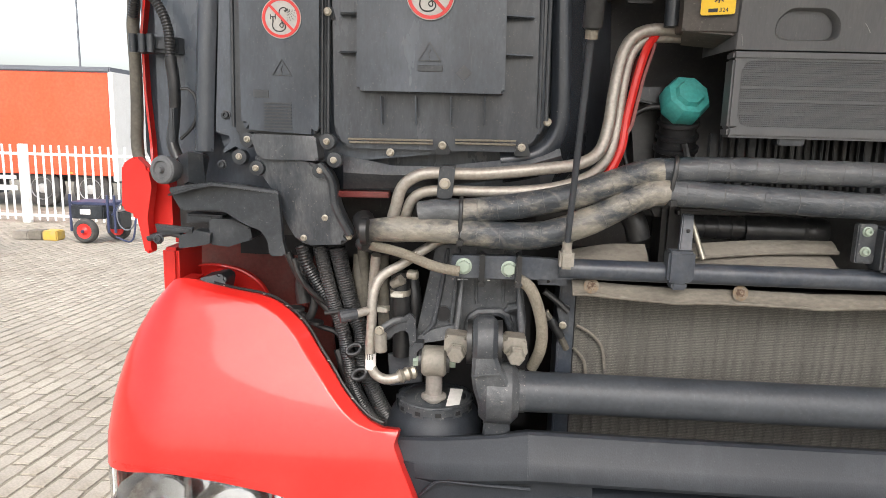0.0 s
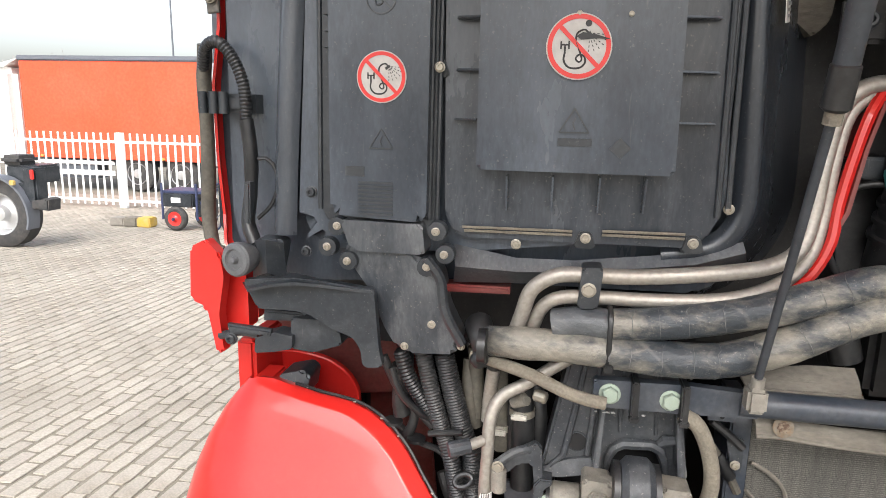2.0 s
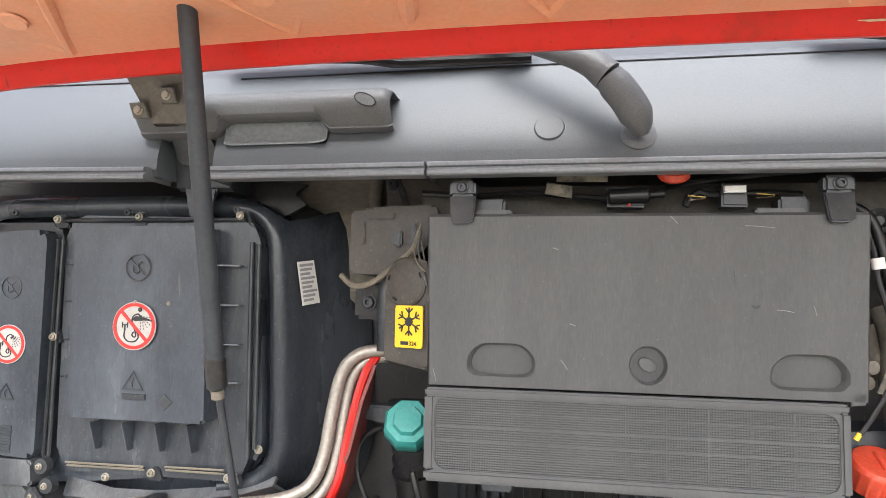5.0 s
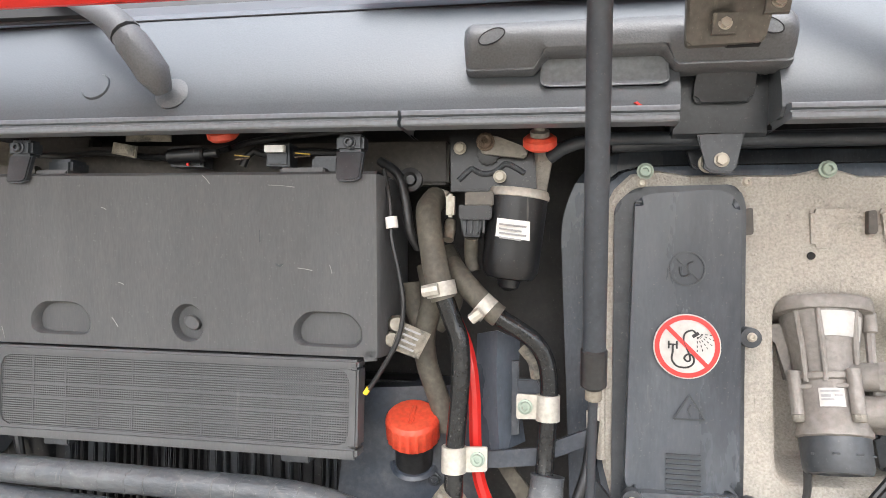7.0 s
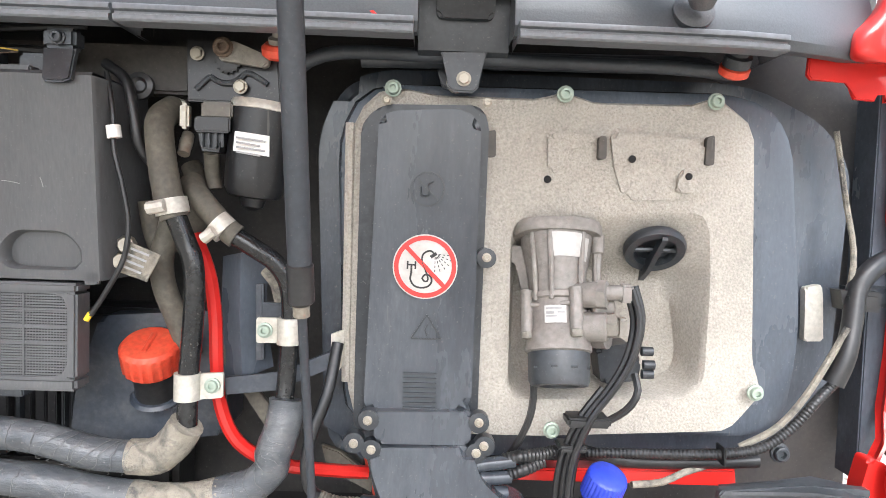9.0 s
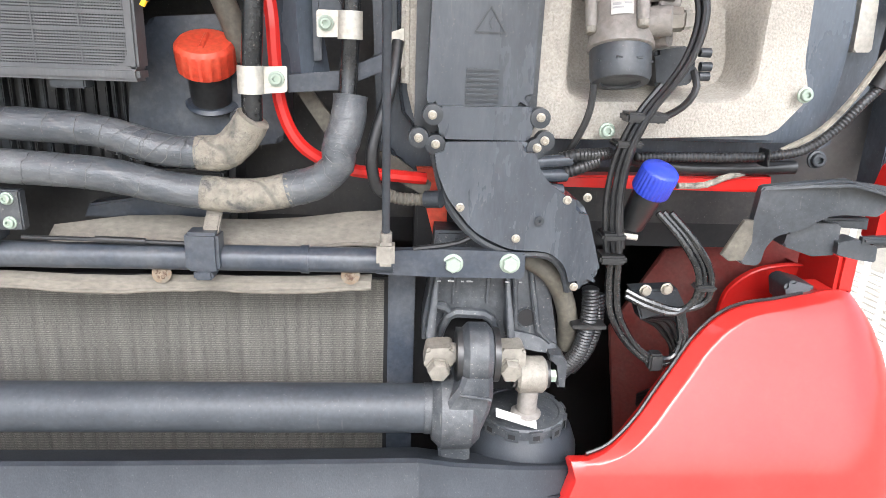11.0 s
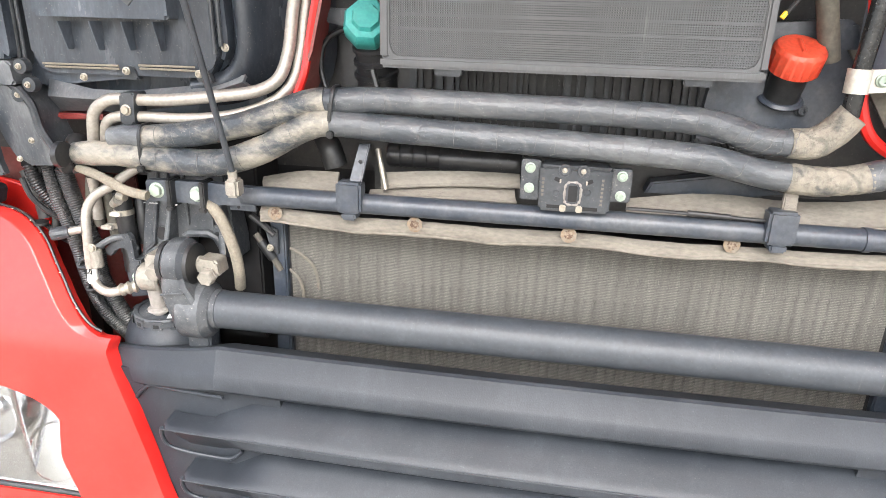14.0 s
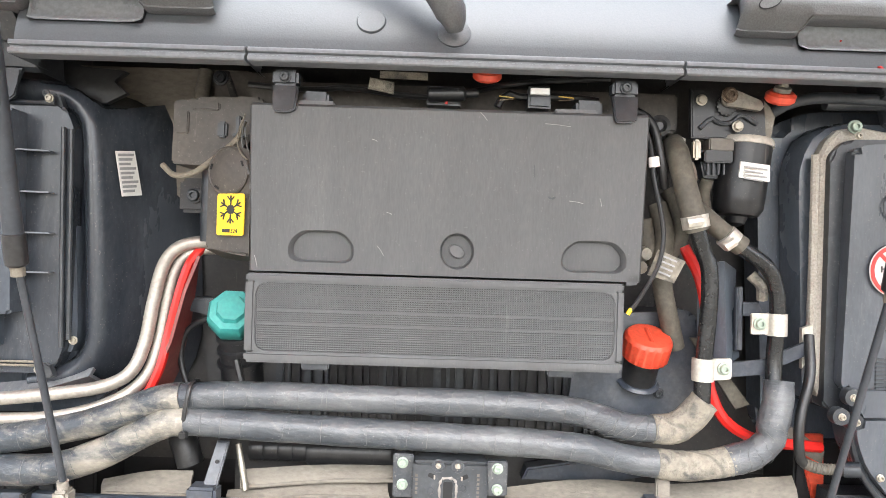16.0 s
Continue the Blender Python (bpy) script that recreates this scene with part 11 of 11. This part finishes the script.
for a, b in ((-0.04, 0.012), (0.014, 0.04), (0.042, 0.004)):
    part("screw_pillar", rod(on_valve(0.082, a, b), on_valve(0.134, a, b), 0.0078, 0.0074, 14, 0.001), "alu", av)
    part("pillar_bolt", lathe([(0, 0.0078), (0.006, 0.0074), (0.0075, 0.006), (0.0075, 0)], on_valve(0.134, a, b), VD, 8), "nut", av, "pale bolt head")
part("cross_rib", rod(on_valve(0.101, -0.04, 0.014), on_valve(0.101, 0.012, 0.041), 0.0035, seg=8), "alu", av)
part("side_bracket", slab([(1.428, 1.118, 1.724), (1.447, 1.118, 1.724), (1.449, 1.118, 1.706), (1.458, 1.112, 1.655), (1.447, 1.112, 1.655), (1.438, 1.118, 1.702), (1.428, 1.118, 1.703)], 0.012, 0.002), "alu", av)
for a, r, b in (((1.5, 1.078, 1.668), 0.0165, (1.533, 1.058, 1.672)), ((1.5, 1.07, 1.630), 0.0185, (1.541, 1.054, 1.634))):
    part("port", rod(a, b, r, r * 0.96, 18, 0.002), "alu", av)
part("port_nut", lathe([(0, 0.0185), (0.01, 0.0185), (0.0105, 0.012)], (1.53, 1.06, 1.672), (0.9, -0.43, 0.06), 6), "alu", av)
part("port_stem", rod((1.536, 1.058, 1.674), (1.56, 1.056, 1.676), 0.0092, seg=14), "alu", av)
part("elbow", block(1.553, 1.569, 1.047, 1.065, 1.664, 1.686, 0.003), "alu", av, "square hose elbow")
part("small_port", rod((1.525, 1.07, 1.654), (1.552, 1.068, 1.657), 0.01, 0.009, 12, 0.002), "alu", av)
part("port_nut", lathe([(0, 0.0145), (0.012, 0.014), (0.0125, 0.008)], (1.54, 1.054, 1.635), (0.95, -0.3, 0.05), 6), "nut", av)
part("elbow", block(1.55, 1.564, 1.044, 1.06, 1.624, 1.646, 0.003), "nut", av, "pale hose elbow")
part("shadowed_base", rod((1.52, 1.1, 1.612), (1.548, 1.075, 1.615), 0.012, seg=12), "alu", av)
part("label", valve_patch(-0.42, 0.55, 0.015, 0.044, 0.0462, 0.0408), "signwhite", av, "torn white label")
part("label", valve_patch(0.55, 0.86, 0.019, 0.047, 0.0462, 0.0408), "signwhite", av, "torn white label corner")
part("label", valve_patch(-0.62, 0.08, 0.104, 0.125, 0.0372, 0.0374), "signwhite", av, "printed barcode label")
for k, (t0, t1) in enumerate(((-0.56, -0.06), (-0.56, -0.3), (-0.56, -0.22), (-0.2, 0.02))):
    part("print_bar", valve_patch(t0, t1, 0.1065 + 0.0048 * (k % 3 + (k == 3)), 0.1085 + 0.0048 * (k % 3 + (k == 3)) + 0.001 * (k == 1), 0.0379, 0.0379), "greyink", av)
part("solenoid", slab([(1.541, 1.100, 1.599), (1.585, 1.100, 1.607), (1.599, 1.100, 1.587), (1.596, 1.100, 1.559), (1.549, 1.100, 1.553)], 0.04, 0.006, 0.006), "black", av, "black solenoid block")
for p in ((1.595, 1.090, 1.599), (1.598, 1.090, 1.582), (1.597, 1.090, 1.570)):
    part("pin", rod(p, (p[0] + 0.014, p[1], p[2]), 0.006, seg=10), "black", av)

pl = thing("round_plug", "round black plastic plug with cross-shaped grip", "plug", (1.622, 1.140, 1.726))
pn = Vector((-0.05, -0.68, -0.73)).normalized()
pc = Vector((1.613, 1.115, 1.727))
pu = Vector((0.12, -0.73, 0.68)).normalized()
part("rim", lathe([(-0.006, 0.037), (-0.003, 0.0388), (0.004, 0.0392), (0.008, 0.037), (0.0075, 0.027), (-0.004, 0.0255), (-0.005, 0)], pc, pn, 36), "black", pl)
q = pc + pn * 0.002


def blade(pts, half):
    bm = bmesh.new()
    va = [bm.verts.new(p + Vector((half, 0, 0))) for p in pts]
    vb = [bm.verts.new(p - Vector((half, 0, 0))) for p in pts]
    bm.faces.new(va)
    bm.faces.new(vb[::-1])
    for k in range(len(pts)):
        bm.faces.new((va[k], vb[k], vb[(k + 1) % len(pts)], va[(k + 1) % len(pts)]))
    bmesh.ops.recalc_face_normals(bm, faces=bm.faces)
    return bm


part("grip", blade([q + pu * 0.034, q + pu * 0.03 + pn * 0.01, q - pu * 0.024 + pn * 0.016, q - pu * 0.05 + pn * 0.012, q - pu * 0.044 + pn * 0.002, q - pu * 0.03], 0.0035), "black", pl)
part("grip", rod(q + Vector((-0.03, 0.0, 0)), q + Vector((0.03, 0, 0)), 0.0035, seg=8), "black", pl)

# cable bundle from the valve
cbn = thing("cable_bundle", "bundle of black air lines and cables from the valve", "cable", (1.5, 1.08, 1.3))
base = [(1.564, 1.060, 1.679), (1.573, 1.055, 1.641), (1.565, 1.050, 1.599), (1.547, 1.050, 1.563), (1.521, 1.050, 1.526), (1.504, 1.055, 1.481), (1.498, 1.060, 1.435), (1.499, 1.060, 1.389), (1.506, 1.060, 1.343)]
for i, (dx, dy, r) in enumerate(((0, 0, 0.0048), (0.01, 0.004, 0.0048), (-0.008, 0.006, 0.0042), (0.004, -0.008, 0.0042))):
    part("line", tube([(p[0] + dx, p[1] + dy, p[2] + dx * 0.4) for p in (base if i != 2 else base[3:])], r, 0.012, 8), "rubber", cbn)
for k in range(3):
    part("line", tube([(p[0] + 0.009 * k * q, p[1] + 0.004 * (k % 2), p[2] + 0.004 * k * (1 - q)) for p, q in (((1.574, 1.100, 1.388), 1), ((1.606, 1.090, 1.355), 1), ((1.632, 1.085, 1.318), 1), ((1.64, 1.085, 1.291), 1), ((1.638, 1.09, 1.262), 1), ((1.615, 1.095, 1.242), 0.3), ((1.577, 1.1, 1.25), 0), ((1.547, 1.11, 1.262), 0))], 0.0048, 0.012, 8), "blackpipe", cbn)
part("tie_block", block(1.634, 1.664, 1.076, 1.1, 1.282, 1.29, 0.003), "rubber", cbn)
for k in range(2):
    part("line", tube([(1.505 + 0.011 * k, 1.07, 1.33), (1.511 + 0.011 * k, 1.08, 1.283), (1.521 + 0.011 * k, 1.085, 1.242), (1.551 + 0.009 * k, 1.09, 1.197), (1.593, 1.095, 1.164 + 0.008 * k), (1.625, 1.1, 1.164 + 0.006 * k), (1.642 - 0.007 * k, 1.105, 1.198), (1.634 - 0.007 * k, 1.11, 1.24)], 0.0052, 0.012, 8), "blackpipe", cbn)
part("tie_block", block(1.586, 1.606, 1.084, 1.104, 1.155, 1.182, 0.003), "rubber", cbn)
for k in range(4):
    part("line", tube([((1.595, 1.160, 1.210)[0] + 0.004 * k, 1.16, (1.595, 1.160, 1.210)[2]), ((1.641, 1.200, 1.174)[0] + 0.01 * k, 1.2, (1.641, 1.200, 1.174)[2] + 0.004 * k), ((1.679, 1.220, 1.124)[0] + 0.008 * k, 1.22, (1.679, 1.220, 1.124)[2] - 0.01 * k), ((1.673, 1.240, 1.050)[0] + 0.006 * k, 1.24, (1.673, 1.240, 1.050)[2]), ((1.666, 1.300, 0.994)[0], 1.3, (1.666, 1.300, 0.994)[2] - 0.006 * k)], 0.0047, 0.012, 8), "rubber", cbn)
part("fittings_plate", slab([(1.561, 1.120, 1.266), (1.627, 1.120, 1.270), (1.644, 1.120, 1.241), (1.579, 1.120, 1.220)], 0.03, 0.003), "black", cbn)
fasten(cbn, [(1.577, 1.115, 1.269), (1.608, 1.115, 1.272)], "nutbolt", 0.009, "bolt")
for p, w, h in (((1.522, 1.045, 1.520), 0.026, 0.012), ((1.506, 1.050, 1.486), 0.018, 0.008), ((1.500, 1.050, 1.366), 0.016, 0.01), ((1.502, 1.050, 1.335), 0.018, 0.012)):
    part("tie_block", block(p[0] - w, p[0] + w, p[1] - 0.004, p[1] + 0.03, p[2] - h / 2, p[2] + h / 2, 0.003), "rubber", cbn)
part("side_line", tube([(1.453, 1.080, 1.636), (1.458, 1.070, 1.565), (1.456, 1.070, 1.521), (1.443, 1.080, 1.481), (1.431, 1.090, 1.459)], 0.0045, 0.012, 8), "rubber", cbn)
part("loop_line", tube([(1.578, 1.060, 1.577), (1.580, 1.050, 1.557), (1.567, 1.050, 1.535), (1.536, 1.050, 1.516)], 0.0045, 0.01, 8), "rubber", cbn)
part("bracket", slab([(1.435, 1.100, 1.519), (1.475, 1.100, 1.524), (1.491, 1.100, 1.505), (1.478, 1.100, 1.481), (1.438, 1.100, 1.496)], 0.02, 0.003), "black", cbn)

rc2 = thing("ribbed_conduit", "black ribbed conduit running along the panel foot", "conduit", (1.7, 1.1, 1.48))
part("conduit", ribbed([(1.535, 1.105, 1.462), (1.598, 1.100, 1.465), (1.659, 1.095, 1.467), (1.711, 1.090, 1.471), (1.757, 1.090, 1.481), (1.793, 1.090, 1.508), (1.823, 1.090, 1.544), (1.851, 1.100, 1.566)], 0.0068), "rubber", rc2)
part("taped_run", tube([(1.847, 1.100, 1.562), (1.860, 1.100, 1.597), (1.873, 1.110, 1.643), (1.882, 1.120, 1.681), (1.907, 1.130, 1.708), (1.936, 1.140, 1.723)], 0.013, 0.01, 10, 0.05), "rubber", rc2)
part("flat_run", tube([(1.527, 1.120, 1.459), (1.599, 1.120, 1.448), (1.696, 1.120, 1.449), (1.768, 1.120, 1.453)], 0.0095, 0.015, 10), "rubber", rc2)
part("clamp_block", slab([(1.859, 1.110, 1.681), (1.910, 1.110, 1.680), (1.912, 1.110, 1.653), (1.864, 1.110, 1.656)], 0.03, 0.006), "rubber", rc2)
part("cream_wire", tube([(1.861, 1.100, 1.635), (1.842, 1.100, 1.597), (1.807, 1.095, 1.542), (1.773, 1.095, 1.503), (1.731, 1.100, 1.477)], 0.0045, 0.015, 8), "tape", rc2, "cream wire")
part("tie", block(1.7025, 1.7055, 1.078, 1.105, 1.458, 1.481, 0.001), "rubber", rc2)
part("cream_wire", tube([(1.591, 1.090, 1.428), (1.633, 1.100, 1.428), (1.664, 1.110, 1.437), (1.696, 1.120, 1.443)], 0.0045, 0.015, 8), "tape", rc2, "cream wire")
part("short_conduit", ribbed([(1.424, 1.070, 1.463), (1.446, 1.070, 1.468), (1.474, 1.080, 1.468), (1.495, 1.090, 1.469)], 0.0085), "rubber", rc2)
part("short_conduit", ribbed([(1.432, 1.070, 1.445), (1.451, 1.070, 1.452), (1.475, 1.080, 1.459)], 0.0085), "rubber", rc2)
fasten(rc2, [(1.794, 1.120, 1.464)], "darkscrew", 0.013)

bc = thing("fluid_bottle", "small black fluid bottle with blue ribbed cap", "bottle", (1.54, 1.08, 1.38))
b0 = Vector((1.545, 1.050, 1.443))
ax2 = Vector((0.18, -0.42, 0.9)).normalized()
part("cap", knurled([(-0.018, 0.0235, 0), (-0.016, 0.0255, 1), (0.011, 0.025, 1), (0.015, 0.0235, 0), (0.018, 0.02, 0), (0.019, 0, 0)], b0, ax2, 28, 0.002), "bluecap", bc, "blue ribbed screw cap")
part("neck", rod(b0 - ax2 * 0.02, b0 - ax2 * 0.075, 0.02, 0.017, 20), "rubber", bc)
part("hook_tab", tube([b0 - ax2 * 0.03 + Vector((-0.034, 0, 0)), b0 - ax2 * 0.06 + Vector((-0.036, 0, 0)), b0 - ax2 * 0.085 + Vector((-0.02, -0.02, 0)), b0 - ax2 * 0.09 + Vector((0.006, -0.025, 0))], 0.004, 0.008, 8), "clip", bc, "pale retaining tab")

rw = thing("wiring_conduit", "black ribbed conduits dropping behind the bracket", "conduit", (1.42, 1.1, 1.1))
part("conduit", ribbed([(1.489, 1.090, 1.281), (1.491, 1.090, 1.238), (1.485, 1.100, 1.181), (1.465, 1.120, 1.132)], 0.0125), "rubber", rw)
part("conduit", ribbed([(1.508, 1.110, 1.265), (1.511, 1.110, 1.221), (1.504, 1.120, 1.171), (1.485, 1.130, 1.133)], 0.0085), "rubber", rw)
part("hose", tube([(1.396, 1.100, 1.321), (1.427, 1.095, 1.303), (1.452, 1.100, 1.268), (1.467, 1.110, 1.221), (1.472, 1.130, 1.175)], 0.0145, 0.01, 12), "oldrubber", rw)
part("tie", block(*[v for v in ((1.489, 1.080, 1.227)[0] - 0.024, (1.489, 1.080, 1.227)[0] + 0.024, 1.075, 1.1, (1.489, 1.080, 1.227)[2] - 0.003, (1.489, 1.080, 1.227)[2] + 0.003)], 0.001), "rubber", rw)
sl = thing("ground_cable", "grey ribbed earth cable with eyelet beside the strut", "cable", (1.2, 1.06, 1.45))
part("cable", tube([(1.216, 1.090, 1.598), (1.208, 1.070, 1.542), (1.192, 1.060, 1.493), (1.186, 1.055, 1.458), (1.192, 1.060, 1.423), (1.207, 1.070, 1.410)], 0.0075, 0.01, 10), "rubber", sl)
part("ribbed_end", ribbed([(1.201, 1.065, 1.414), (1.222, 1.065, 1.407), (1.256, 1.065, 1.406)], 0.0085), "oldrubber", sl)
part("plug", rod((1.255, 1.060, 1.408), (1.274, 1.050, 1.411), 0.011, seg=12), "black", sl)
part("tan_strap", slab([(1.194, 1.120, 1.457), (1.217, 1.120, 1.450), (1.264, 1.120, 1.416), (1.260, 1.120, 1.396), (1.202, 1.120, 1.426)], 0.01, 0.002), "oldrubber", sl)
part("pale_tab", slab([(1.207, 1.090, 1.608), (1.223, 1.090, 1.614), (1.222, 1.090, 1.569), (1.208, 1.090, 1.547)], 0.01, 0.002), "clip", sl)

gus = thing("red_cab_gusset", "small faded red gusset plate beside the duct elbow", "gusset", (1.27, 1.165, 1.33))
part("plate", slab([(1.244, 1.165, 1.43), (1.288, 1.165, 1.43), (1.291, 1.165, 1.335), (1.272, 1.165, 1.325)], 0.01, 0.002), "redcap", gus)

# rusty rivets along the foam seal
for p in ((0.204, 1.052, 1.301), (0.439, 1.052, 1.299), (0.682, 1.052, 1.301), (0.922, 1.052, 1.305), (1.160, 1.052, 1.307)):
    s = thing("rusty_rivet", "rust-stained rivet holding the foam seal", "rivet", p, group="seal rivets")
    part("stain", lathe([(0, 0.0125), (0.0006, 0.0115), (0.0007, 0)], (p[0], p[1] + 0.0004, p[2]), (0, -1, 0.2), 14), "stain", s, "rust stain on the foam")
    part("washer", knurled([(0.0, 0.0082, 1), (0.0012, 0.0078, 1), (0.0014, 0.003, 0)], p, (0, -1, 0.2), 7, 0.0022), "rust", s)
    part("head", lathe([(0.0, 0.0038), (0.002, 0.0032), (0.0024, 0)], p, (0, -1, 0.2), 10), "rust", s, "rusted rivet head")


# ---- paving stones beside the truck ----
def cobble(seed):
    """A concrete paving stone with worn, uneven edges."""
    r = random.Random(seed)
    o = []
    for k in range(12):
        sx, sy = ((-1, -1), (-0.35, -1), (0.35, -1), (1, -1), (1, -0.5), (1, 0), (1, 0.5), (1, 1), (0.35, 1), (-0.35, 1), (-1, 1), (-1, 0))[k]
        c = 0.93 if abs(sx) == 1 and abs(sy) == 1 else 1.0
        o.append(Vector((sx * 0.048 * c + r.uniform(-0.0035, 0.0035), sy * 0.1015 * (1 + c) / 2 + r.uniform(-0.004, 0.004), 0)))
    b = bmesh.new()
    top, mid, low = [b.verts.new((p.x * 0.95, p.y * 0.975, 0.0)) for p in o], [b.verts.new((p.x, p.y, -0.003)) for p in o], [b.verts.new((p.x, p.y, -0.03)) for p in o]
    b.faces.new(top)
    for u, v in ((mid, top), (low, mid)):
        for k in range(len(o)):
            b.faces.new((u[k], u[(k + 1) % len(o)], v[(k + 1) % len(o)], v[k]))
    return smooth_mesh(b, "paving_stone", "paver", 30)


stones = [cobble(k) for k in range(9)]
rnd = random.Random(7)
pick, rest = [], []
for i in range(-58, 122):
    x = -0.68 - i * 0.112
    for j in range(-26, 72):
        y = 0.3 + j * 0.218 + (0.109 if i % 2 else 0)
        near = -2.5 < x < -0.6 - 0.85 * (y - 0.3) * (y < 0.6) and 0.3 <= y < 3.2 and x > -0.9 - 0.85 * y
        (pick if near else rest).append((x, y))
pick.sort(key=lambda p: p[1])
tilt = Matrix.Rotation(math.atan(-0.0346), 4, "X")
for x, y in pick[:300]:
    ob = new("paving_stone", stones[rnd.randrange(9)])
    ob.matrix_basis = Matrix.Translation((x + rnd.uniform(-0.002, 0.002), y, gz(y) + rnd.uniform(-0.003, 0.003))) @ tilt @ Matrix.Rotation(rnd.uniform(-0.02, 0.02), 4, "Z")
    under(ob, ground)
vs, fs = [], []
for x, y in pick[300:] + rest:
    k = len(vs)
    z = gz(y) + rnd.uniform(-0.004, 0.003)
    a, b = 0.048 + rnd.uniform(-0.002, 0.0015), 0.1015 + rnd.uniform(-0.003, 0.002)
    for sx, sy in ((-0.93, -0.96), (0, -1), (0.93, -0.96), (1, 0), (0.93, 0.96), (0, 1), (-0.93, 0.96), (-1, 0)):
        u, v = sx * a + rnd.uniform(-0.0035, 0.0035), sy * b + rnd.uniform(-0.004, 0.004)
        vs.append((x + u, y + v, z - 0.006 - 0.0346 * v))
        vs.append((x + u * 0.94, y + v * 0.97, z - 0.0346 * v))
    fs.append(tuple(k + 1 + 2 * q for q in range(8)))
    fs += [(k + 2 * q, k + 2 * ((q + 1) % 8), k + 2 * ((q + 1) % 8) + 1, k + 2 * q + 1) for q in range(8)]
me = bpy.data.meshes.new("paving_field")
me.from_pydata(vs, [], fs)
me.materials.append(M["paverfield"])
pf = new("paving_field", me)
tagged(pf, "grey concrete paving stones of the yard", kind="stuff")
under(pf, ground)
